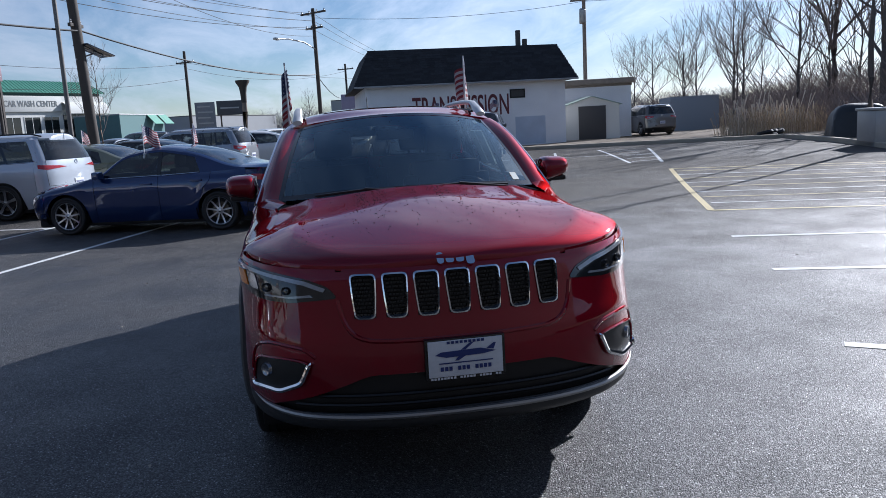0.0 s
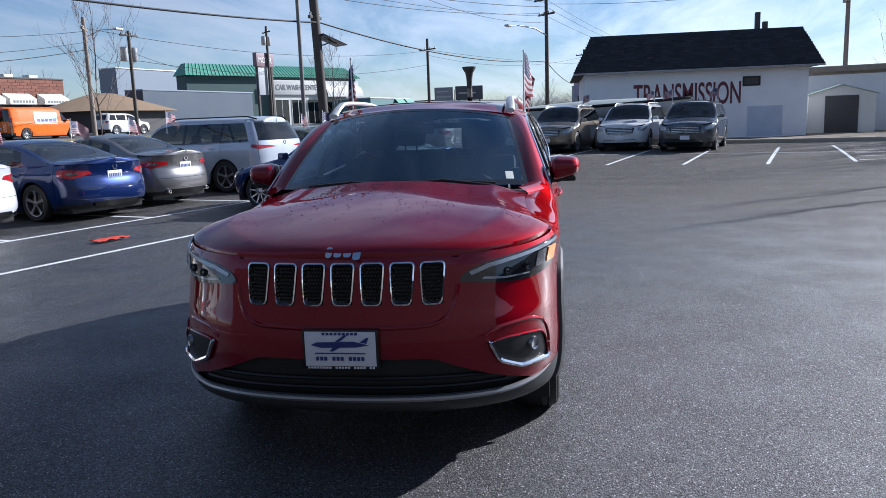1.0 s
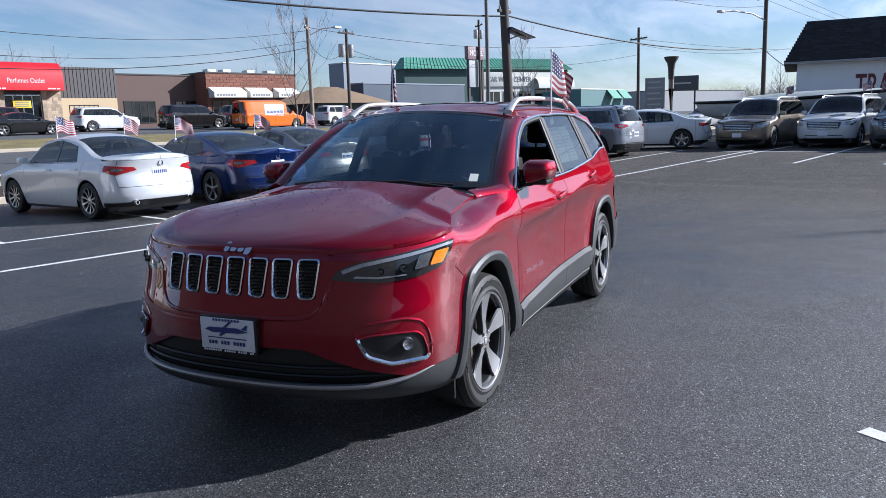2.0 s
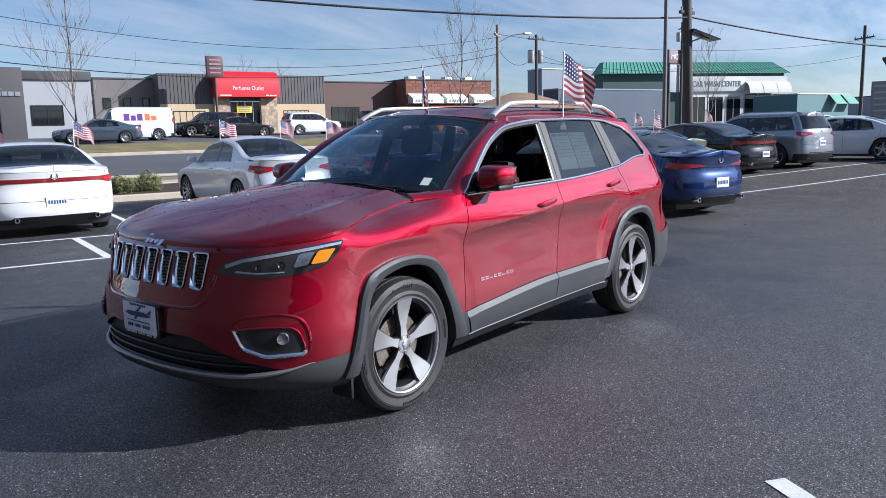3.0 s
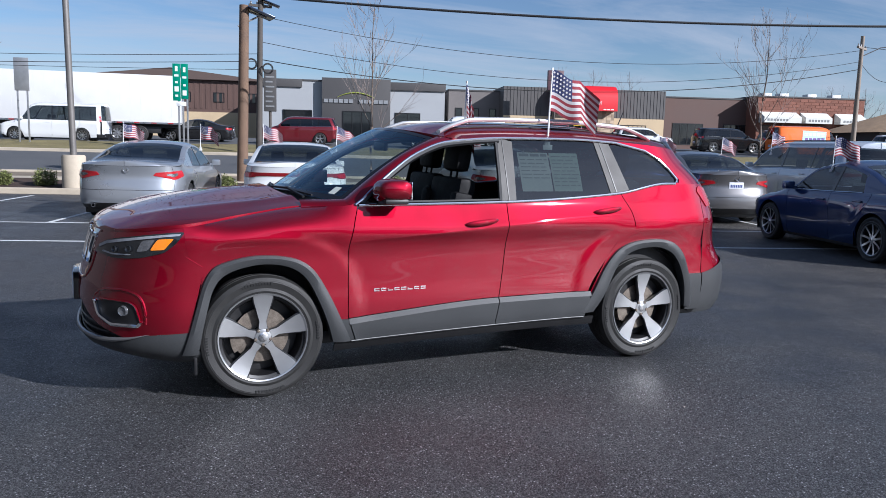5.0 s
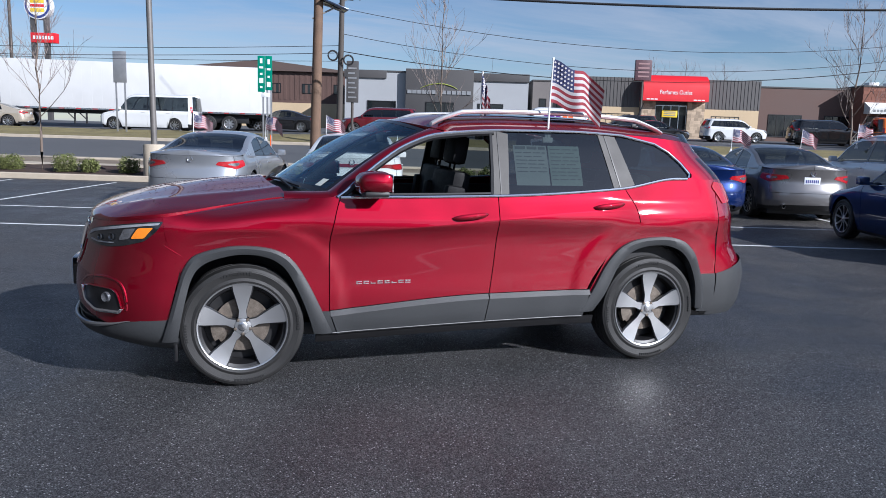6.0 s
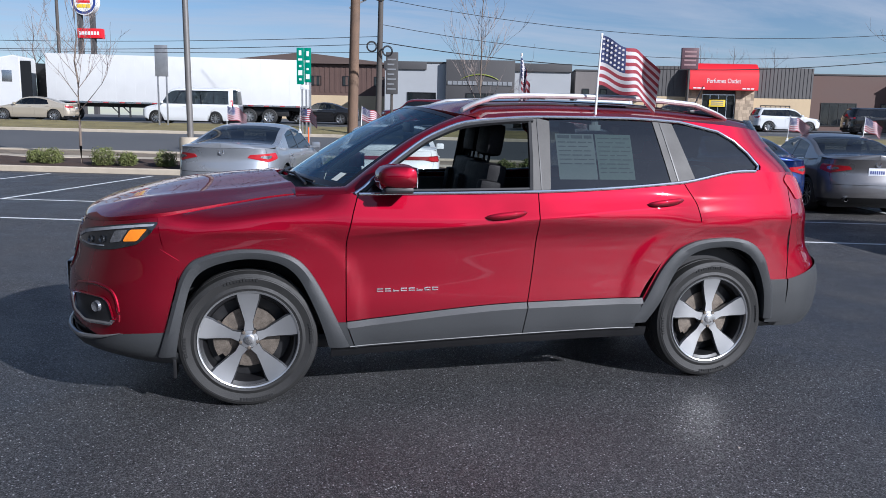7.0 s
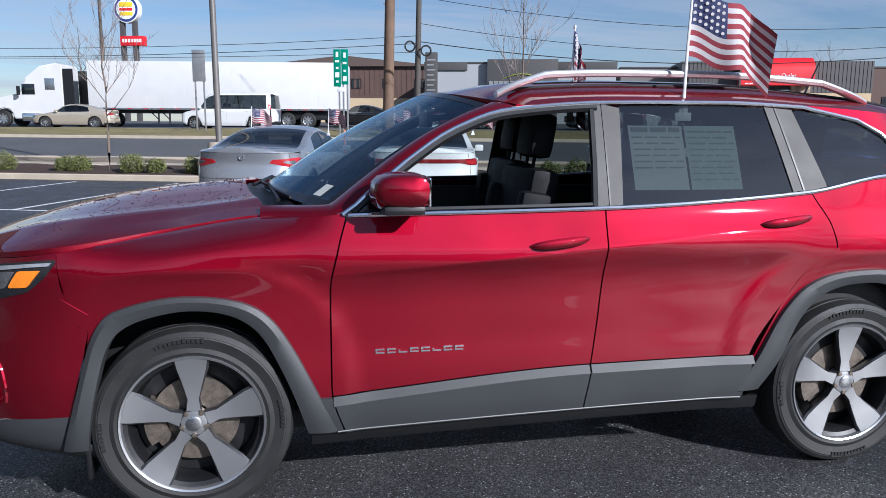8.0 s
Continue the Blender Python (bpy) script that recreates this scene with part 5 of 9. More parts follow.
    for k in (-1, 1):
        box(bm, -0.8, 1.9, k * 0.80 - 0.02, k * 0.80 + 0.02, 0.40, 1.10, 0.02)
    box(bm, 1.62, 1.66, -0.78, 0.78, 0.4, 1.12)
    part("door_lining", bm, CABIN, car)
    bm = bmesh.new()
    grid(bm, lambda u, s: T(-0.02 + 1.8 * u, s * 0.93) + Vector((0, 0, -0.03)), span(0, 1, 10), span(-1, 1, 10))
    part("headliner", bm, surf("headliner", (0.10, 0.10, 0.10), 0.9), car)
    bm = bmesh.new()
    box(bm, -0.36, -0.33, -0.12, 0.12, 1.44, 1.50, 0.012)
    part("interior_mirror", bm, BLACK_TRIM, car)
    # windscreen wipers and stickers
    bm = bmesh.new()
    for s0, s1 in ((-0.75, 0.05), (0.0, 0.72)):
        tube(bm, [screen(0.004 + 0.02 * (1 - abs(2 * t - 1)), s0 + (s1 - s0) * t) + Vector((-0.012, 0, 0.010)) for t in span(0, 1, 12)], 0.008, 5)
        tube(bm, [screen(0.0, s0 + 0.02) + Vector((-0.05, 0, 0.0)), screen(0.025, (s0 + s1) / 2) + Vector((-0.014, 0, 0.014))], 0.009, 5)
    part("wiper_set", bm, BLACK_TRIM, car)
    bm = bmesh.new()
    grid(bm, lambda u, s: screen(u, s) + Vector((-0.002, 0, 0.002)), [0.06, 0.10, 0.14], [-0.90, -0.87, -0.84])
    part("inspection_sticker", bm, PAPER, car, "pale inspection sticker")
    # price sheets behind the rear window
    for x0, x1, mt in ((0.365, 0.60, PAPER), (0.61, 0.835, surf("green_paper", (0.36, 0.43, 0.38), 0.8))):
        bm = bmesh.new()
        grid(bm, lambda x, z: Vector((x, -(F.half(x, z) - 0.012), z)), span(x0, x1, 4), span(1.20, 1.455, 4))
        pp = part("price_sheet", bm, mt, car, "paper price sheet taped inside the window")
        bm = bmesh.new()
        rows_ = 7 if x0 < 0.5 else 9
        for i in range(rows_):
            z0 = 1.43 - i * 0.024
            x = x0 + 0.012
            while x < x1 - 0.03:
                wd = 0.03 + 0.05 * random.random()
                xe = min(x + wd, x1 - 0.012)
                hh = 0.018 if (i == 0 and x0 < 0.5) else 0.005
                grid(bm, lambda a, z: Vector((a, -(F.half(a, z) - 0.0095), z)), [x, xe], [z0, z0 + hh])
                x = xe + 0.012
        part("sheet_print", bm, INK, pp, smooth=False)
    # water drops on the bonnet
    rnd = random.Random(31)
    bm = bmesh.new()
    streak = [rnd.uniform(-0.85, 0.85) for _ in range(16)]
    for i in range(900):
        if i % 3:
            s = rnd.choice(streak) + rnd.gauss(0, 0.02)
            x = -1.15 - abs(rnd.gauss(0, 0.33))
        else:
            s = rnd.uniform(-0.92, 0.92)
            x = rnd.uniform(-2.0, -1.16)
        if abs(s) > 0.93 or x < -2.05:
            continue
        p = bonnet(x, s)
        r = rnd.uniform(0.0012, 0.0036)
        lathe(bm, [(r, -0.001), (r * 0.8, r * 0.35), (0.0002, r * 0.5)], 6, "z", Matrix.Translation(p + Vector((0, 0, 0.0005))))
    tagged(part("water_drops", bm, DROP, car), kind="stuff")
    bm = bmesh.new()
    for i in range(240):
        u, s_ = rnd.uniform(0.05, 0.9), rnd.uniform(-0.93, 0.93)
        p = screen(u, s_)
        n_ = Vector((-0.55, 0, 0.83))
        r = rnd.uniform(0.001, 0.0025)
        lathe(bm, [(r, -0.001), (r * 0.8, r * 0.35), (0.0002, r * 0.5)], 6, "z", Matrix.Translation(p + n_ * 0.001) @ n_.to_track_quat("Z", "Y").to_matrix().to_4x4())
    tagged(part("water_drops", bm, DROP, car), kind="stuff")
    for xc in F.wheels:
        for sd in (-1, 1):
            add_wheel(car, "big", xc, sd * 0.792, 0.363, 0.225, sd > 0)
    return car


HERO = hero_form()
hero_car()

# ---- ground ----
def sheet(name, u0, u1, v0, v1, nu, nv, material, dz=0.0, label=""):
    bm = bmesh.new()
    us, vs = span(u0, u1, nu), span(v0, v1, nv)
    grid(bm, lambda u, v: Vector((u, v, ground_z(u, v) + dz)), us, vs)
    for f in bm.faces:
        if f.normal.z < 0:
            f.normal_flip()
    ob = part(name, bm, material, None, smooth=True, fix=False, m=LOT)
    return tagged(ob, label, kind="structure")


def ground():
    bm = bmesh.new()
    us = [-3000, -600, -200, -80] + span(-60, 80, 70) + [110, 200, 600, 3000]
    vs = [-3000, -600, -200, -80] + span(-50, 14, 16) + span(14.9, 45, 60) + [60, 110, 300, 900, 3000]
    grid(bm, lambda u, v: Vector((u, v, ground_z(u, v))), us, vs)
    ob = part("ground", bm, ASPHALT, None, smooth=True, m=LOT)
    tagged(ob, "dark damp asphalt of the parking lot", kind="structure")


ground()


def stripe(u0, v0, u1, v1, wide=0.10, mat=None, par=None):
    """A painted line on the ground."""
    bm = bmesh.new()
    d = Vector((u1 - u0, v1 - v0))
    n = max(1, int(d.length / 1.0))
    p = Vector((-d.y, d.x)).normalized() * wide / 2
    rows = []
    for i in range(n + 1):
        c = Vector((u0, v0)) + d * i / n
        rows.append([bm.verts.new((c.x + s * p.x, c.y + s * p.y, ground_z(c.x + s * p.x, c.y + s * p.y) + 0.004)) for s in (-1, 1)])
    for a, b in zip(rows, rows[1:]):
        bm.faces.new((a[0], a[1], b[1], b[0]))
    for f in bm.faces:
        f.normal_update()
        if f.normal.z < 0:
            f.normal_flip()
    ob = part("parking_line", bm, mat or WHITE_LINE, None, fix=False, m=LOT)
    return tagged(ob, "worn white parking line" if mat is None else "worn yellow parking line", kind="structure")


stripe(-40, 8.10, 22, 8.10)
stripe(-40, 5.66, 22, 5.66)
stripe(-1.45, 8.05, -1.37, 5.70, 0.11)
for i in range(-12, 7):
    stripe(-3.05 + 2.72 * i, 8.15, -3.05 + 2.72 * i, 14.3)



# ---- parked and passing vehicles ----
def auto_form(kind, L, W, H, wb, fo, r):
    """The outer surface of a sedan, an SUV or a van of a given length, width, height, wheelbase, front overhang and wheel radius."""
    xf, xr = -L / 2, L / 2
    h = W / 2
    xa = xf + fo
    xb = xa + wb
    k = H / 1.45 if kind == "sedan" else H / 1.72
    if kind == "sedan":
        cowl, rf, rr, dk = xa + 0.42, xa + 1.20, xb - 0.62, xr - 0.62
        belt_z, deck, hood = 0.93 * k, 1.06 * k, 0.93 * k
        belt = curve((cowl, belt_z), (0.3, belt_z + 0.02), (dk, belt_z + 0.07))
        edge = curve((xf, 0.68 * k), (xf + 0.3, 0.74 * k), (xa, 0.84 * k), (cowl - 0.05, belt_z - 0.005), (cowl + 0.12, belt_z + 0.01), (rf - 0.1, H - 0.15), (rf + 0.45, H - 0.075), (rr - 0.2, H - 0.10), (rr + 0.25, H - 0.19), (dk - 0.08, deck - 0.02), (dk + 0.1, deck - 0.035), (xr, deck - 0.07))
        mid = curve((xf, 0.69 * k), (xf + 0.2, 0.80 * k), (xa, 0.90 * k), (cowl, 0.975 * k), (cowl + 0.1, 1.02 * k), (rf, H - 0.055), (rf + 0.5, H), (rr - 0.2, H - 0.02), (rr + 0.15, H - 0.09), (dk, deck + 0.02), (dk + 0.15, deck + 0.012), (xr, deck + 0.01))
        xft = curve((0.15, xf + 0.22), (0.3, xf + 0.04), (0.5, xf), (0.62 * k, xf + 0.02), (0.8 * k, xf + 0.12))
        xrt = curve((0.2, xr - 0.12), (0.4, xr), (0.62, xr - 0.02), (0.8, xr - 0.08), (deck, xr - 0.02), (deck + 0.1, xr - 0.1), (H, xr - 0.5))
        roll = (cowl - 0.25, cowl + 0.1, 0.10, 0.10)
        tail_roll = True
        lean = 0.42
    elif kind == "suv":
        cowl, rf, rr, dk = xa + 0.28, xa + 1.02, xr - 0.30, xr - 0.2
        belt_z, deck = 1.08 * k, 1.15 * k
        belt = curve((cowl, belt_z), (0.3, belt_z + 0.02), (xr, belt_z + 0.07))
        edge = curve((xf, 0.86 * k), (xf + 0.3, 0.92 * k), (xa, 1.0 * k), (cowl - 0.05, belt_z - 0.005), (cowl + 0.1, belt_z + 0.01), (rf - 0.1, H - 0.22), (rf + 0.4, H - 0.13), (rr - 0.4, H - 0.13), (xr, H - 0.2))
        mid = curve((xf, 0.88 * k), (xf + 0.15, 0.97 * k), (xa, 1.08 * k), (cowl, 1.13 * k), (cowl + 0.1, 1.18 * k), (rf, H - 0.06), (rf + 0.5, H), (rr - 0.3, H - 0.01), (xr, H - 0.07))
        xft = curve((0.2, xf + 0.2), (0.35, xf + 0.03), (0.6, xf), (0.85 * k, xf + 0.04), (1.0 * k, xf + 0.14))
        xrt = curve((0.25, xr - 0.1), (0.45, xr), (0.7, xr - 0.02), (belt_z, xr - 0.05), (H - 0.1, xr - 0.30), (H, xr - 0.36))
        roll = (cowl - 0.25, cowl + 0.1, 0.10, 0.10)
        lean = 0.30
    else:
        cowl, rf, rr, dk = xa + 0.15, xa + 0.9, xr - 0.1, xr - 0.08
        belt_z, deck = 1.15, 1.3
        belt = curve((cowl, belt_z), (xr, belt_z))
        edge = curve((xf, 0.85), (xa, 1.02), (cowl - 0.05, belt_z - 0.005), (cowl + 0.1, belt_z + 0.01), (rf - 0.1, H - 0.28), (rf + 0.3, H - 0.17), (xr, H - 0.16))
        mid = curve((xf, 0.88), (xf + 0.2, 1.0), (cowl, 1.2), (cowl + 0.1, 1.26), (rf, H - 0.08), (rf + 0.4, H), (xr, H - 0.02))
        xft = curve((0.2, xf + 0.15), (0.4, xf), (0.8, xf + 0.02), (1.0, xf + 0.12))
        xrt = curve((0.3, xr), (1.0, xr), (H - 0.2, xr - 0.06), (H, xr - 0.1))
        roll = (cowl - 0.25, cowl + 0.1, 0.10, 0.10)
        lean = 0.14
    wide = curve((0.15, h - 0.10), (0.3, h - 0.04), (0.45, h - 0.02), (belt_z * 0.62, h - 0.015), (belt_z * 0.86, h), (belt_z * 0.95, h - 0.018), (belt_z, h - 0.045), (belt_z + 0.2, h - 0.07))
    F = Form(xft, xrt, wide, belt, edge, mid, lean, 0.62 if kind != "van" else 0.4, 2.5, 0.55 if kind == "sedan" else 0.4, 2.7, (xa, xb), r, r + 0.055, curve((xf, 0.2), (xa, 0.2), (xb, 0.2), (xr, 0.28)), roll, 0.10)
    F.cowl, F.rf, F.rr, F.dk, F.kind, F.L, F.W, F.H = cowl, rf, rr, dk, kind, L, W, H
    F.x0, F.x1 = xf, xr
    return F


def auto(name, F, m, paint_mat, label, wheel="ten", lights="split", category="car", rails=False, windows=True, grille=GLOSS_BLACK, clad=False, plate=True, group="", exhaust=True):
    car = thing(name, m, label, category, group)
    xa, xb = F.wheels
    kind = F.kind
    nose_end = const(min(xa - F.arch - 0.03, F.x0 + F.af - 0.02))
    tail_start = const(F.x1 - F.ar + 0.02)
    s1, s2 = const(F.cowl + 0.12), const((F.cowl + xb) / 2 + 0.12)
    s3 = curve((0.2, xb - F.arch - 0.02), (0.55, xb - F.arch - 0.02), (0.85, xb - 0.12), (1.1, xb - 0.10), (1.4, xb - 0.1))
    xA = F.cowl + 0.10
    xC = F.dk - 0.08 if kind == "sedan" else F.x1

    def tops(x):
        return F.edge(x) if x < xA or (kind == "sedan" and x > xC) else min(F.edge(x), F.belt(x))
    for sd in (-1, 1):
        fn = F.left if sd < 0 else F.right
        out = 1 if normal_of(fn, 0.1, 0.8).y * sd > 0 else -1
        for nm, a, b, n in (("fender", nose_end, s1, 22), ("front_door", s1, s2, 8), ("rear_door", s2, s3, 8), ("quarter_panel", s3, tail_start, 22)):
            bm = bmesh.new()
            side_panel(bm, F, a, b, F.low, tops, n, 9, 0.004, sides=(sd,))
            p = part(nm, bm, paint_mat, car)
            if nm.endswith("door"):
                xm = b(0.8) - 0.2
                z = F.belt(xm) - 0.12
                bm = bmesh.new()
                y = F.half(xm, z)
                box(bm, xm - 0.10, xm + 0.10, sd * y - 0.022, sd * y + 0.022, z - 0.014, z + 0.014, 0.008)
                part("door_handle", bm, paint_mat, p)
        if clad:
            bm = bmesh.new()
            side_panel(bm, F, const(xa + F.arch - 0.02), const(xb - F.arch + 0.02), F.sill, lambda x: F.sill(x) + 0.16, 8, 3, off=0.012, sides=(sd,))
            part("sill_cladding", bm, CLADDING, car)
        # glass, pillars
        if windows:
            xe = (F.rr + 0.22) if kind == "sedan" else F.x1 - 0.42
            xs_ = span(xA + 0.10, xe, 14)
            up = [(x, F.edge(x) - 0.035) for x in xs_]
            lo = [(x, F.belt(x) + 0.012) for x in (xe + (0.12 if kind == "sedan" else 0.06), (xe + xA) / 2, xA + 0.06)]
            poly = up + lo
            poly = [p for i, p in enumerate(poly) if i < len(up) - 1 or i >= len(up) - 1]
            xp = (F.cowl + xb) / 2 + 0.10
            cuts = [xA + 0.06, xp + 0.035, xb - 0.10, xe + 0.12]
            for nm, ca, cb_ in (("front_window", cuts[0], cuts[1]), ("rear_window", cuts[1], cuts[2]), ("quarter_window", cuts[2], cuts[3])):
                def hi_z(x):
                    return max(F.belt(x) + 0.02, F.edge(min(x, xe)) - 0.035 - (0 if x <= xe else (F.edge(xe) - 0.035 - F.belt(xe) - 0.012) * (x - xe) / (0.12 if kind == "sedan" else 0.06)))
                cb_ = min(cb_, xe + (0.12 if kind == "sedan" else 0.06))
                if cb_ - ca < 0.1:
                    continue
                bm = bmesh.new()
                kk = sorted(set([ca] + [x for x in xs_ if ca < x < cb_] + [cb_]))
                patch(bm, [(x, hi_z(x)) for x in kk] + [(cb_, F.belt(cb_) + 0.012), (ca, F.belt(ca) + 0.012)], fn, out, -0.004, 0.004, 0.12)
                part(nm, bm, BG_GLASS, car, "tinted side glass")
            for px_, w in ((xp, 0.07), (xb - 0.12, 0.035)):
                if px_ + w < xe:
                    bm = bmesh.new()
                    patch(bm, [(px_, F.belt(px_) + 0.01), (px_ + w, F.belt(px_) + 0.01), (px_ + w - 0.01, F.edge(px_) - 0.03), (px_ - 0.01, F.edge(px_) - 0.03)], fn, out, 0.002, 0.01, 0.2)
                    part("window_pillar", bm, GLOSS_BLACK, car)
            bm = bmesh.new()
            tube(bm, [Vector((x, sd * (F.half(x, F.belt(x)) + 0.002), F.belt(x) + 0.006)) for x in span(xA, xe + 0.1, 14)], 0.008, 5)
            part("belt_trim", bm, CHROME if kind != "van" else BLACK_TRIM, car)
            # rear corner of the body beside the last glass
            bm = bmesh.new()
            if kind == "sedan":
                top_r = [(x, F.edge(x)) for x in span(F.rr + 0.18, xC, 7)]
                patch(bm, [(xe + 0.12, F.belt(xe + 0.12)), (xe, F.edge(xe) - 0.034)] + top_r + [(xC, F.belt(xC))], fn, out, 0.0, 0.01, 0.12)
            else:
                zz = span(F.belt(F.x1), F.H - 0.16, 4)
                patch(bm, [(xe + 0.06, F.belt(xe)), (xe, F.edge(xe) - 0.034), (xe, F.edge(xe))] + [(F.xr(z) - F.ar * 0.62, z) for z in reversed(zz)], fn, out, 0.0, 0.01, 0.1)
            part("rear_pillar", bm, paint_mat, car)
            bm = bmesh.new()
            grid(bm, lambda x, k: Vector((x, sd * (F.half(x, F.edge(x) - 0.036 * k)), F.edge(x) - 0.036 * k)), span(xA, xe, 18), [0, 1])
            part("window_header", bm, paint_mat, car)
        # arch liners
        for xc in F.wheels:
            bm = bmesh.new()
            R = F.arch + 0.003
            ang = span(-20, 200, 20)
            grid(bm, lambda a, k: Vector((xc - R * math.cos(radians(a)), sd * (F.W / 2 - 0.30 if k else F.half(xc, 0.6) - 0.01), max(0.12, F.radius + R * math.sin(radians(a))))), ang, [0, 1])
            bm.faces.new([bm.verts.new((xc - R * math.cos(radians(a)), sd * (F.W / 2 - 0.30), max(0.12, F.radius + R * math.sin(radians(a))))) for a in ang])
            part("wheel_liner", bm, BLACK_TRIM, car)
            add_wheel(car, wheel, xc, sd * (F.W / 2 - 0.125), F.radius, 0.21, sd > 0, simple=True)
        # mirror
        bm = bmesh.new()
        xm = F.cowl + 0.28
        ym = F.half(xm, F.belt(xm))
        box(bm, xm - 0.08, xm + 0.05, min(sd * (ym + 0.03), sd * (ym + 0.20)), max(sd * (ym + 0.03), sd * (ym + 0.20)), F.belt(xm) + 0.0, F.belt(xm) + 0.13, 0.035)
        box(bm, xm - 0.03, xm + 0.03, min(sd * (ym - 0.02), sd * (ym + 0.05)), max(sd * (ym - 0.02), sd * (ym + 0.05)), F.belt(xm) - 0.0, F.belt(xm) + 0.05, 0.01)
        part("side_mirror", bm, paint_mat, car)
    # nose
    N, T, TA = F.nose, F.top, F.tail
    ns = 1 if normal_of(N, 0.02, 0.5).x < 0 else -1
    ts = 1 if normal_of(TA, 0.02, 0.6).x > 0 else -1
    bm = bmesh.new()
    grid(bm, lambda a, w: (lambda z: N(a * F.nose_x(nose_end(0) - 0.003, z), z))(0.30 + (F.edge(F.x0 + 0.3 * abs(a) ** 3) - 0.30) * w), span(-1, 1, 34), span(0, 1, 10))
    part("front_bumper", bm, paint_mat, car)
    bm = bmesh.new()
    grid(bm, lambda a, z: N(a, z), span(-0.97, 0.97, 26), span(0.17, 0.31, 3))
    part("front_valance", bm, BLACK_TRIM, car)
    zt = F.edge(F.x0)
    bm = bmesh.new()
    patch(bm, rounded([(-0.27, zt - 0.26), (0.27, zt - 0.26), (0.33, zt - 0.03), (-0.33, zt - 0.03)], 0.04), N, ns, 0.006, 0.02, 0.08)
    g = part("grille", bm, grille, car, "dark grille")
    bm = bmesh.new()
    for q in range(4):
        patch(bm, [(-0.26, zt - 0.24 + q * 0.055), (0.26, zt - 0.24 + q * 0.055), (0.26, zt - 0.228 + q * 0.055), (-0.26, zt - 0.228 + q * 0.055)], N, ns, 0.012, 0.01, 0.08)
    part("grille_bars", bm, SATIN, g)
    bm = bmesh.new()
    patch(bm, rounded([(-0.42, 0.30), (0.42, 0.30), (0.36, 0.42), (-0.36, 0.42)], 0.03), N, ns, 0.005, 0.02, 0.08)
    part("lower_intake", bm, BLACK_TRIM, car)
    for k in (-1, 1):
        bm = bmesh.new()
        patch(bm, rounded([(k * 0.40, zt - 0.13), (k * 0.62, zt - 0.15), (k * 0.80, zt - 0.02), (k * 0.78, zt + 0.03), (k * 0.42, zt - 0.035)], 0.02), N, ns, 0.006, 0.02, 0.05)
        hl = part("headlight", bm, LAMP_INNER, car, "clear headlight")
    # bonnet, screen, roof, rear screen, boot
    bm = bmesh.new()
    hx = [F.x0 + 0.012 + d for d in (0, 0.01, 0.03, 0.06, 0.10, 0.16, 0.24)] + span(F.x0 + 0.36, F.cowl + 0.02, 8)
    grid(bm, lambda x, s: T(min(x, F.cowl - 0.001), s * 0.99) + Vector((max(0, x - F.cowl), 0, 0.003)), hx, span(-1, 1, 14), 0.015, lambda c: Vector((0, 0, -1)))
    part("bonnet", bm, paint_mat, car)
    bm = bmesh.new()
    grid(bm, lambda x, s: T(x, s * 0.90) + Vector((0, 0, 0.002)), span(F.cowl + 0.03, F.rf - 0.02, 8), span(-1, 1, 14))
    part("windscreen", bm, BG_GLASS, car)
    for k in (-1, 1):
        bm = bmesh.new()
        grid(bm, lambda x, s: T(x, k * s), span(F.cowl, F.rf, 8), span(0.89, 1.0, 3))
        part("screen_pillar", bm, paint_mat, car)
    bm = bmesh.new()
    grid(bm, T, span(F.rf - 0.03, F.rr, 12), span(-1, 1, 20), 0.012, lambda c: Vector((0, 0, -1)))
    part("roof", bm, paint_mat, car)
    zb = 0.24
    if kind == "sedan":
        bm = bmesh.new()
        grid(bm, lambda x, s: T(x, s * 0.88) + Vector((0, 0, 0.002)), span(F.rr + 0.01, F.dk - 0.02, 8), span(-1, 1, 14))
        part("rear_screen", bm, BG_GLASS, car, "rear window")
        for k in (-1, 1):
            bm = bmesh.new()
            grid(bm, lambda x, s: T(x, k * s), span(F.rr, F.dk, 8), span(0.87, 1.0, 3))
            part("screen_pillar", bm, paint_mat, car)
        bm = bmesh.new()
        dx = span(F.dk - 0.02, F.x1 - 0.12, 5) + [F.x1 - d for d in (0.085, 0.06, 0.045, 0.034, 0.027, 0.0215)]
        grid(bm, lambda x, s: T(x, s) + Vector((0, 0, 0.004 + 0.014 * step((x - F.x1 + 0.22) / 0.15))), dx, span(-1, 1, 14), 0.015, lambda c: Vector((0, 0, -1)))
        part("boot_lid", bm, paint_mat, car)
        ztail = F.edge(F.x1 - 0.02)
    else:
        ztail = F.H - 0.12
    bm = bmesh.new()
    zlo = 0.30 if kind == "sedan" else 0.42
    zhi_t = ztail if kind == "sedan" else F.belt(F.x1) + 0.02
    grid(bm, lambda a, z: TA(a * F.tail_x(tail_start(0) + 0.003, z), z), span(-1, 1, 34), span(zlo, zhi_t, 10))
    tailp = part("rear_bumper", bm, paint_mat, car)
    bm = bmesh.new()
    grid(bm, lambda a, z: TA(a * 0.97, z), span(-1, 1, 26), span(0.23, zlo + 0.01, 3))
    part("rear_valance", bm, BLACK_TRIM, car)
    bm = bmesh.new()
    patch(bm, rounded([(-0.46, 0.27), (0.46, 0.27), (0.38, zlo + 0.04), (-0.38, zlo + 0.04)], 0.03), TA, ts, 0.004, 0.012, 0.08)
    part("rear_diffuser", bm, BLACK_TRIM, car)
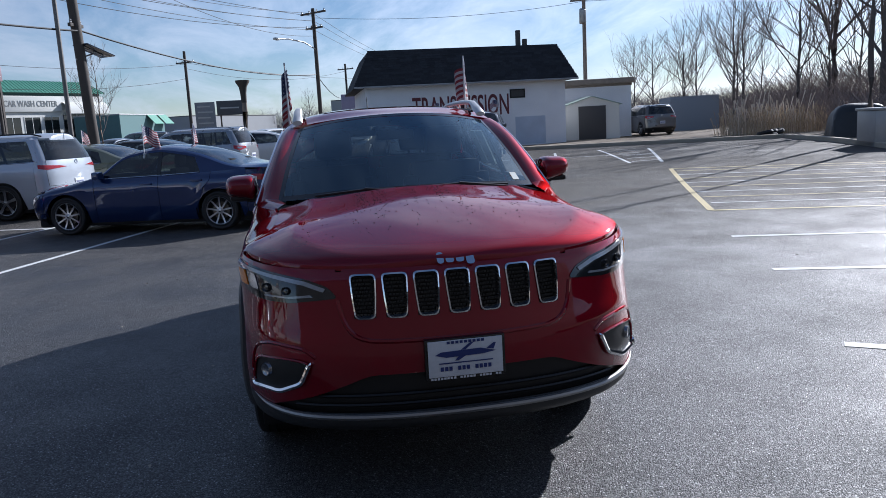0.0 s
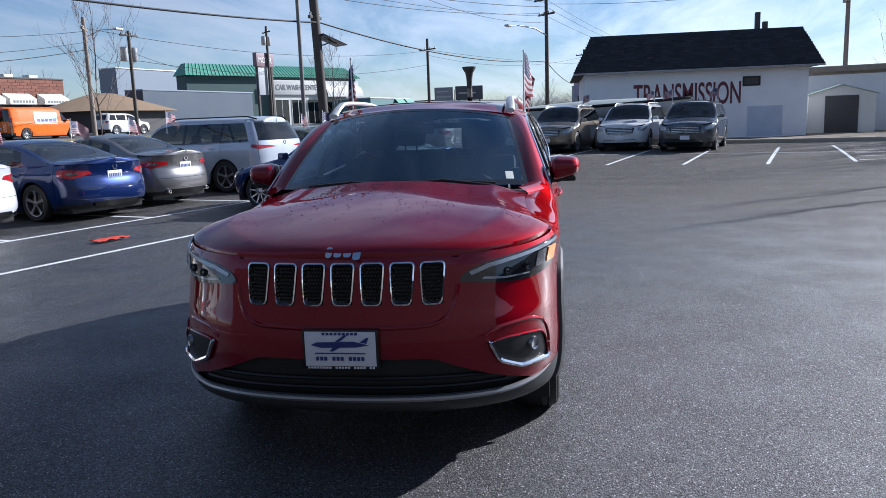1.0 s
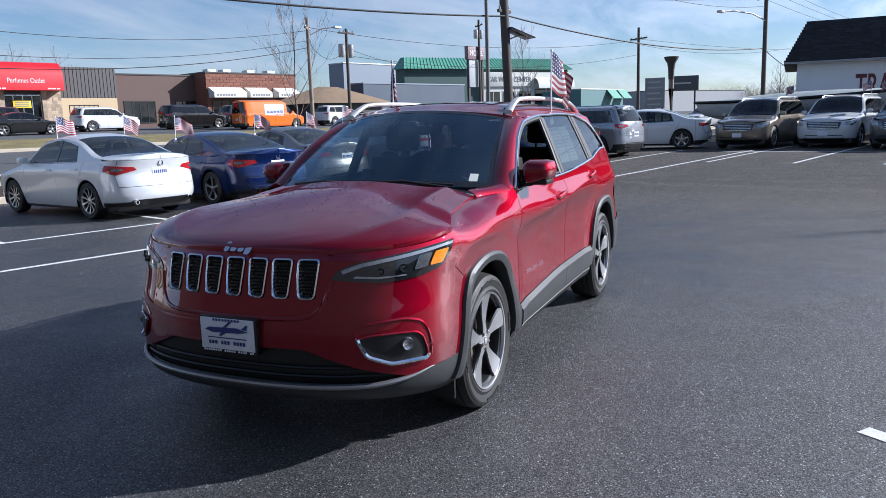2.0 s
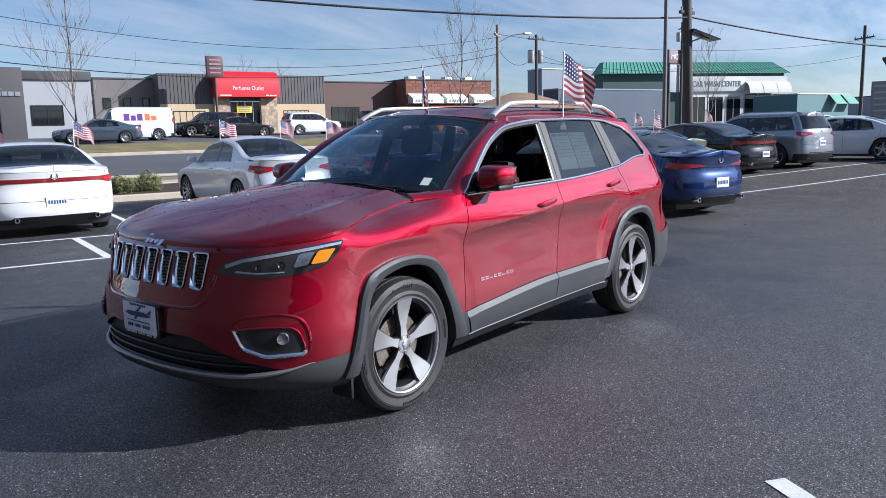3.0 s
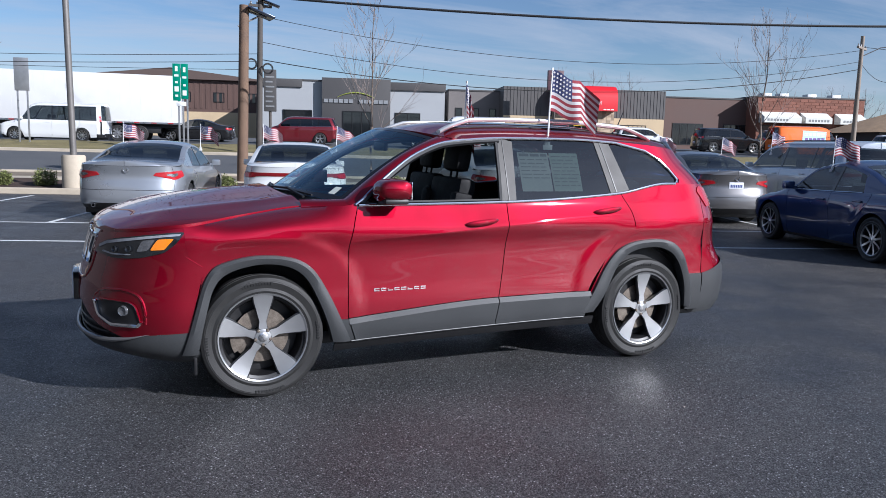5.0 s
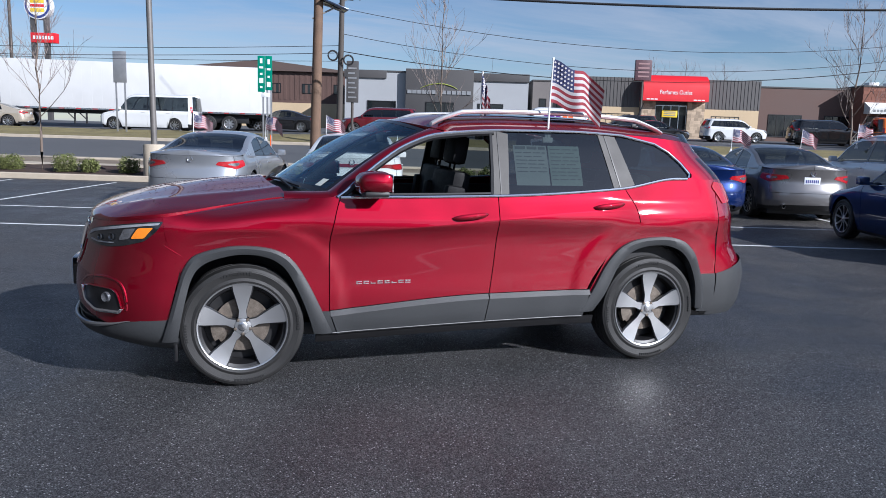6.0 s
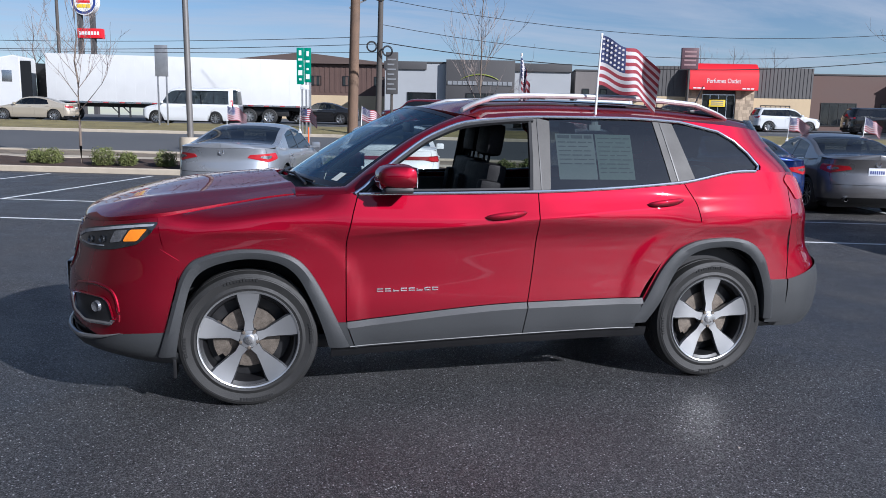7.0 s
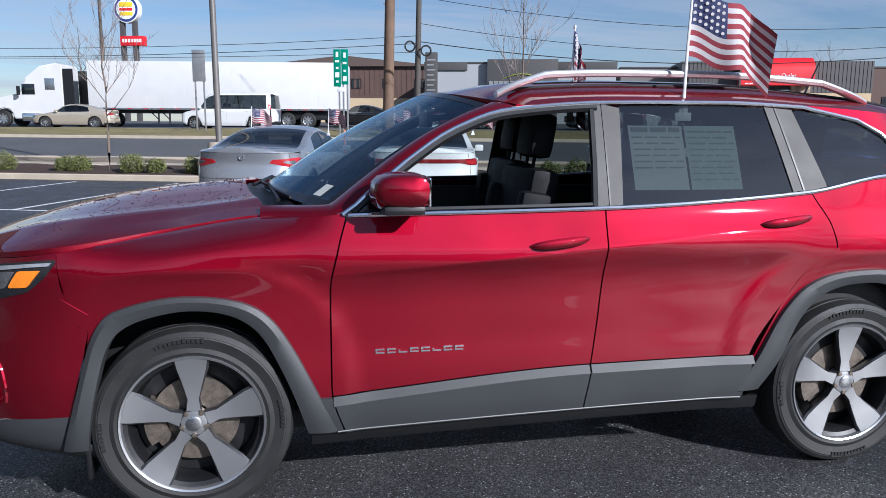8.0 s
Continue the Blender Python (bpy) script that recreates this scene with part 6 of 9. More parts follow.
    if kind != "sedan":
        bm = bmesh.new()
        grid(bm, lambda a, z: TA(a, z) + Vector((0.002, 0, 0)), span(-0.62, 0.62, 16), span(zhi_t, F.H - 0.12, 6))
        part("rear_screen", bm, BG_GLASS, car, "dark rear window")
        for k in (-1, 1):
            bm = bmesh.new()
            grid(bm, lambda a, z: TA(k * a, z), span(0.61, 0.95, 6), span(zhi_t, F.H - 0.14, 6))
            part("tail_pillar", bm, paint_mat, car)
        bm = bmesh.new()
        grid(bm, lambda x, s: T(x, s), span(F.rr, F.xr(F.H - 0.1) + 0.05, 5), span(-1, 1, 14), 0.03, lambda c: Vector((0, 0, -1)))
        part("roof_spoiler", bm, paint_mat, car)
    # boot shut lines
    bm = bmesh.new()
    tube(bm, [TA(a, zlo + 0.27) for a in span(-0.62, 0.62, 16)], 0.004, 4)
    for k in (-1, 1):
        tube(bm, [TA(k * 0.62, z) for z in span(zlo + 0.27, zhi_t, 6)], 0.004, 4)
    part("boot_shut_line", bm, BLACK_TRIM, tailp)
    z1 = (0.80 if kind == "sedan" else 0.98) * F.H / (1.45 if kind == "sedan" else 1.72)
    if lights == "bar":
        bm = bmesh.new()
        patch(bm, rounded([(-0.82, z1 + 0.0), (-0.6, z1 + 0.0), (-0.42, z1 + 0.035), (0.42, z1 + 0.035), (0.6, z1 + 0.0), (0.82, z1 + 0.0), (0.85, z1 + 0.11), (0.5, z1 + 0.10), (-0.5, z1 + 0.10), (-0.85, z1 + 0.11)], 0.03), TA, ts, 0.008, 0.02, 0.06)
        tl = part("tail_light", bm, DARK_LENS, car, "full-width red tail light")
        bm = bmesh.new()
        patch(bm, rounded([(-0.40, z1 + 0.05), (0.40, z1 + 0.05), (0.40, z1 + 0.085), (-0.40, z1 + 0.085)], 0.03), TA, ts, 0.012, 0.01, 0.06)
        part("light_panel", bm, DARK_LENS, tl)
        for k in (-1, 1):
            bm = bmesh.new()
            patch(bm, rounded([(k * 0.55, z1 + 0.02), (k * 0.79, z1 + 0.02), (k * 0.80, z1 + 0.09), (k * 0.50, z1 + 0.08)], 0.02), TA, ts, 0.012, 0.01, 0.06)
            part("light_core", bm, RED_LENS, tl)
    else:
        for k in (-1, 1):
            bm = bmesh.new()
            if lights == "tall":
                pl_ = [(0.62, z1 - 0.10), (0.82, z1 - 0.10), (0.84, z1 + 0.20), (0.66, z1 + 0.20)]
            elif lights == "thin":
                pl_ = [(0.14, z1 + 0.045), (0.60, z1 + 0.0), (0.84, z1 + 0.03), (0.86, z1 + 0.11), (0.3, z1 + 0.075)]
            else:
                pl_ = [(0.25, z1 + 0.03), (0.60, z1 - 0.05), (0.86, z1 + 0.02), (0.87, z1 + 0.12), (0.30, z1 + 0.085)]
            patch(bm, rounded([(k * a, z) for a, z in pl_], 0.02), TA, ts, 0.008, 0.02, 0.05)
            tl = part("tail_light", bm, RED_LENS, car, "red tail light")
            bm = bmesh.new()
            c = [sum(q[i] for q in pl_) / len(pl_) for i in (0, 1)]
            patch(bm, rounded([(k * (c[0] + (a - c[0]) * 0.4), c[1] + (z - c[1]) * 0.4) for a, z in pl_], 0.02), TA, ts, 0.011, 0.01, 0.05)
            part("light_core", bm, LAMP_INNER if lights != "thin" else RED_LENS, tl)
    bm = bmesh.new()
    lathe(bm, [(0.055, 0.0), (0.048, 0.008), (0.038, 0.008), (0.032, 0.0)], 16, "x", Matrix.Translation((F.xr(z1 + 0.13) + 0.002, 0, z1 + 0.13)), close=True)
    part("boot_badge", bm, CHROME, tailp)
    if plate:
        zp = z1 - 0.02 if lights == "split" and kind == "sedan" else (0.55 if kind == "sedan" else 0.72)
        if kind == "sedan" and lights == "thin":
            zp = 0.56
        bm = bmesh.new()
        box(bm, F.xr(zp) - 0.01, F.xr(zp) + 0.012, -0.155, 0.155, zp - 0.08, zp + 0.08, 0.004)
        pp = part("plate", bm, PLATE_WHITE, car, "white plate with plain bars")
        bm = bmesh.new()
        for i in range(7):
            y = -0.115 + i * 0.038
            bm.faces.new([bm.verts.new((F.xr(zp) + 0.0135, y + a, zp + b)) for a, b in ((-0.013, -0.03), (0.013, -0.03), (0.013, 0.03), (-0.013, 0.03))])
        part("plate_print", bm, PLATE_BLUE, pp, smooth=False)
        bm = bmesh.new()
        box(bm, F.xf(0.45) - 0.02, F.xf(0.45) + 0.02, -0.155, 0.155, 0.40, 0.54, 0.004)
        part("front_plate", bm, PLATE_WHITE, car)
    if exhaust:
        for k in (-1, 1):
            bm = bmesh.new()
            c = Vector((F.x1 - 0.10, k * F.W * 0.30, 0.30))
            lathe(bm, [(0.036, -0.10), (0.036, 0.08), (0.028, 0.08), (0.028, -0.10)], 14, "x", Matrix.Translation(c), close=True)
            part("exhaust_tip", bm, CHROME, car)
    if rails:
        for k in (-1, 1):
            bm = bmesh.new()
            xs_ = span(F.rf + 0.1, F.rr - 0.1, 14)
            tube(bm, [T(x, k * 0.84) + Vector((0, 0, 0.05 * min(1, 4 * math.sin(math.pi * (i / 14)) + 0.05))) for i, x in enumerate(xs_)], 0.018, 6)
            part("roof_rail", bm, SATIN if rails == "silver" else BLACK_TRIM, car)
    # cabin
    bm = bmesh.new()
    box(bm, F.cowl + 0.1, F.x1 - 0.6, -F.W / 2 + 0.12, F.W / 2 - 0.12, 0.22, 0.36, 0.02)
    box(bm, F.cowl + 0.05, F.cowl + 0.45, -F.W / 2 + 0.14, F.W / 2 - 0.14, 0.55, F.belt(0) - 0.03, 0.05)
    if kind == "sedan":
        box(bm, F.rr + 0.15, F.dk + 0.02, -F.W / 2 + 0.2, F.W / 2 - 0.2, 0.4, F.belt(F.dk) - 0.01, 0.02)
    part("cabin", bm, CABIN, car)
    for y in (-0.36, 0.36):
        bm = bmesh.new()
        seat_mesh(bm, F.cowl + 1.1, y, F.H * 0.27)
        part("front_seat", bm, LEATHER, car)
    for y in (-0.34, 0.34):
        bm = bmesh.new()
        seat_mesh(bm, F.cowl + 1.9, y, F.H * 0.20, 0.6, 0.3)
        part("rear_seat", bm, LEATHER, car)
    bm = bmesh.new()
    box(bm, F.x0 + 0.3, F.x1 - 0.3, -F.W / 2 + 0.14, F.W / 2 - 0.14, 0.14, 0.30, 0.03)
    part("underbody", bm, BLACK_TRIM, car)
    bm = bmesh.new()
    for k in (-1, 1):
        box(bm, F.cowl + 0.1, F.rr, k * (F.W / 2 - 0.10) - 0.02, k * (F.W / 2 - 0.10) + 0.02, 0.3, F.belt(0) - 0.04)
    part("door_lining", bm, CABIN, car)
    return car


def flag_mesh(seed, w=0.43, h=0.28, limp=0.0):
    """A small striped flag with a starred blue corner, blown to +x, its staff along z at x = 0."""
    rnd = random.Random(seed)
    a, b = rnd.uniform(0, 6), rnd.uniform(0.7, 1.3)
    bm = bmesh.new()
    nx, nz = 22, 13

    def fp(i, j):
        u = i / nx
        v = j / nz
        wav = 0.05 * b * math.sin(u * 7 + a + v * 1.2) * u ** 0.7 + 0.02 * math.sin(u * 15 + a * 2) * u
        sag = -0.14 * u * u * b + 0.02 * math.sin(u * 9 + a)
        p = Vector((w * u * 0.94, wav, h * (v - 0.5) * (1 - 0.08 * u) + sag))
        if limp:
            # hangs in folds down the staff
            q = Vector((0.075 * u ** 0.6 + 0.012 * math.sin(u * 11 + a), 0.035 * math.sin(u * 13 + a) * (0.4 + 0.6 * (1 - v)), h * (v - 0.5) - 0.30 * u * (1 - 0.35 * v)))
            p = p.lerp(q, limp)
        return p
    vs = [[bm.verts.new(fp(i, j)) for j in range(nz + 1)] for i in range(nx + 1)]
    for i in range(nx):
        for j in range(nz):
            f = bm.faces.new((vs[i][j], vs[i + 1][j], vs[i + 1][j + 1], vs[i][j + 1]))
            f.material_index = 2 if (i < 9 and j >= 6) else (0 if j % 2 == 0 else 1)
    for r in range(5):
        for c in range(6):
            i = (c + 0.75 + 0.0) * 9 / 6.5
            j = 6 + (r + 0.7) * 7 / 5.4
            p = fp(i, j)
            for sgn in (-1, 1):
                q = [bm.verts.new(p + Vector((0.008 * math.cos(t), sgn * 0.002, 0.008 * math.sin(t)))) for t in (0.3, 1.57, 2.8, 3.9, 5.5)]
                f = bm.faces.new(q)
                f.material_index = 1
    return bm


def car_flag(m, seed, size=1.0, limp=0.0, w=0.43):
    """A clip-on car flag; m: its foot, the cloth blows towards +x of m."""
    fl = thing("car_flag", m @ Matrix.Scale(size, 4), "small striped flag on a white plastic window clip staff", "flag", "car flags")
    bm = bmesh.new()
    tube(bm, [(0, 0, -0.02), (0.005, 0, 0.25), (0.015, 0, 0.49)], [0.008, 0.006, 0.005], 8)
    box(bm, 0.009, 0.021, -0.006, 0.006, 0.485, 0.505, 0.002)
    staff = part("staff", bm, WHITE_PLASTIC, fl)
    bm = bmesh.new()
    box(bm, -0.035, 0.035, -0.008, 0.012, -0.05, -0.015, 0.004)
    box(bm, -0.02, 0.02, -0.006, 0.010, -0.02, 0.03, 0.004)
    part("clip", bm, WHITE_PLASTIC, fl)
    part("cloth", flag_mesh(seed, w, limp=limp), (FLAG_RED, FLAG_WHITE, FLAG_BLUE), fl, m=pose(0.012, 0, 0.335))
    return fl

# ---- the parked rows ----
SILVER = paint("car_paint_silver", (0.36, 0.38, 0.41), rough=0.3, metal=0.6)
WHITE = paint("car_paint_white", (0.66, 0.67, 0.67), rough=0.35)
PEARL = paint("car_paint_pearl", (0.66, 0.68, 0.70), rough=0.32, metal=0.3)
STEEL_SILVER = paint("car_paint_frost", (0.50, 0.54, 0.60), rough=0.32, metal=0.25)
TAUPE = paint("car_paint_taupe", (0.17, 0.165, 0.165), rough=0.3, metal=0.6)
BLUE = paint("car_paint_blue", (0.007, 0.020, 0.095), rough=0.3, metal=0.4)
NAVY = paint("car_paint_navy", (0.008, 0.025, 0.10), rough=0.3, metal=0.4)
SLATE = paint("car_paint_slate", (0.075, 0.095, 0.125), rough=0.3, metal=0.5)
GREY = paint("car_paint_grey", (0.10, 0.105, 0.115), rough=0.3, metal=0.6)
BLACK = paint("car_paint_black", (0.010, 0.010, 0.011), rough=0.3)
OLIVE = paint("car_paint_olive", (0.16, 0.17, 0.12), rough=0.32, metal=0.4)
BRONZE = paint("car_paint_bronze", (0.22, 0.19, 0.15), rough=0.3, metal=0.6)
CHAMPAGNE = paint("car_paint_champagne", (0.48, 0.42, 0.33), rough=0.32, metal=0.5)
MAROON = paint("car_paint_maroon", (0.13, 0.012, 0.018), rough=0.32, metal=0.3)
ORANGE = paint("van_wrap_orange", (0.80, 0.16, 0.015), rough=0.4)

cars = "cars parked in the lot"
f_mid = auto_form("sedan", 4.88, 1.84, 1.445, 2.825, 0.96, 0.335)
f_big = auto_form("sedan", 5.0, 1.905, 1.48, 3.05, 0.95, 0.35)
f_small = auto_form("sedan", 4.63, 1.76, 1.49, 2.70, 0.92, 0.325)
f_low = auto_form("sedan", 4.62, 1.80, 1.43, 2.70, 0.90, 0.325)
f_suv = auto_form("suv", 5.15, 1.96, 1.80, 3.09, 0.92, 0.38)
f_suv2 = auto_form("suv", 4.75, 1.92, 1.74, 2.86, 0.93, 0.37)
f_suv3 = auto_form("suv", 4.62, 1.86, 1.68, 2.70, 0.95, 0.36)
f_van = auto_form("van", 5.6, 2.0, 2.12, 3.50, 0.95, 0.36)

auto("sedan", f_mid, at(-4.54, 10.72, -90), SILVER, "silver four-door sedan parked tail out", "ten", "split", group=cars, plate=False)
auto("sedan", f_big, at(-1.82, 10.95, -85), WHITE, "white sedan with a full-width tail light", "five", "bar", group=cars)
auto("sedan", f_small, at(2.40, 11.25, -84), PEARL, "pearl white compact sedan with a flag", "ten", "split", group=cars)
auto("sedan", f_mid, at(5.02, 11.2, -90), BLUE, "blue sedan parked tail out in the row", "five", "split", group=cars)
auto("sedan", f_small, at(7.25, 11.55, -90), TAUPE, "taupe grey compact sedan with silver bumper glare", "ten", "split", group=cars)
auto("sedan", f_low, at(7.55, 5.55, -90), NAVY, "navy blue sedan standing across the aisle", "multi", "thin", group=cars)
auto("suv", f_suv, at(10.35, 11.6, -90), STEEL_SILVER, "frosty white three-row SUV with dark glass", "five", "thin", group=cars, rails="black")
auto("sedan", f_big, at(13.2, 10.9, -90), OLIVE, "olive grey sedan parked tail out", "five", "bar", group=cars)
auto("sedan", f_big, at(16.1, 10.8, -90), BLACK, "black coupe-like sedan with chrome tips", "five", "bar", group=cars)
auto("suv", f_suv3, at(19.0, 10.7, -90), SILVER, "silver compact SUV parked tail out", "five", "split", group=cars, rails="silver", clad=True)
auto("sedan", f_big, at(22.9, 10.2, -70), WHITE, "white sedan with a black roof line", "five", "bar", group=cars)
auto("suv", f_suv2, at(24.6, 6.35, 0), BRONZE, "bronze grey SUV facing the aisle", "ten", "split", group=cars, rails="silver")
auto("suv", f_suv2, at(25.4, 3.85, 0), WHITE, "white SUV facing the aisle", "five", "split", group=cars, rails="silver", clad=True)
auto("suv", f_suv2, at(24.6, 1.45, 0), GREY, "dark grey SUV facing the aisle", "ten", "split", group=cars)
auto("suv", f_suv2, LOT @ pose(42.4, -7.1, 0.28, 0, 0, 196), TAUPE, "taupe grey SUV parked beside the sheds", "five", "split", category="car", rails="silver")

auto("sedan", f_mid, at(36.5, 23.6, -20), SILVER, "silver sedan on the road beyond the lot", "ten", "split", group="cars on the road beyond")
auto("suv", f_suv3, at(43.0, 25.6, -20), BLACK, "black SUV on the road beyond the lot", "five", "split", group="cars on the road beyond")
auto("sedan", f_small, at(49.0, 26.8, -20), PEARL, "white sedan on the road beyond the lot", "ten", "split", group="cars on the road beyond")
auto("suv", f_suv2, at(58.0, 22.5, -20), WHITE, "white SUV on the road beyond the lot", "ten", "split", group="cars on the road beyond")

# over the road
road_cars = "vehicles over the road"
auto("sedan", f_mid, at(-27.2, 40.2, 12), CHAMPAGNE, "champagne sedan on the far side", "ten", "split", group=road_cars)
auto("sedan", f_mid, at(4.7, 44.5, 0), SLATE, "dark blue-grey sedan beside the grass", "ten", "split", group=road_cars)
auto("suv", f_suv, at(-4.35, 45.5, 0), MAROON, "maroon SUV before the grey showroom", "five", "split", group=road_cars)
auto("suv", f_suv3, at(20.8, 50.5, 180), WHITE, "white crossover before the red shop", "ten", "split", group=road_cars)
auto("suv", f_suv, at(27.0, 49.5, 180), BLACK, "black SUV before the brick building", "five", "split", group=road_cars)
auto("suv", f_suv2, at(13.2, 51.5, 0), BLACK, "black SUV before the red shop", "five", "split", group=road_cars)
auto("sedan", f_mid, at(14.5, 48.5, 180), BLACK, "black sedan before the red shop", "five", "split", group=road_cars)
auto("suv", f_suv2, at(32.5, 50.5, 180), GREY, "dark pickup-like SUV before the brick building", "five", "split", group=road_cars)
auto("suv", f_suv3, at(39.5, 47.0, 180), WHITE, "white SUV on the far side", "ten", "split", group=road_cars)
auto("sedan", f_mid, at(-11.0, 46.5, 0), BLACK, "black sedan behind the grass strip", "five", "split", group=road_cars)
auto("passenger_van", f_van, at(-17.2, 39.6, 0), WHITE, "white passenger van on the far side", "ten", "tall", "van", group=road_cars)


def delivery_van(m, mat, label, shapes):
    v = auto("delivery_van", f_van, m, mat, label, "ten", "tall", "van", group=road_cars, windows=False)
    for sd in (-1, 1):
        fn = f_van.left if sd < 0 else f_van.right
        out = 1 if normal_of(fn, 0.1, 1.3).y * sd > 0 else -1
        bm = bmesh.new()
        patch(bm, [(f_van.rf - 0.1, f_van.belt(0)), (f_van.x1 - 0.2, f_van.belt(0)), (f_van.x1 - 0.27, f_van.H - 0.165), (f_van.rf + 0.3, f_van.H - 0.175), (f_van.rf - 0.1, f_van.H - 0.285)], fn, out, 0, 0.01, 0.3)
        part("body_side", bm, mat, v)
        bm = bmesh.new()
        x0 = f_van.cowl + 0.2
        patch(bm, [(x0, f_van.belt(0) + 0.01), (f_van.rf - 0.12, f_van.belt(0) + 0.01), (f_van.rf - 0.12, f_van.H - 0.31), (x0 + 0.40, f_van.edge(x0 + 0.4) - 0.04)], fn, out, -0.003, 0.005, 0.2)
        part("cab_window", bm, GLASS_TINT, v)
        for poly, mt, nm in shapes:
            bm = bmesh.new()
            for pl_ in poly:
                patch(bm, [((x if sd < 0 else -x + 0.9), z) for x, z in pl_], fn, out, 0.006, 0.008, 0.3)
            part(nm, bm, mt, v)
    return v


VIOLET = surf("van_print_violet", (0.09, 0.02, 0.22), 0.5)
VAN_ORANGE = surf("van_print_orange", (0.80, 0.13, 0.02), 0.5)
SKY_PRINT = surf("van_print_pale_blue", (0.35, 0.62, 0.75), 0.5)


def bar(x0, x1, z0, z1):
    return [(x0, z0), (x1, z0), (x1, z1), (x0, z1)]


fed = [([bar(-0.35, -0.02, 1.24, 1.66), bar(0.06, 0.36, 1.24, 1.56), bar(0.44, 0.76, 1.24, 1.66)], VIOLET, "side_print"),
       ([bar(0.90, 1.20, 1.24, 1.66), bar(1.28, 1.60, 1.24, 1.54)], VAN_ORANGE, "side_print")]
delivery_van(at(6.9, 47.3, 0), WHITE, "white delivery van with violet and orange shapes", fed)
keys = [([[(-0.1, 1.0), (1.6, 0.95), (1.7, 1.75), (0.0, 1.8)]], SKY_PRINT, "side_print"), ([bar(0.1 + i * 0.3, 0.34 + i * 0.3, 1.45, 1.65) for i in range(5)], WHITE_PLASTIC, "side_print"), ([bar(0.1 + i * 0.3, 0.34 + i * 0.3, 1.12, 1.32) for i in range(5)], VIOLET, "side_print")]
delivery_van(at(30.7, 45.0, 180), ORANGE, "orange van with a pale blue patch", keys)


def articulated_truck(m):
    tr = thing("truck", m, "white tractor unit with a long white box trailer", "truck", road_cars)
    WHITE_BOX = surf("trailer_skin", (0.58, 0.58, 0.57), 0.45, var=0.07, scale=1.2, fine=20)
    bm = bmesh.new()
    box(bm, 0, 16.1, -1.3, 1.3, 1.12, 4.10, 0.03)
    tb = part("trailer_box", bm, WHITE_BOX, tr)
    for i in range(1, 27):
        bm = bmesh.new()
        box(bm, i * 0.6 - 0.006, i * 0.6 + 0.006, -1.303, -1.299, 1.2, 4.02)
        part("side_rib", bm, WHITE_BOX, tb)
    bm = bmesh.new()
    box(bm, 0, 16.1, -1.315, -1.298, 1.12, 1.22)
    part("side_rail", bm, SATIN, tb)
    bm = bmesh.new()
    for i in range(16):
        box(bm, 0.4 + i, 0.7 + i, -1.325, -1.314, 1.14, 1.19)
    part("reflective_tape", bm, RED_LENS, tb)
    for i in range(2):
        bm = bmesh.new()
        box(bm, 15.95, 16.15, -1.28 + i * 1.3, -0.02 + i * 1.3, 1.2, 4.0, 0.02)
        part("rear_door", bm, WHITE_BOX, tb)
    bm = bmesh.new()
    for y in (-0.5, 0.5):
        box(bm, -0.5, 15.9, y - 0.08, y + 0.08, 0.9, 1.12)
    for x in (4.2, 4.9):
        tube(bm, [(x, -0.9, 1.1), (x, -0.9, 0.25)], 0.06, 8)
        tube(bm, [(x - 0.6, -0.9, 1.1), (x, -0.9, 0.5)], 0.04, 6)
    box(bm, 11.5, 14.9, -0.9, 0.9, 0.55, 0.95, 0.03)
    part("chassis", bm, BLACK_TRIM, tr)
    for x in (12.4, 13.7, -0.6, 0.8, -5.4):
        for sd in (-1, 1):
            add_wheel(tr, "truck", x, sd * 1.08, 0.50, 0.34, sd > 0, simple=True)
    # tractor: sleeper, cab, sloping bonnet
    bm = bmesh.new()
    prof = [(-1.6, 0.75), (-1.6, 3.85), (-2.0, 3.95), (-3.0, 3.75), (-3.9, 3.05), (-4.25, 2.25), (-4.5, 2.05), (-5.9, 1.75), (-6.35, 1.45), (-6.45, 0.55), (-6.0, 0.50), (-5.95, 0.8), (-5.75, 1.05), (-5.4, 1.12), (-5.05, 1.05), (-4.85, 0.8), (-4.8, 0.5), (-4.0, 0.45), (-1.8, 0.45)]
    vs = [[bm.verts.new((x, y * (1 - 0.12 * step((-x - 4.0) / 2)), z)) for x, z in prof] for y in (-1.15, 1.15)]
    n = len(prof)
    for i in range(n):
        bm.faces.new((vs[0][i], vs[0][(i + 1) % n], vs[1][(i + 1) % n], vs[1][i]))
    bm.faces.new(vs[0])
    bm.faces.new(list(reversed(vs[1])))
    bmesh.ops.recalc_face_normals(bm, faces=bm.faces)
    bmesh.ops.bevel(bm, geom=[e for e in bm.edges if len(e.link_faces) == 2 and e.calc_face_angle(0) > 0.6], offset=0.07, segments=2, affect="EDGES")
    cab = part("cab", bm, WHITE_BOX, tr)
    for sd in (-1, 1):
        bm = bmesh.new()
        box(bm, -4.15, -3.35, sd * 1.16 - 0.006, sd * 1.16 + 0.006, 2.0, 2.65, 0.003)
        part("cab_window", bm, GLASS_TINT, cab)
        bm = bmesh.new()
        box(bm, -2.7, -2.1, sd * 1.16 - 0.006, sd * 1.16 + 0.006, 2.3, 3.0, 0.003)
        part("sleeper_panel", bm, SATIN, cab)
        bm = bmesh.new()
        box(bm, -4.2, -3.0, sd * 1.10 - 0.12, sd * 1.10 + 0.08, 0.35, 0.85, 0.05)
        part("fuel_tank", bm, CHROME, tr)
        bm = bmesh.new()
        box(bm, -4.3, -4.15, sd * 1.45 - 0.1, sd * 1.45 + 0.1, 1.95, 2.5, 0.03)
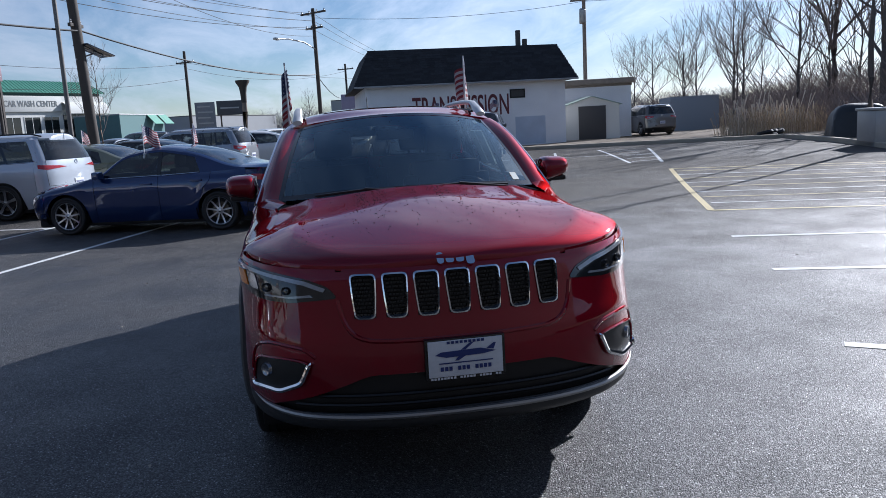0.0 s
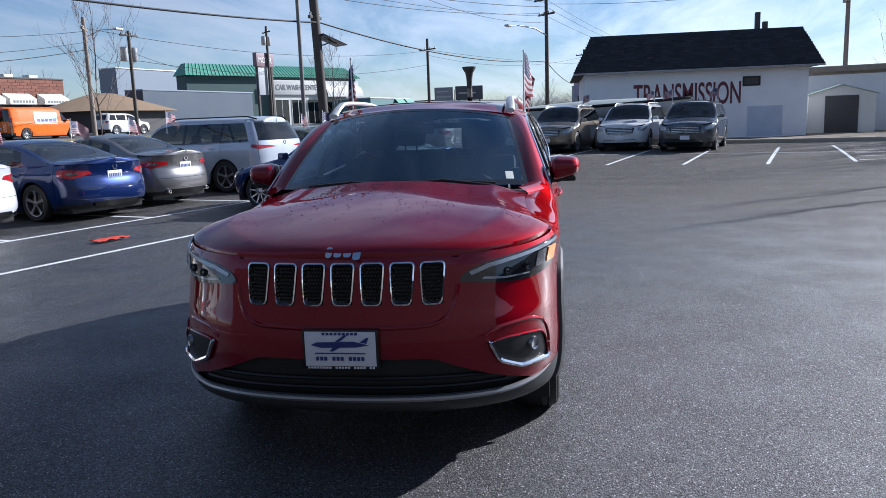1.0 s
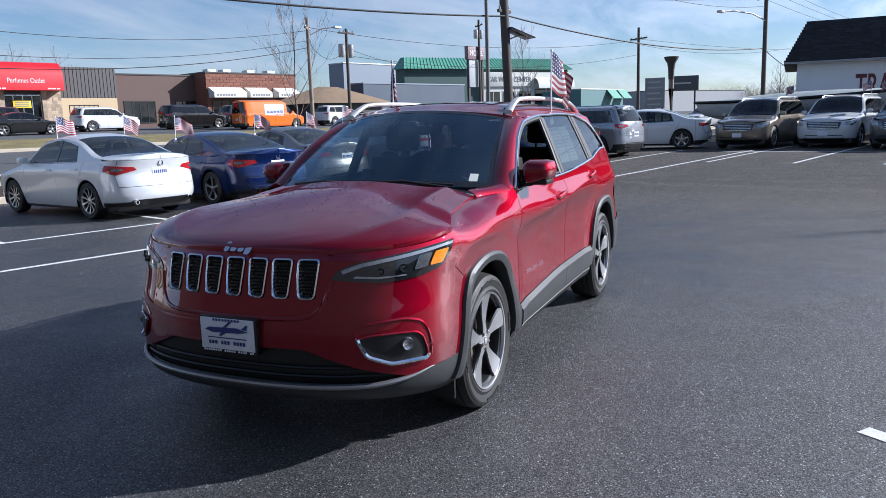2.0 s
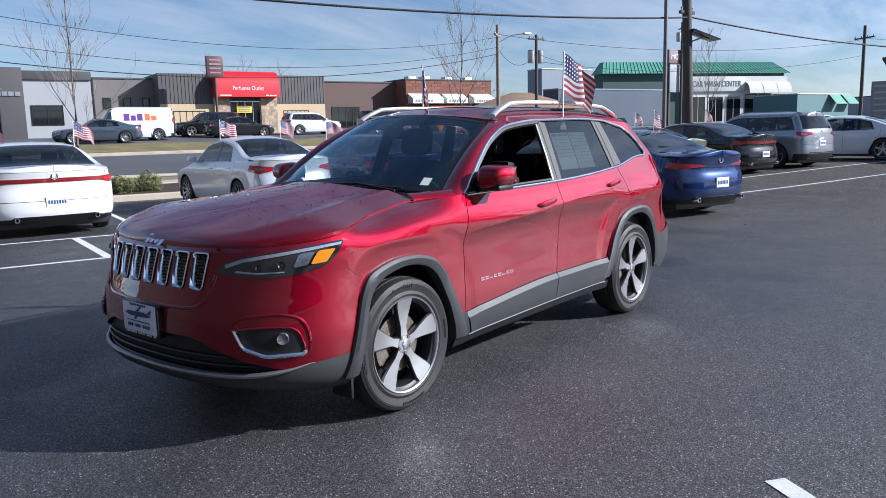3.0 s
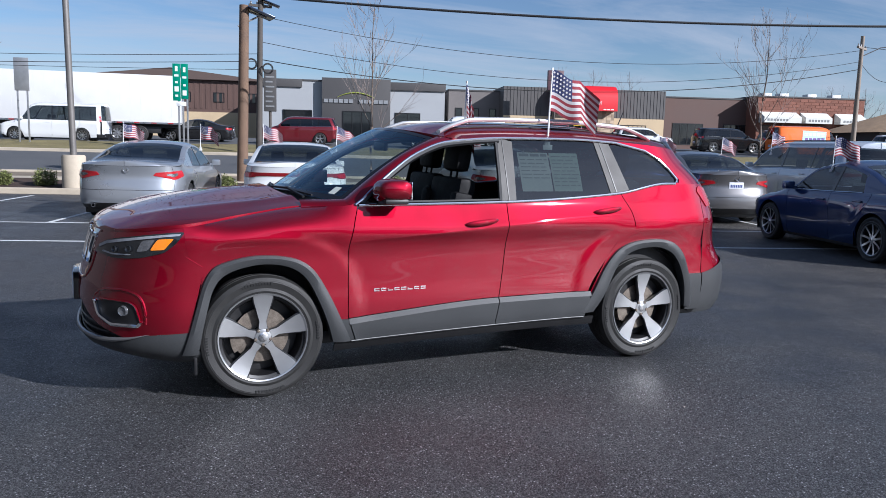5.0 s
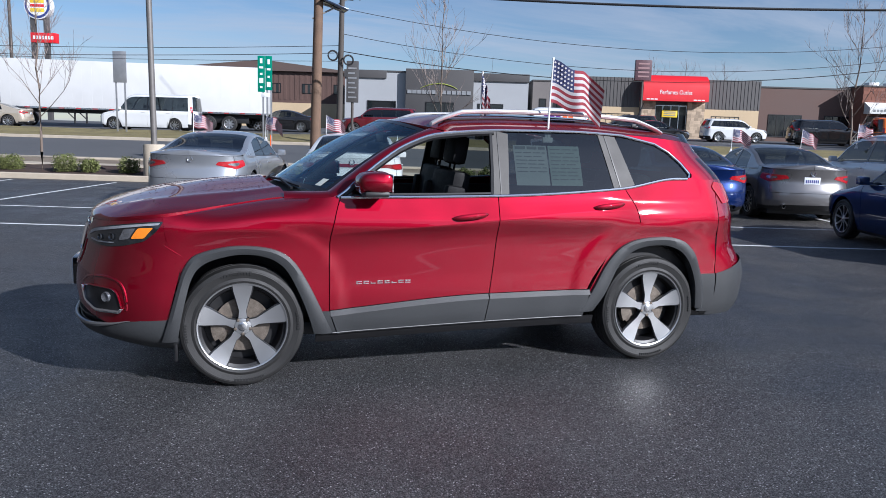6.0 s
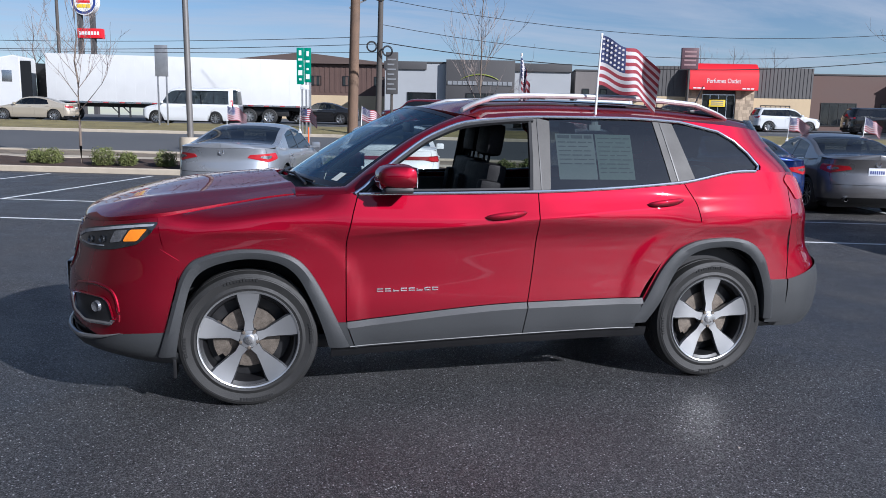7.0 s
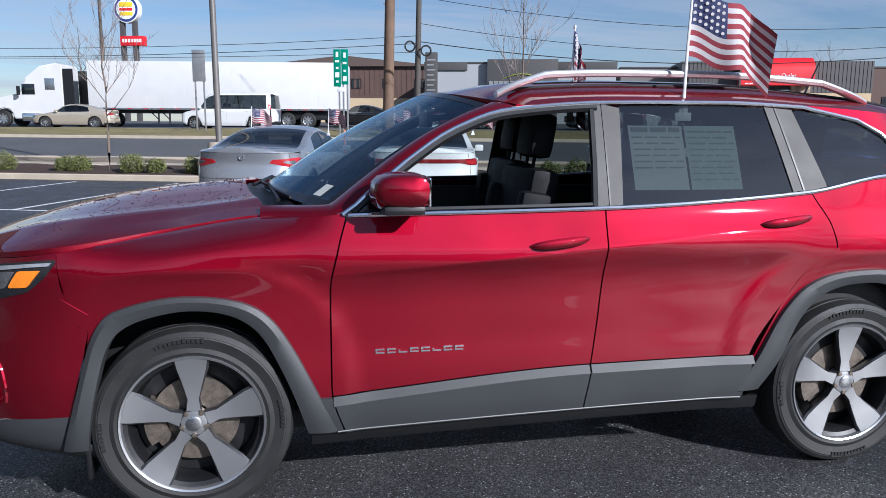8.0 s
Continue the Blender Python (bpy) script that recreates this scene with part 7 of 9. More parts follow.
        tube(bm, [(-4.2, sd * 1.1, 2.2), (-4.2, sd * 1.4, 2.2)], 0.02, 6)
        part("cab_mirror", bm, BLACK_TRIM, cab)
    for y in (-1.10, 1.10):
        bm = bmesh.new()
        box(bm, -1.58, -0.95, y - 0.02, y + 0.02, 0.9, 3.6)
        part("gap_fairing", bm, BLACK_TRIM, cab)
    return tr


articulated_truck(at(-27.7, 43.4, 8))

# flags: one on the red SUV's rear window, one on its other side, and on the parked cars
car_flag(pose(0.634, -0.672, 1.525, 0, 0, -8), 3, 1.0, w=0.38)
car_flag(pose(0.634, 0.672, 1.525, 0, 0, 20), 5, 1.0, limp=1.0)
for i, (u, v, z, a) in enumerate(((-3.76, 10.9, 1.30, -18), (-5.31, 10.9, 1.30, 8), (-2.5, 11.1, 1.33, 5), (-0.95, 11.1, 1.33, 20), (1.85, 11.3, 1.33, 12), (3.25, 11.5, 1.33, 25), (6.5, 11.7, 1.34, 0), (8.05, 11.7, 1.34, 10), (5.0 - 0.75, 11.3, 1.3, 8), (6.85, 5.55, 1.28, -10), (8.2, 5.3, 1.28, 20), (9.4, 11.9, 1.5, 8), (14.0, 11.2, 1.34, 10), (16.9, 11.0, 1.34, 15), (25.6, 5.6, 1.68, 60), (25.8, 3.1, 1.70, 60), (25.0, 0.7, 1.68, 60), (25.0, 2.3, 1.68, 60))):
    car_flag(LOT @ pose(u, v, ground_z(u, v) + z, 0, 0, a), 11 + i)

# ---- kerbs, bed, road ----
def slab(name, u0, u1, v0, v1, top, material, bevel=0.02, nu=60, label="", kind="structure"):
    """A long raised strip along u that follows the ground; top(u, v) its height over the ground."""
    bm = bmesh.new()
    us = span(u0, u1, nu)
    prof = [(v0, -0.05), (v0, top - bevel), (v0 + bevel, top), (v1 - bevel, top), (v1, top - bevel), (v1, -0.05)]
    rows = [[bm.verts.new((u, v, ground_z(u, v) + dz)) for v, dz in prof] for u in us]
    for a, b in zip(rows, rows[1:]):
        for i in range(len(prof) - 1):
            bm.faces.new((a[i], a[i + 1], b[i + 1], b[i]))
    ob = part(name, bm, material, None, m=LOT)
    return tagged(ob, label, kind=kind)


def strip(name, u0, u1, v0, v1, material, dz=0.004, nu=60, nv=4, label="", rough=0.0):
    bm = bmesh.new()
    rnd = random.Random(3)
    grid(bm, lambda u, v: Vector((u, v, ground_z(u, v) + dz + (rnd.uniform(-rough, rough) if rough else 0))), span(u0, u1, nu), span(v0, v1, nv))
    ob = part(name, bm, material, None, m=LOT)
    return tagged(ob, label, kind="structure")


slab("kerb", -70, 28, 14.85, 15.05, 0.15, CONCRETE, label="pale concrete kerb of the planting bed")
strip("planting_bed", -70, 28, 15.05, 17.9, MULCH, 0.10, 140, 10, "dark brown mulch bed", 0.03)
slab("pavement", -70, 60, 17.9, 19.1, 0.12, CONCRETE, label="narrow concrete path beside the road")
strip("verge", -70, 60, 19.1, 21.65, DIRT, 0.05, 120, 8, "bare brown verge between path and road", 0.02)
slab("kerb", -70, 60, 21.65, 22.0, 0.10, CONCRETE, label="pale concrete kerb of the verge")
strip("road", -140, 160, 18.5, 31.9, ROAD, 0.006, 100, 24, "grey worn asphalt road")
slab("kerb", -140, 160, 31.9, 32.15, 0.14, CONCRETE, label="pale concrete kerb of the grass strip", nu=90)
strip("grass_strip", -140, 160, 32.15, 38.2, GRASS, 0.10, 160, 12, "dull winter grass strip", 0.03)
strip("road", -140, 160, 38.2, 56, ROAD, 0.008, 100, 24, "grey asphalt on the far side")
for v, dash in ((26.6, True), (22.6, False), (31.4, False)):
    if dash:
        for i in range(-9, 12):
            stripe(i * 9.0 - 2.0, v, i * 9.0 + 1.0, v, 0.12)
    else:
        stripe(-110, v, 110, v, 0.12)
for i in range(-8, 12):
    stripe(-18.65 + 2.25 * i, 24.1, -17.9 + 2.25 * i, 24.1, 0.14)
# far end of the lot: stalls along u, hatched bay, kerb, dirt
for v in (5.2, 2.85, 0.72, -1.42):
    stripe(17.05, v, 24.4, v, 0.10)
stripe(21.3, 6.5, 21.3, -4.6, 0.08)
stripe(17.65, -3.5, 25.2, -3.1, 0.10)
stripe(17.6, -4.4, 25.1, -4.97, 0.10)
for i in range(6):
    stripe(18.2 + i * 1.3, -3.6, 18.5 + i * 1.3, -4.5, 0.08)
for a in ((15.3, -4.27, 6.9, -3.55), (6.9, -3.55, 6.3, -12.0), (15.3, -4.27, 14.2, -12)):
    stripe(*a, 0.11 if a[0] == 15.3 and a[2] == 6.9 else 0.10, YELLOW_LINE)
for i in range(8):
    stripe(7.9 + i * 0.95, -3.75 - 0.07 * i, 7.3 + i * 0.95, -11.0, 0.07, YELLOW_LINE if i % 2 else WHITE_LINE)
for (u, v, l) in ((4.3, -3.25, 9), (2.25, -3.15, 9), (-0.2, -2.9, 0.9)):
    stripe(u, v, u - 0.3, v - l, 0.10)
bm = bmesh.new()
box(bm, 28.4, 28.7, -11.0, 12.0, 0.1, 0.38, 0.02)
tagged(part("kerb", bm, CONCRETE, None, m=LOT), "grey kerb before the workshop", kind="structure")
strip("dirt_yard", 28.7, 60, -60, 13.5, DIRT, 0.05, 40, 40, "bare brown dirt yard", 0.03)
slab("kerb", 12, 28.6, -11.1, -10.9, 0.16, CONCRETE, label="grey kerb at the lot's edge", nu=10)
strip("dirt_bank", -40, 28.6, -60, -11.1, DIRT, 0.05, 50, 40, "bare brown dirt bank", 0.03)


# ---- posts, poles and wires ----
WOOD_POLE = surf("pole_wood", (0.15, 0.095, 0.062), 0.85, var=0.35, scale=3, fine=40, bump=0.006, bscale=50)
DARK_POLE = surf("dark_pole", (0.07, 0.06, 0.052), 0.8, var=0.3, scale=3, fine=40, bump=0.004, bscale=50)
POST_GREY = surf("painted_post", (0.16, 0.15, 0.14), 0.5, 0.3, var=0.15)
GALV = surf("galvanised_steel", (0.40, 0.40, 0.40), 0.45, 0.7, var=0.15)
SOLAR = surf("solar_cells", (0.02, 0.03, 0.06), 0.15, 0.2, var=0.2, coat=0.6)
WIRE = surf("cable_black", (0.012, 0.012, 0.013), 0.6, var=0.1)
GREEN_SIGN = surf("sign_green", (0.0, 0.20, 0.125), 0.4, var=0.06)


def pole(name, m, h, r0, r1, mat, label, arms=(), panel=None, lean=(0, 0), cans=False):
    t = thing(name, m, label, "pole")
    bm = bmesh.new()
    tube(bm, [(lean[0] * z, lean[1] * z, z) for z in span(-0.3, h, 6)], [r0 + (r1 - r0) * i / 6 for i in range(7)], 12)
    part("shaft", bm, mat, t)
    for z, w, turn in arms:
        bm = bmesh.new()
        q = Matrix.Translation((lean[0] * z, lean[1] * z, z)) @ Matrix.Rotation(radians(turn), 4, "Z")
        box(bm, -w / 2, w / 2, -0.06, 0.06, -0.06, 0.06, 0.01, q)
        a = part("cross_arm", bm, mat, t)
        for i in range(4):
            bm = bmesh.new()
            lathe(bm, [(0.02, 0.05), (0.05, 0.08), (0.035, 0.12), (0.05, 0.16), (0.02, 0.2)], 8, "z", q @ Matrix.Translation((-w / 2 + 0.1 + i * (w - 0.2) / 3, 0, 0)))
            part("insulator", bm, GALV, a)
    if panel:
        z, w, d, turn = panel
        bm = bmesh.new()
        q = Matrix.Translation((lean[0] * z, lean[1] * z, z)) @ Matrix.Rotation(radians(turn), 4, "Z") @ Matrix.Rotation(radians(18), 4, "Y")
        box(bm, 0.05, w, -d / 2, d / 2, -0.02, 0.02, 0.008, q)
        part("solar_panel", bm, SOLAR, t)
        bm = bmesh.new()
        tube(bm, [q @ Vector((0, 0, -0.6)), q @ Vector((w * 0.6, 0, -0.03))], 0.03, 6)
        tube(bm, [q @ Vector((-0.05, 0, -0.1)), q @ Vector((w * 0.8, 0, -0.03))], 0.03, 6)
        part("panel_bracket", bm, GALV, t)
    if cans:
        for i, (dx, dz) in enumerate(((-0.4, -1.5), (0.4, -1.5), (0.1, -1.35))[:cans]):
            bm = bmesh.new()
            lathe(bm, [(0.0001, -0.45), (0.22, -0.45), (0.24, -0.4), (0.24, 0.4), (0.18, 0.46), (0.0001, 0.48)], 14, "z", Matrix.Translation((dx, 0.1, h + dz)))
            part("transformer", bm, GALV, t)
    return t


pole("utility_pole", at(-4.0, 18.35), 5.35, 0.17, 0.14, WOOD_POLE, "brown wooden pole in the bed with a solar panel", panel=(5.3, 0.9, 0.7, 20), lean=(0.02, 0))
pole("utility_pole", at(-5.32, 33.0), 7.5, 0.16, 0.12, DARK_POLE, "dark wooden pole with coiled cable", arms=((7.1, 1.1, 20),), panel=(7.4, 0.95, 0.65, 10), lean=(0.015, 0))
LAMP = pole("lamp_post", at(-7.95, 15.6, 0, 0.9), 9.0, 0.085, 0.07, POST_GREY, "square grey lamp post on a concrete base", lean=(-0.012, 0))
bm = bmesh.new()
lathe(bm, [(0.30, -0.2), (0.30, 0.93), (0.27, 0.98), (0.0001, 0.98)], 24, "z")
part("concrete_base", bm, CONCRETE, LAMP, "round pale concrete base", m=pose(0, 0, -0.9))
pole("lamp_post", at(20.3, 15.6), 9.5, 0.08, 0.07, POST_GREY, "slim grey lamp post beside the row")
pole("utility_pole", at(21.9, 15.7), 9.5, 0.20, 0.17, DARK_POLE, "thick dark wooden pole with a solar panel", arms=((5.6, 0.8, 0),), panel=(4.95, 1.3, 0.8, -20), lean=(-0.03, 0.02))
PALE_POLE = surf("weathered_pole", (0.24, 0.20, 0.165), 0.85, var=0.3, scale=3, fine=40)
LP = pole("utility_pole", at(29.3, 38.0), 7.4, 0.15, 0.11, PALE_POLE, "pale wooden pole with a street lamp arm", arms=((6.7, 1.6, 40),))
bm = bmesh.new()
tube(bm, [(0, 0, 6.2), (0.9, -0.4, 6.7), (1.7, -0.8, 6.8)], 0.035, 6)
arm_ = part("lamp_arm", bm, GALV, LP)
bm = bmesh.new()
box(bm, 1.55, 2.15, -1.0, -0.75, 6.72, 6.86, 0.05)
part("lamp_head", bm, GALV, arm_)
pole("utility_pole", at(32.7, 38.0), 6.9, 0.13, 0.10, DARK_POLE, "dark wooden pole with transformers", arms=((6.6, 1.4, 0),), cans=2)
pole("utility_pole", at(47.3, 14.35), 9.6, 0.16, 0.12, DARK_POLE, "dark wooden pole beside the workshop", arms=((9.3, 2.4, 60), (8.3, 1.6, 60)))
pole("utility_pole", LOT @ pose(54.6, -4.25, 0.2), 10.2, 0.17, 0.13, PALE_POLE, "pale wooden pole with transformers", arms=((9.9, 2.0, 80),), cans=3)
pole("utility_pole", at(62.2, 31.0), 8.6, 0.16, 0.12, DARK_POLE, "dark wooden utility pole far off", arms=((7.6, 2.2, 70),))
pole("utility_pole", at(61.8, 49.6), 10.5, 0.16, 0.12, DARK_POLE, "dark wooden pole with transformers by the motel sign", arms=((9.9, 2.0, 60),), cans=2)
pole("utility_pole", at(85, 22), 9.0, 0.16, 0.12, DARK_POLE, "dark wooden utility pole far off", arms=((8.4, 2.2, 70),))
pole("utility_pole", at(105, 12), 9.0, 0.16, 0.12, DARK_POLE, "dark wooden utility pole far off", arms=((8.4, 2.2, 70),))
pole("utility_pole", at(-35.6, 58), 11.0, 0.14, 0.12, DARK_POLE, "slim dark pole far off")
t = thing("bent_post", at(36.4, 15.5), "weathered steel post with a rusty flared head", "post")
bm = bmesh.new()
tube(bm, [(0, 0, -0.2), (0.02, 0, 2.6), (0.0, 0, 3.9)], [0.15, 0.14, 0.14], 12)
part("shaft", bm, PALE_POLE, t)
bm = bmesh.new()
lathe(bm, [(0.15, 3.1), (0.17, 3.6), (0.22, 3.95), (0.38, 4.22), (0.40, 4.32), (0.0001, 4.30)], 10, "z")
part("head", bm, DARK_POLE, t)
# a street lamp on the pole beside the workshop
SL = thing("street_lamp", at(47.3, 14.35), "street lamp on a long curved arm fixed to a pole", "lamp")
bm = bmesh.new()
tube(bm, [(-0.1, 0, 6.9), (-0.9, 0.5, 7.3), (-2.1, 1.2, 7.45), (-2.9, 1.6, 7.4)], 0.045, 8)
part("arm", bm, GALV, SL)
bm = bmesh.new()
box(bm, -3.5, -2.85, 1.5, 1.78, 7.30, 7.44, 0.06)
part("lamp_head", bm, GALV, SL)


def roadside_sign(u, v, w, z0, z1, mat, label, rows=0):
    """A framed board on two posts beside the far road, facing the lot."""
    g = thing("roadside_sign", at(u, v, -66), label, "sign")
    for x in (-w * 0.38, w * 0.38):
        bm = bmesh.new()
        box(bm, x - 0.08, x + 0.08, -0.08, 0.08, -0.3, z0 + 0.1)
        part("post", bm, DARK_POLE, g)
    bm = bmesh.new()
    box(bm, -w / 2, w / 2, -0.15, 0.15, z0, z1, 0.03)
    bd_ = part("board", bm, mat, g)
    for i in range(rows):
        bm = bmesh.new()
        z = z1 - (i + 0.8) * (z1 - z0) / (rows + 0.6)
        box(bm, -w * 0.38, w * (0.38 if i % 2 else 0.25), -0.17, -0.151, z - 0.07, z + 0.07)
        part("sign_print", bm, GALV, bd_)


FADED = surf("faded_board_grey", (0.22, 0.23, 0.25), 0.7, var=0.2, scale=1.5)
roadside_sign(67.6, 32.0, 1.9, 1.2, 4.2, FADED, "tall faded grey roadside sign", 5)
roadside_sign(73.2, 31.6, 3.0, 3.0, 4.5, surf("dark_board", (0.07, 0.075, 0.085), 0.6, var=0.15), "dark roadside sign board", 1)
roadside_sign(64.8, 15.7, 3.4, 3.1, 4.5, surf("lilac_board", (0.27, 0.25, 0.36), 0.6, var=0.12), "faded lilac roadside sign board")


def wire(name, a, b, sag, r=0.014, n=20, label="thin black overhead wire"):
    a, b = LOT @ Vector(a), LOT @ Vector(b)
    bm = bmesh.new()
    tube(bm, [a.lerp(b, i / n) + Vector((0, 0, -sag * 4 * (i / n) * (1 - i / n))) for i in range(n + 1)], r, 5)
    return tagged(part(name, bm, WIRE, None), label, "cable", "overhead wires")


wire("cable", (-22, 15.6, 6.9), (21.9, 15.7, 5.62), 1.1, 0.035, 40, "thick black overhead cable")
wire("cable", (21.9, 15.7, 5.62), (47.2, 14.4, 5.4), 0.55, 0.035, 24, "thick black overhead cable")
wire("cable", (47.2, 14.4, 5.4), (85, 22, 5.5), 0.8, 0.03)
for dz, sag in ((0.0, 0.9), (0.9, 1.0), (2.2, 0.9)):
    wire("wire", (-5.32, 33, 5.4 + dz * 0.93), (29.3, 38.0, 6.6 + dz * 0.5), sag + 0.55, 0.022 if dz == 0 else 0.014)
wire("wire", (-5.32, 33, 5.3), (-60, 37, 6.2), 0.8, 0.016)
wire("wire", (-5.32, 33, 5.65), (-60, 37, 7.0), 0.9, 0.014)
wire("wire", (-5.32, 33, 4.9), (-60, 38, 6.0), 0.5, 0.012)
for q in ((29.3, 38.0, 7.0, 32.7, 38, 6.8), (32.7, 38, 6.7, 61.8, 49.6, 7.5), (32.7, 38, 6.2, 62.2, 31, 6.9), (29.3, 38, 7.9, 62.2, 31, 8.2), (62.2, 31, 8.3, 105, 12, 8.6), (62.2, 31, 7.8, 85, 22, 8.4)):
    wire("wire", q[:3], q[3:], 1.0, 0.016)
for i, dz in enumerate((9.5, 9.0, 8.4)):
    wire("wire", (47.3, 14.35, dz), (2 - i * 3, 26 - i, dz + 2.2), 1.6, 0.014, 30)
    wire("wire", (47.3, 14.35, dz), (105, 12, 8.9), 1.2, 0.014)
for i, (z0, z1) in enumerate(((9.3, 13.5), (9.0, 12.2), (8.6, 11.2))):
    wire("wire", (47.3, 14.35, z0), (-4 + i * 4, 33 - 3 * i, z1), 1.3 + 0.3 * i, 0.016, 30)
wire("wire", (47.3, 14.35, 9.2), (54.6, -4.25, 10.0), 0.5, 0.014)
wire("wire", (54.6, -4.25, 10.0), (40, -60, 10.5), 1.0, 0.014)
wire("wire", (47.3, 14.35, 8.0), (21.9, 15.7, 8.6), 0.9, 0.014)
wire("wire", (21.9, 15.7, 8.6), (-30, 22, 11.5), 1.5, 0.014, 30)
wire("wire", (21.9, 15.7, 9.2), (-30, 19, 12.5), 1.5, 0.014, 30)
for q in ((-5.62, 32.8, 5.15), (-4.85, 32.8, 4.95)):
    bm = bmesh.new()
    c = LOT @ Vector(q)
    for k in range(2):
        tube(bm, [c + Vector(((0.25 - 0.04 * k) * math.cos(t), 0.03 * k, (0.25 - 0.04 * k) * math.sin(t))) for t in span(0, 6.283, 24)], 0.022, 5)
    tagged(part("cable_coil", bm, WIRE, None), "coil of spare black cable on the pole", "cable")


# ---- road signs ----
def road_sign(m, posts, plates, label):
    s = thing("road_sign", m, label, "sign")
    for x, h in posts:
        bm = bmesh.new()
        box(bm, x - 0.04, x + 0.04, -0.03, 0.03, -0.2, h, 0.008)
        part("post", bm, GALV, s)
    for x0, x1, z0, z1, mt, marks in plates:
        bm = bmesh.new()
        box(bm, x0, x1, -0.055, -0.032, z0, z1, 0.006)
        pl_ = part("panel", bm, mt, s)
        if marks:
            bm = bmesh.new()
            for i in range(marks):
                z = z1 - (i + 0.75) * (z1 - z0) / (marks + 0.5)
                w = (x1 - x0) * (0.55 if i % 2 else 0.35)
                hh = 0.05 if i % 3 else 0.12
                xc = (x0 + x1) / 2
                bm.faces.new([bm.verts.new((xc + a * w / 2, -0.0575, z + b * hh)) for a, b in ((-1, -1), (1, -1), (1, 1), (-1, 1))])
            part("sign_print", bm, WHITE_PLASTIC, pl_, smooth=False)
    return s


road_sign(at(-9.0, 33.0), ((-0.1, 3.0), (0.1, 3.0), (0.3, 3.0)), ((-0.36, 0.0, 2.5, 4.25, GREEN_SIGN, 5), (0.02, 0.36, 2.6, 4.25, GREEN_SIGN, 4), (-0.2, 0.25, 2.25, 2.46, WHITE_PLASTIC, 0)), "green road sign with white marks on steel posts")
road_sign(at(-17.55, 36.2), ((-0.24, 3.4), (0.24, 3.4)), ((-0.36, 0.36, 2.70, 4.35, GALV, 0),), "back of a plain grey sign on two posts")
road_sign(at(-6.8, 24.6), ((0.0, 0.9),), ((-0.02, 0.02, 0.0, 0.9, VAN_ORANGE, 0),), "small orange marker post by the road")

# ---- buildings ----
WALL_WHITE = surf("white_block_wall", (0.80, 0.81, 0.84), 0.85, var=0.10, scale=0.8, fine=18, bump=0.004, bscale=25)
SHINGLE = surf("dark_shingles", (0.022, 0.023, 0.027), 0.85, var=0.35, scale=1.2, fine=14, island=0.35, bump=0.003)
STUCCO_GREY = surf("grey_stucco", (0.34, 0.35, 0.36), 0.9, var=0.08, scale=0.5, fine=30)
CHARCOAL = surf("charcoal_panels", (0.065, 0.062, 0.062), 0.7, var=0.12, scale=0.7, fine=30)
BROWN_METAL = surf("brown_cladding", (0.105, 0.062, 0.050), 0.7, var=0.15, scale=0.5, fine=20)
DARK_METAL = surf("dark_ribbed_metal", (0.085, 0.080, 0.078), 0.6, var=0.1, scale=0.6, fine=20)
RED_AWNING = surf("red_fascia", (0.62, 0.012, 0.020), 0.45, var=0.05, scale=0.8)
STONE = surf("beige_stone", (0.40, 0.31, 0.22), 0.9, var=0.25, scale=3, fine=12, obj=0.3, bump=0.01, bscale=14)
BRICK = surf("red_brick", (0.20, 0.085, 0.058), 0.9, var=0.25, scale=1.5, fine=10, obj=0.2, bump=0.004)
BEIGE = surf("beige_stucco", (0.52, 0.40, 0.25), 0.9, var=0.1, scale=0.6, fine=20)
GREEN_ROOF = surf("green_metal_roof", (0.095, 0.30, 0.215), 0.55, var=0.12, scale=0.4, fine=15)
BLUE_GREY = surf("blue_grey_cladding", (0.060, 0.082, 0.112), 0.7, var=0.1, scale=0.4, fine=15)
PALE_BLUE = surf("pale_blue_cladding", (0.21, 0.25, 0.30), 0.7, var=0.08, scale=0.3, fine=15)
TAN_ROOF = surf("tan_shingles", (0.25, 0.17, 0.10), 0.9, var=0.25, scale=1.5, fine=15)
CREAM = surf("cream_stucco", (0.66, 0.66, 0.62), 0.85, var=0.08, scale=0.6, fine=20)
LETTER_MAROON = surf("painted_letters", (0.14, 0.04, 0.05), 0.8, var=0.25, scale=6)
SHOP_GLASS = surf("shop_glass", (0.012, 0.014, 0.016), 0.06, var=0.2, coat=0.5)
YELLOW_SIGN = surf("yellow_sign", (0.80, 0.55, 0.02), 0.5, var=0.06)
RUST = surf("weathered_flashing", (0.27, 0.22, 0.18), 0.8, var=0.3)


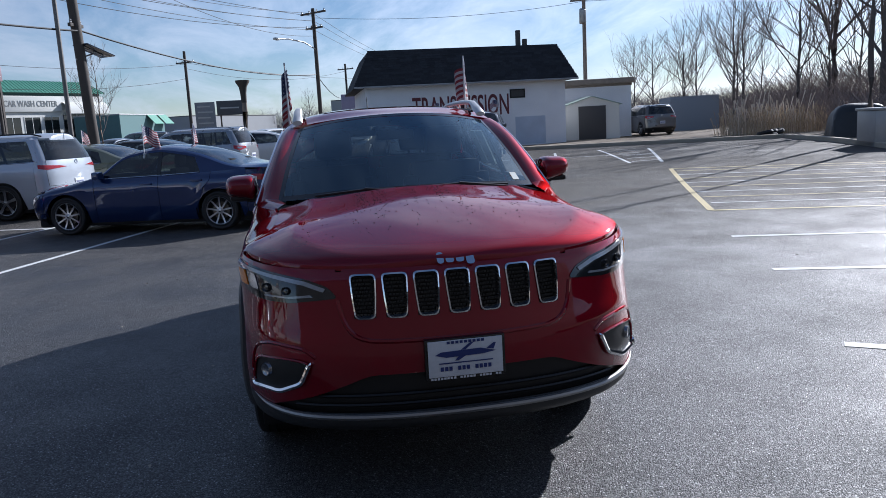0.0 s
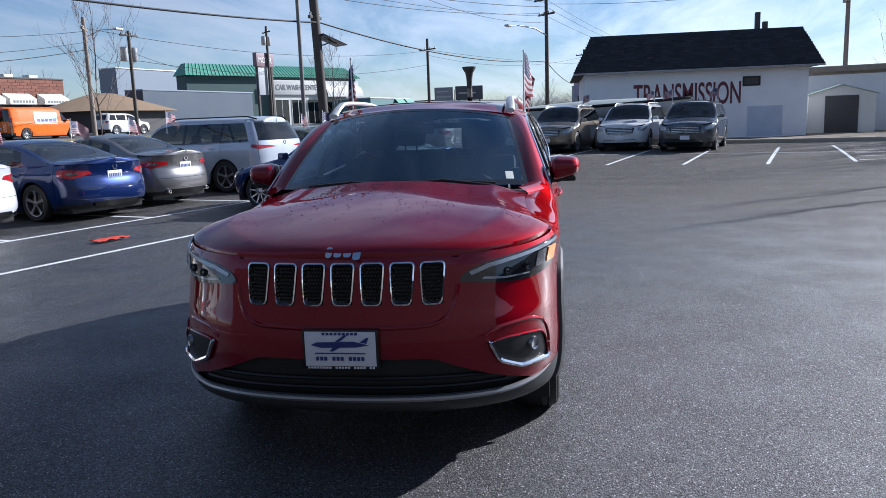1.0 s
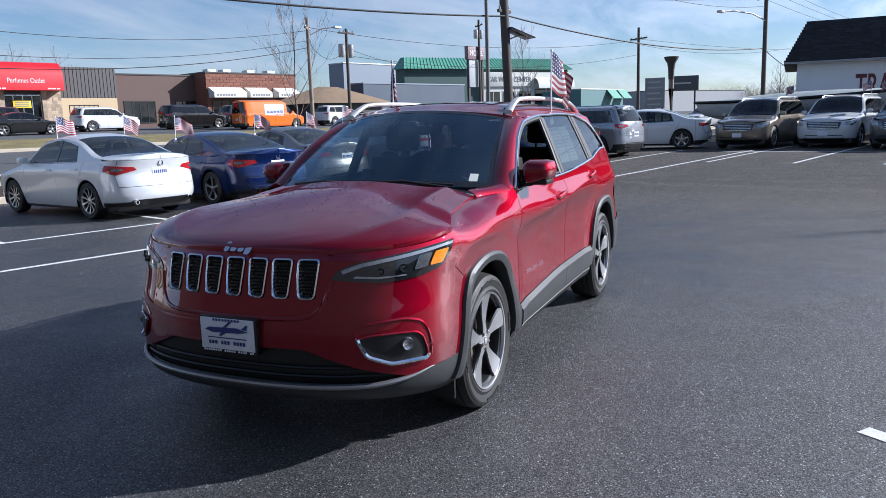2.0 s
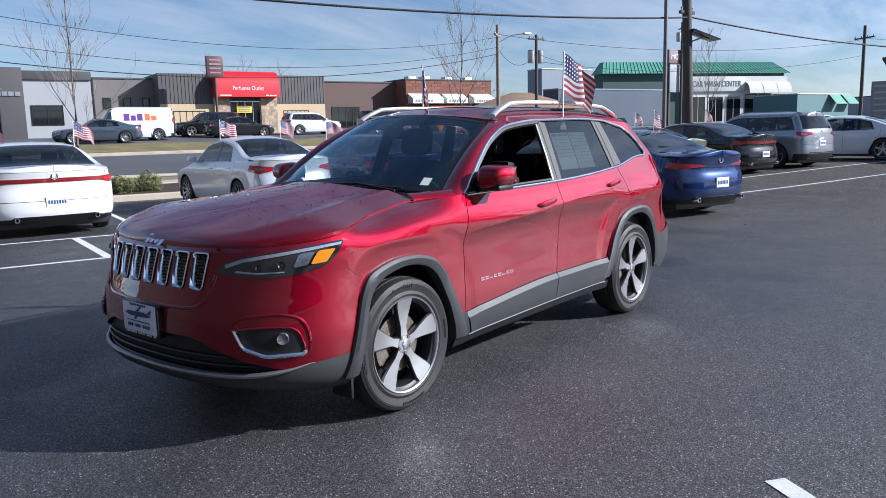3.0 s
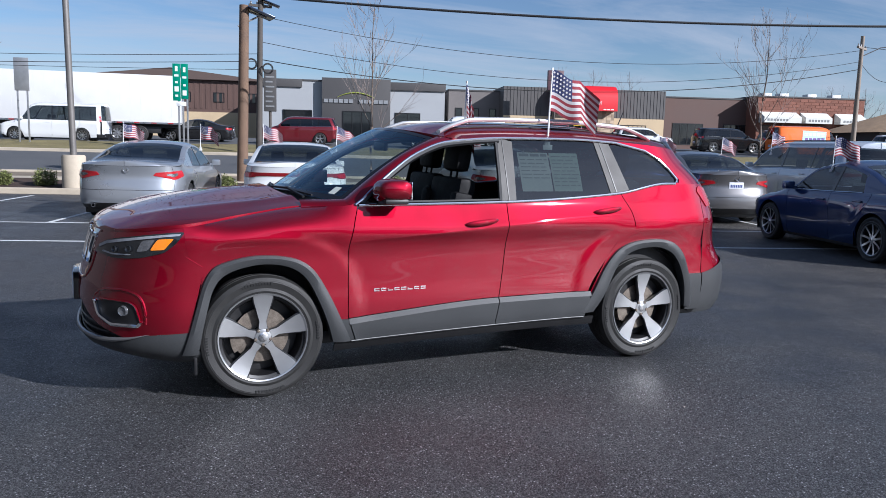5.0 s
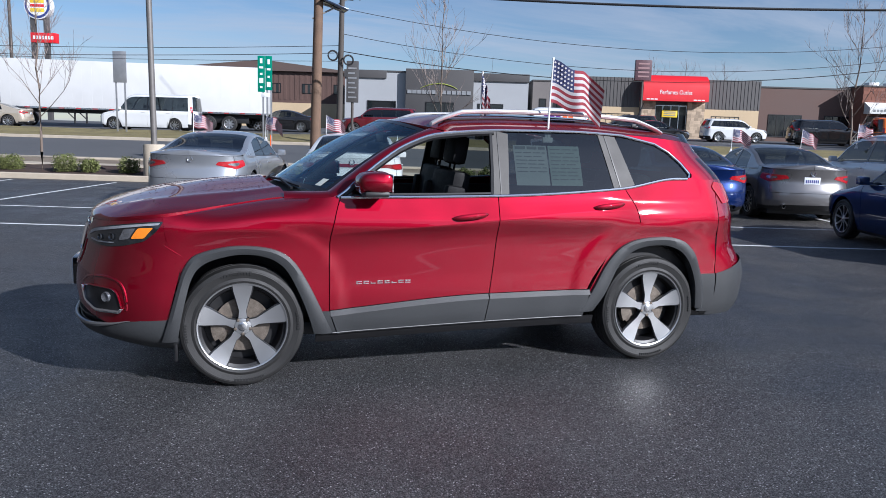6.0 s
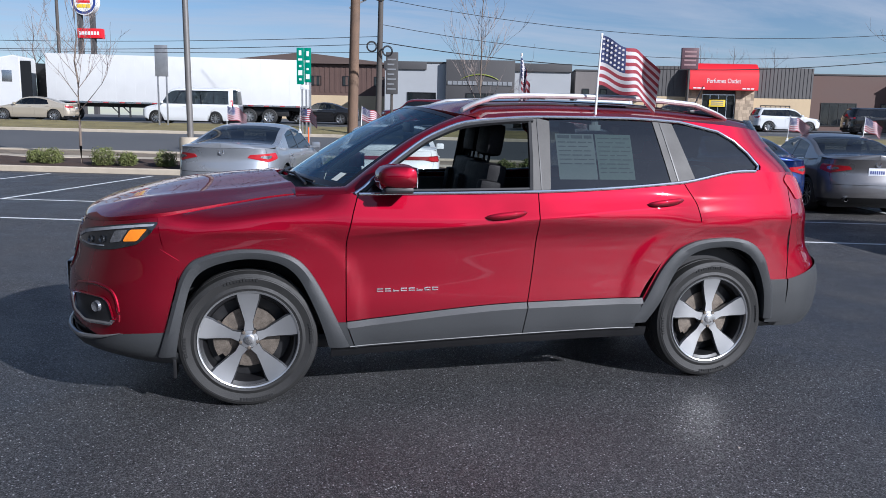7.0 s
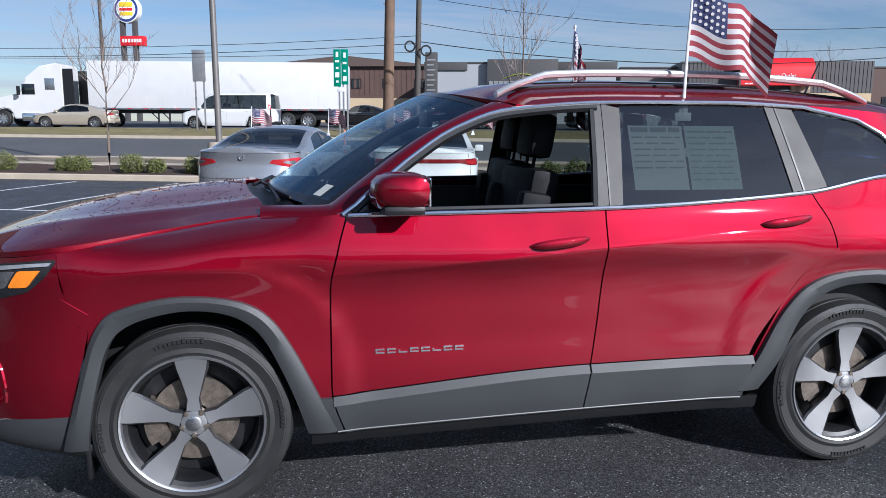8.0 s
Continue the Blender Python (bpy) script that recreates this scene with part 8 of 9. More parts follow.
def hall(name, m, w, d, h, mat, label, parapet=0.3, cap=None, base=-0.4):
    """A flat-roofed hall: front wall along local x at y = 0, the depth goes to +y."""
    b = thing(name, m, label, "building")
    for nm, q in (("front_wall", (0, w, 0, 0.25)), ("back_wall", (0, w, d - 0.25, d)), ("side_wall", (0, 0.25, 0.25, d - 0.25)), ("side_wall", (w - 0.25, w, 0.25, d - 0.25))):
        bm = bmesh.new()
        box(bm, q[0], q[1], q[2], q[3], base, h)
        part(nm, bm, mat, b)
    bm = bmesh.new()
    box(bm, 0.25, w - 0.25, 0.25, d - 0.25, h - parapet - 0.2, h - parapet)
    part("roof", bm, surf("flat_roof", (0.18, 0.18, 0.18), 0.9, var=0.2), b)
    if cap:
        bm = bmesh.new()
        box(bm, -0.06, w + 0.06, -0.06, 0.31, h, h + 0.14, 0.02)
        box(bm, -0.06, 0.31, 0.31, d, h, h + 0.14)
        box(bm, w - 0.31, w + 0.06, 0.31, d, h, h + 0.14)
        part("coping", bm, cap, b)
    return b


def opening(b, x0, x1, z0, z1, mat=None, mull=1, frame=None, y=0.0, name="window", door=False):
    """A framed pane set on a wall at local y."""
    fr = frame or BLACK_TRIM
    bm = bmesh.new()
    t = 0.07
    for q in ((x0, x1, z1 - t, z1), (x0, x1, z0, z0 + t), (x0, x0 + t, z0 + t, z1 - t), (x1 - t, x1, z0 + t, z1 - t)):
        box(bm, q[0], q[1], y - 0.05, y - 0.002, q[2], q[3])
    for i in range(1, mull):
        x = x0 + (x1 - x0) * i / mull
        box(bm, x - 0.03, x + 0.03, y - 0.045, y - 0.002, z0 + t, z1 - t)
    w = part(name, bm, fr, b)
    bm = bmesh.new()
    box(bm, x0 + t, x1 - t, y - 0.02, y - 0.004, z0 + t, z1 - t)
    part("pane", bm, mat or SHOP_GLASS, w)
    return w


def ribs(b, x0, x1, z0, z1, gap, mat, y=0.0, name="cladding_rib"):
    n = int((x1 - x0) / gap)
    bm = bmesh.new()
    for i in range(n + 1):
        x = x0 + i * gap
        box(bm, x, x + gap * 0.45, y - 0.03, y + 0.0, z0, z1)
    ob = part(name, bm, mat, b)
    tagged(ob, kind="stuff")


# the workshop with the mansard roof; it faces -x of the world
W_X, W_Y0, W_Y1 = 33.2, -2.45, -12.75
wk = thing("workshop", Matrix.Translation((W_X, W_Y0, 0.22)) @ Matrix.Rotation(radians(-90), 4, "Z"), "white block workshop with a dark shingled mansard roof", "building")
LW = W_Y0 - W_Y1
for nm, q in (("front_wall", (0, LW, 0, 0.25)), ("back_wall", (0, LW, 8, 8.25)), ("side_wall", (0, 0.25, 0.25, 8)), ("side_wall", (LW - 0.25, LW, 0.25, 8))):
    bm = bmesh.new()
    box(bm, q[0], q[1], q[2], q[3], -0.3, 3.36)
    part(nm, bm, WALL_WHITE, wk)
bm = bmesh.new()
e0, e1, t0, t1 = -0.55, LW + 0.55, 0.35, LW - 0.15
lo = [(e0, -0.55), (e1, -0.55), (e1, 8.8), (e0, 8.8)]
hi = [(t0, 0.75), (t1, 0.75), (t1, 7.5), (t0, 7.5)]
vl = [bm.verts.new((x, y, 3.28)) for x, y in lo]
vh = [bm.verts.new((x, y, 5.12)) for x, y in hi]
for i in range(4):
    bm.faces.new((vl[i], vl[(i + 1) % 4], vh[(i + 1) % 4], vh[i]))
bm.faces.new(vh)
bm.faces.new(list(reversed(vl)))
rf_ = part("mansard_roof", bm, SHINGLE, wk)
rnd = random.Random(8)
bm = bmesh.new()
rows_n = 15
for r in range(rows_n):
    a = r / rows_n
    b2 = (r + 1) / rows_n
    z0, z1 = 3.28 + 1.84 * a, 3.28 + 1.84 * b2
    y0, y1 = -0.55 + 1.3 * a, -0.55 + 1.3 * b2
    xa0 = e0 + (t0 - e0) * a
    xa1 = e1 + (t1 - e1) * a
    x = xa0
    while x < xa1:
        w = rnd.uniform(0.25, 0.45)
        xe = min(x + w, xa1)
        q = [(x + 0.006, y0 - 0.035, z0), (xe - 0.006, y0 - 0.035, z0), (xe - 0.006, y1 - 0.012, z1 + 0.01), (x + 0.006, y1 - 0.012, z1 + 0.01), (x + 0.006, y0 - 0.005, z0), (xe - 0.006, y0 - 0.005, z0)]
        v = [bm.verts.new(p) for p in q]
        bm.faces.new(v[:4])
        bm.faces.new((v[0], v[4], v[5], v[1]))
        x = xe
tagged(part("shingles", bm, SHINGLE, rf_, smooth=False), kind="stuff")
bm = bmesh.new()
box(bm, e0, e1, -0.58, -0.5, 3.24, 3.32, 0.01)
part("eave_board", bm, STUCCO_GREY, wk)
opening(wk, 7.35, 8.15, 2.45, 2.9, mull=1, name="wall_vent", mat=CHARCOAL)
for x in (8.15, 8.5):
    bm = bmesh.new()
    box(bm, x, x + 0.22, 1.2, 1.45, 5.0, 5.95 if x < 8.3 else 5.5, 0.02)
    part("roof_vent", bm, CHARCOAL, wk)
words("lettering", "TRANSMISSION", 1.45, LETTER_MAROON, wk, pose(4.82, -0.012, 2.12, 90, 0, 0), 0.006, 0.50, "worn maroon painted letters", 0.02)
for i, (x, z, w, h) in enumerate(((4.3, 0.2, 2.2, 1.1), (7.6, 0.1, 1.6, 1.4))):
    bm = bmesh.new()
    box(bm, x, x + w, -0.006, 0.002, z, z + h)
    part("repainted_patch", bm, surf("wall_repaint", (0.50, 0.56, 0.66), 0.85, var=0.15, scale=1.5), wk)

# sheds behind the workshop
sh = thing("shed", LOT @ pose(37.9, -2.2, 0.25, 0, 0, -90 + 8), "pale metal shed with a dark door", "shed")
bm = bmesh.new()
prof = [(0, -0.3), (3.0, -0.3), (3.0, 1.9), (1.5, 2.35), (0, 1.9)]
vs = [[bm.verts.new((x, y, z)) for x, z in prof] for y in (0, 2.6)]
for i in range(5):
    bm.faces.new((vs[0][i], vs[0][(i + 1) % 5], vs[1][(i + 1) % 5], vs[1][i]))
bm.faces.new(vs[0])
bm.faces.new(vs[1])
part("shed_body", bm, CREAM, sh)
bm = bmesh.new()
for s in (-1, 1):
    q = [(1.5, 2.40), (1.5 + s * 1.65, 1.90), (1.5 + s * 1.65, 1.86), (1.5, 2.36)]
    a = [[bm.verts.new((x, y, z)) for x, z in q] for y in (-0.12, 2.7)]
    for i in range(4):
        bm.faces.new((a[0][i], a[0][(i + 1) % 4], a[1][(i + 1) % 4], a[1][i]))
    bm.faces.new(a[0])
    bm.faces.new(a[1])
part("shed_roof", bm, surf("pale_green_roof", (0.36, 0.45, 0.40), 0.7), sh)
bm = bmesh.new()
box(bm, 0.75, 2.25, -0.04, 0.0, 0.0, 1.85, 0.01)
part("shed_door", bm, CHARCOAL, sh)
wb = hall("outbuilding", LOT @ pose(41.9, -1.9, 0.25, 0, 0, -90), 4.3, 7, 3.0, WALL_WHITE, "white outbuilding with a weathered roof edge", cap=RUST)
bm = bmesh.new()
box(bm, -0.2, 4.5, -0.35, 0.2, 3.14, 3.45, 0.03)
part("roof_fascia", bm, RUST, wb)
hall("garage", LOT @ pose(49.2, -9.6, 0.25, 0, 0, -90), 3.2, 5, 2.3, PALE_BLUE, "pale blue-grey garage behind the scrub")

# the covered boat behind the parked SUVs
bt = thing("boat", LOT @ pose(28.6, 6.3, 0.46, 0, 1.6, 90), "grey covered boat with a dark rub rail on a cradle", "boat")
bm = bmesh.new()


def hull(u, w):
    x = -4.3 + 8.6 * u
    full = math.sqrt(max(0.0, 1 - abs(2 * u - 1) ** 3.2))
    a = math.pi * w
    return Vector((x, 1.05 * full * math.cos(a), 1.45 - 0.85 * full ** 0.7 * math.sin(a) + 0.12 * (2 * u - 1) ** 2))


grid(bm, hull, span(0, 1, 30), span(0, 1, 12))
part("hull", bm, surf("hull_grey", (0.42, 0.45, 0.46), 0.5), bt)
bm = bmesh.new()
grid(bm, lambda u, w: Vector((hull(u, 0).x, hull(u, 0).y * (1 - 2 * w), hull(u, 0).z + 0.28 * math.sin(math.pi * w) * math.sin(math.pi * u))), span(0, 1, 30), span(0, 1, 8))
part("cover", bm, surf("boat_cover", (0.36, 0.40, 0.39), 0.8, var=0.2, scale=2), bt)
for s in (0, 1):
    bm = bmesh.new()
    tube(bm, [hull(u, s) for u in span(0.01, 0.99, 36)], 0.07, 6)
    part("rub_rail", bm, BLACK_TRIM, bt)
bm = bmesh.new()
for x in (-2.2, 2.2):
    box(bm, x - 0.1, x + 0.1, -0.8, 0.8, -0.3, 0.78)
part("cradle", bm, DARK_POLE, bt)

# the grey showroom
st = hall("showroom", at(-8.4, 58.0), 15.0, 14, 4.65, STUCCO_GREY, "grey showroom with a charcoal entrance", cap=CHARCOAL)
for x0, x1 in ((-0.05, 3.4), (10.2, 15.05)):
    bm = bmesh.new()
    box(bm, x0, x1, -0.16, -0.01, 4.15, 4.78, 0.02)
    part("parapet_band", bm, CHARCOAL, st)
bm = bmesh.new()
box(bm, 5.0, 10.5, -0.55, 0.0, -0.3, 4.95, 0.02)
en = part("entrance_block", bm, CHARCOAL, st, "charcoal entrance block")
opening(st, 6.65, 8.95, 0.05, 2.35, mull=3, y=-0.55, name="door")
opening(st, 10.9, 13.0, 0.9, 2.35, mull=2)
opening(st, 1.85, 4.2, 0.2, 2.35, mull=1)
METAL_LET = GALV
for i in range(13):
    if i == 6:
        continue
    x = 5.15 + i * 0.40
    bm = bmesh.new()
    box(bm, x, x + 0.34, -0.62, -0.56, 2.98, 3.27)
    part("sign_bar", bm, METAL_LET, en, "plain bright metal bar")
bm = bmesh.new()
tube(bm, [(6.2 + 3.0 * t, -0.6, 3.4 + 0.42 * math.sin(math.pi * t) ** 0.8) for t in span(0, 1, 20)], [0.015 + 0.04 * math.sin(math.pi * i / 20) for i in range(21)], 6)
part("sign_arc", bm, surf("lime_metal", (0.45, 0.5, 0.10), 0.4, 0.6), en, "thin yellow-green arc")
for x in (3.0, 8.3, 12.0):
    bm = bmesh.new()
    box(bm, x, x + 0.5, 3.0, 3.6, 4.4, 4.95, 0.03)
    part("roof_unit", bm, GALV, st)

# grey hall and the shop with the red fascia
gh = hall("ribbed_hall", at(7.4, 62.0), 5.0, 20, 4.55, surf("taupe_stucco", (0.16, 0.145, 0.138), 0.85, var=0.15, scale=0.8), "taupe hall with small windows", cap=CHARCOAL)
for i in range(3):
    opening(gh, 0.6 + i * 1.5, 1.2 + i * 1.5, 2.2, 3.1, mull=1)
rs = hall("shop", at(11.9, 60.0), 14.4, 16, 4.95, DARK_METAL, "dark ribbed shop with a red fascia", cap=None)
ribs(rs, 0.0, 4.2, 2.55, 4.95, 0.3, DARK_METAL)
ribs(rs, 9.8, 14.4, 2.55, 4.95, 0.3, DARK_METAL)
for xa, xb in ((0.0, 4.3), (9.7, 14.4)):
    bm = bmesh.new()
    box(bm, xa, xb, -0.04, 0.0, -0.3, 2.5)
    part("beige_base", bm, BEIGE, rs)
bm = bmesh.new()
prof = [(-0.05, 3.05), (-1.15, 3.05), (-1.15, 4.2), (-0.95, 4.75), (-0.5, 5.1), (-0.05, 5.2)]
vs = [[bm.verts.new((x, y, z)) for y, z in prof] for x in (4.3, 9.75)]
n = len(prof)
for i in range(n):
    bm.faces.new((vs[0][i], vs[0][(i + 1) % n], vs[1][(i + 1) % n], vs[1][i]))
bm.faces.new(vs[0])
bm.faces.new(vs[1])
fa = part("red_fascia", bm, RED_AWNING, rs, "rounded red fascia")
words("lettering", "Perfumes Outlet", 0.50, WHITE_PLASTIC, fa, pose(7.0, -1.16, 3.75, 90, 0, 0), 0.008, 0.8, "white lettering")
for x in (4.6, 8.5):
    bm = bmesh.new()
    for i in range(3):
        box(bm, x + i * 0.33, x + i * 0.33 + 0.26, -1.165, -1.152, 3.13, 3.22)
    part("small_print", bm, WHITE_PLASTIC, fa)
for x0, x1 in ((4.3, 5.6), (8.3, 9.75)):
    rnd = random.Random(int(x0 * 10))
    base = bmesh.new()
    box(base, x0, x1, -0.30, 0.0, -0.3, 3.05)
    pier = part("stone_pier", base, STONE, rs)
    me = None
    for r in range(12):
        x = x0
        while x < x1 - 0.05:
            w = min(rnd.uniform(0.22, 0.42), x1 - x)
            if me is None:
                bm = bmesh.new()
                box(bm, 0.01, 0.99, -0.035, 0.0, 0.02, 0.98)
                first = part("stone", bm, STONE, pier, smooth=False)
                me = first
                first.matrix_basis = Matrix.Translation((x, -0.30, -0.05 + r * 0.26)) @ Matrix.Diagonal((w, 1, 0.26, 1))
            else:
                twin(me, pier, Matrix.Translation((x, -0.30 - rnd.uniform(0, 0.02), -0.05 + r * 0.26)) @ Matrix.Diagonal((w, 1, 0.26, 1)))
            x += w
opening(rs, 5.6, 8.3, -0.05, 2.75, mull=4, y=-0.12, frame=SATIN, name="shop_door", mat=SHOP_GLASS)
bm = bmesh.new()
box(bm, 6.2, 7.5, -0.24, -0.18, 1.75, 2.35, 0.01)
part("yellow_notice", bm, YELLOW_SIGN, rs, "yellow notice with plain bars")
bm = bmesh.new()
for i in range(3):
    box(bm, 6.35, 7.35, -0.247, -0.239, 1.85 + i * 0.15, 1.93 + i * 0.15)
part("notice_print", bm, INK, rs)
opening(rs, 10.4, 12.8, 0.5, 1.95, mull=6)
opening(rs, 1.0, 3.6, 0.5, 1.95, mull=5)
ts_ = thing("pylon_sign", at(15.6, 57.0), "tall dark sign board on a post", "sign")
bm = bmesh.new()
tube(bm, [(0, 0, -0.2), (0, 0, 5.0)], 0.10, 10)
part("post", bm, DARK_POLE, ts_)
bm = bmesh.new()
box(bm, -0.65, 0.65, -0.2, 0.2, 4.5, 6.1, 0.03)
bd = part("board", bm, surf("maroon_board", (0.10, 0.05, 0.06), 0.5), ts_)
bm = bmesh.new()
for i in range(4):
    box(bm, -0.45, 0.45, -0.215, -0.199, 4.75 + i * 0.33, 4.88 + i * 0.33)
part("board_print", bm, surf("faded_print", (0.30, 0.18, 0.18), 0.6), bd)
ds = thing("pylon_sign", at(-5.6, 40.5), "dark directory sign with pale bars", "sign")
bm = bmesh.new()
tube(bm, [(0, 0, -0.2), (0, 0, 2.2)], 0.08, 8)
part("post", bm, DARK_POLE, ds)
bm = bmesh.new()
box(bm, -0.35, 0.35, -0.12, 0.12, 2.0, 4.4, 0.03)
bd = part("board", bm, CHARCOAL, ds)
bm = bmesh.new()
for i in range(7):
    box(bm, -0.25, 0.25 - 0.1 * (i % 2), -0.135, -0.119, 2.25 + i * 0.28, 2.34 + i * 0.28)
part("board_print", bm, GALV, bd)

# brown warehouse, brick row
bw = hall("warehouse", at(-27.0, 68.0), 19.0, 25, 5.2, BROWN_METAL, "brown warehouse over a beige base", cap=None)
ribs(bw, 0, 18.9, 2.6, 5.2, 0.5, BROWN_METAL)
bm = bmesh.new()
box(bm, 0, 19, -0.04, 0.0, -0.3, 2.3)
part("beige_base", bm, BEIGE, bw)
bm = bmesh.new()
prof = [(0, 5.2), (9.5, 6.2), (19, 5.2)]
a = [[bm.verts.new((x, y, z)) for x, z in prof] for y in (-0.4, 25)]
for i in range(2):
    bm.faces.new((a[0][i], a[0][i + 1], a[1][i + 1], a[1][i]))
bm.faces.new(a[0])
bm.faces.new(a[1])
part("roof", bm, surf("brown_roof", (0.10, 0.07, 0.06), 0.8), bw)
for i in range(6):
    opening(bw, 1.2 + i * 3.0, 2.2 + i * 3.0, 3.2, 4.1, mull=1)
br = hall("brick_row", at(27.3, 64.0), 12.0, 18, 4.7, BROWN_METAL, "long low brown brick row", cap=CHARCOAL)
opening(br, 1.5, 4.5, 0.4, 2.4, mull=4)
opening(br, 6.5, 9.5, 0.4, 2.4, mull=4)
bk = hall("brick_shops", at(36.0, 62.0), 10.5, 16, 4.9, BRICK, "red brick shops with pale awnings", cap=CHARCOAL)
rnd = random.Random(2)
mb = None
for r in range(18):
    for c in range(14):
        w = 10.5 / 14
        x = c * w + (0.5 * w if r % 2 else 0)
        if x + w > 10.5:
            continue
        mm = Matrix.Translation((x, -0.001, 0.3 + r * 0.25))
        if mb is None:
            bm = bmesh.new()
            box(bm, 0.02, w - 0.02, -0.02, 0.0, 0.015, 0.235)
            mb = part("brick_course", bm, BRICK, bk.children[0], smooth=False, m=mm)
        elif (r * 14 + c) % 1 == 0:
            twin(mb, bk.children[0], mm)
for x in (0.2, 4.2, 7.6):
    bm = bmesh.new()
    prof = [(0, 2.6), (-1.0, 2.6), (-1.0, 3.1), (0, 3.6)]
    a = [[bm.verts.new((q, y, z)) for y, z in prof] for q in (x, x + (3.6 if x < 1 else 2.6))]
    for i in range(4):
        bm.faces.new((a[0][i], a[0][(i + 1) % 4], a[1][(i + 1) % 4], a[1][i]))
    bm.faces.new(a[0])
    bm.faces.new(a[1])
    aw = part("awning", bm, CREAM, bk, "pale awning with plain bars")
    bm = bmesh.new()
    for i in range(7):
        box(bm, x + 0.3 + i * 0.3, x + 0.5 + i * 0.3, -1.012, -0.999, 2.75, 2.95)
    part("awning_print", bm, INK, aw)
    opening(bk, x + 0.3, x + 2.3, 0.2, 2.4, mull=2, y=-0.02)
for x, z in ((1.5, 5.0), (3.2, 5.0), (6.0, 5.0), (8.5, 5.0)):
    bm = bmesh.new()
    box(bm, x, x + 0.9, 2, 2.9, z - 0.5, z + 0.45, 0.03)
    part("roof_unit", bm, GALV, bk)
hut = thing("hut", at(39.4, 50.0), "low hut with a tan hipped roof", "building")
bm = bmesh.new()
box(bm, 0.8, 8.7, 0.8, 7, -0.3, 1.95)
part("wall_shell", bm, CHARCOAL, hut)
bm = bmesh.new()
vl = [bm.verts.new(p) for p in ((0, 0, 1.86), (9.5, 0, 1.86), (9.5, 8, 1.86), (0, 8, 1.86))]
vh = [bm.verts.new(p) for p in ((3.6, 4, 3.5), (5.9, 4, 3.5))]
bm.faces.new((vl[0], vl[1], vh[1], vh[0]))
bm.faces.new((vl[2], vl[3], vh[0], vh[1]))
bm.faces.new((vl[1], vl[2], vh[1]))
bm.faces.new((vl[3], vl[0], vh[0]))
bm.faces.new(list(reversed(vl)))
part("roof", bm, TAN_ROOF, hut)

# car wash with the green roof, motel sign, blue hall
cw = thing("car_wash", LOT @ pose(65.9, 65.0, 1.7, 0, 0, -18), "cream car wash with a green metal roof", "building")
bm = bmesh.new()
box(bm, 11.8, 26.6, 0, 8, -0.5, 5.9)
part("wall_shell", bm, CREAM, cw)
bm = bmesh.new()
box(bm, 11.7, 20.0, -0.25, 0.0, 4.0, 5.8, 0.03)
sg = part("sign_band", bm, CREAM, cw)
words("lettering", "CAR WASH CENTER", 0.98, INK, sg, pose(15.85, -0.26, 4.92, 90, 0, 0), 0.02, 0.80, "dark raised lettering", 0.012)
for i in range(3):
    opening(cw, 12.2 + i * 2.6, 14.4 + i * 2.6, 0.1, 3.4, mull=2, mat=SHOP_GLASS, frame=CREAM)
for i in range(3):
    x = 20.2 + i * 2.15
    opening(cw, x, x + 1.85, 0.0, 3.6, mull=1, name="bay")
    bm = bmesh.new()
    grid(bm, lambda u, a: Vector((x - 0.1 + 2.05 * u, -1.2 * math.sin(a), 3.7 + 1.5 * math.cos(a))), [0, 1], span(0, math.pi / 2, 6), 0.03, lambda c: Vector((0, 1, -1)))
    part("canopy", bm, CREAM, cw)
bm = bmesh.new()
lo = [(-0.2, -0.1), (26.9, -0.1), (26.9, 3.0), (-0.2, 3.0)]
hi = [(1.0, 2.0), (25.6, 2.0), (25.6, 3.0), (1.0, 3.0)]
vl = [bm.verts.new((x, y, 6.3)) for x, y in lo]
vh = [bm.verts.new((x, y, 7.85)) for x, y in hi]
for i in range(4):
    bm.faces.new((vl[i], vl[(i + 1) % 4], vh[(i + 1) % 4], vh[i]))
bm.faces.new(vh)
bm.faces.new(list(reversed(vl)))
grf = part("green_roof", bm, GREEN_ROOF, cw, "green metal mansard roof")
bm = bmesh.new()
for i in range(54):
    u = i / 53
    tube(bm, [Vector((-0.15 + 27.0 * u, -0.12, 6.32)), Vector((1.05 + 24.5 * u, 1.98, 7.87))], 0.045, 4)
tagged(part("roof_seam", bm, GREEN_ROOF, grf), kind="stuff")
bm = bmesh.new()
box(bm, 0.2, 26.4, 0.4, 2.9, 5.89, 6.3)
box(bm, 0.2, 11.78, 0.5, 2.9, -0.4, 5.89)
part("upper_wall", bm, surf("green_grey_band", (0.055, 0.10, 0.095), 0.7), cw)
hall("blue_hall", LOT @ pose(53.3, 59.0, 1.7), 17.0, 2.5, 3.95, BLUE_GREY, "low blue-grey hall beside the hut", cap=PALE_BLUE)
hall("pale_hall", LOT @ pose(65.4, 76, 1.7), 13.8, 3, 7.7, PALE_BLUE, "pale blue hall behind the low one", cap=GALV)
gs = hall("green_shop", LOT @ pose(83, 50, 1.7), 11, 6, 3.1, surf("teal_wall", (0.11, 0.20, 0.20), 0.8), "low teal shop far off", cap=GALV)
for x in (6.5, 9.3):
    bm = bmesh.new()
    grid(bm, lambda u, w: Vector((x + 2.3 * u, -1.1 * w - 0.02, 3.2 - 1.2 * w)), [0, 1], [0, 1], 0.05, lambda c: Vector((0, 0, -1)))
    part("awning", bm, GREEN_ROOF, gs, smooth=False)
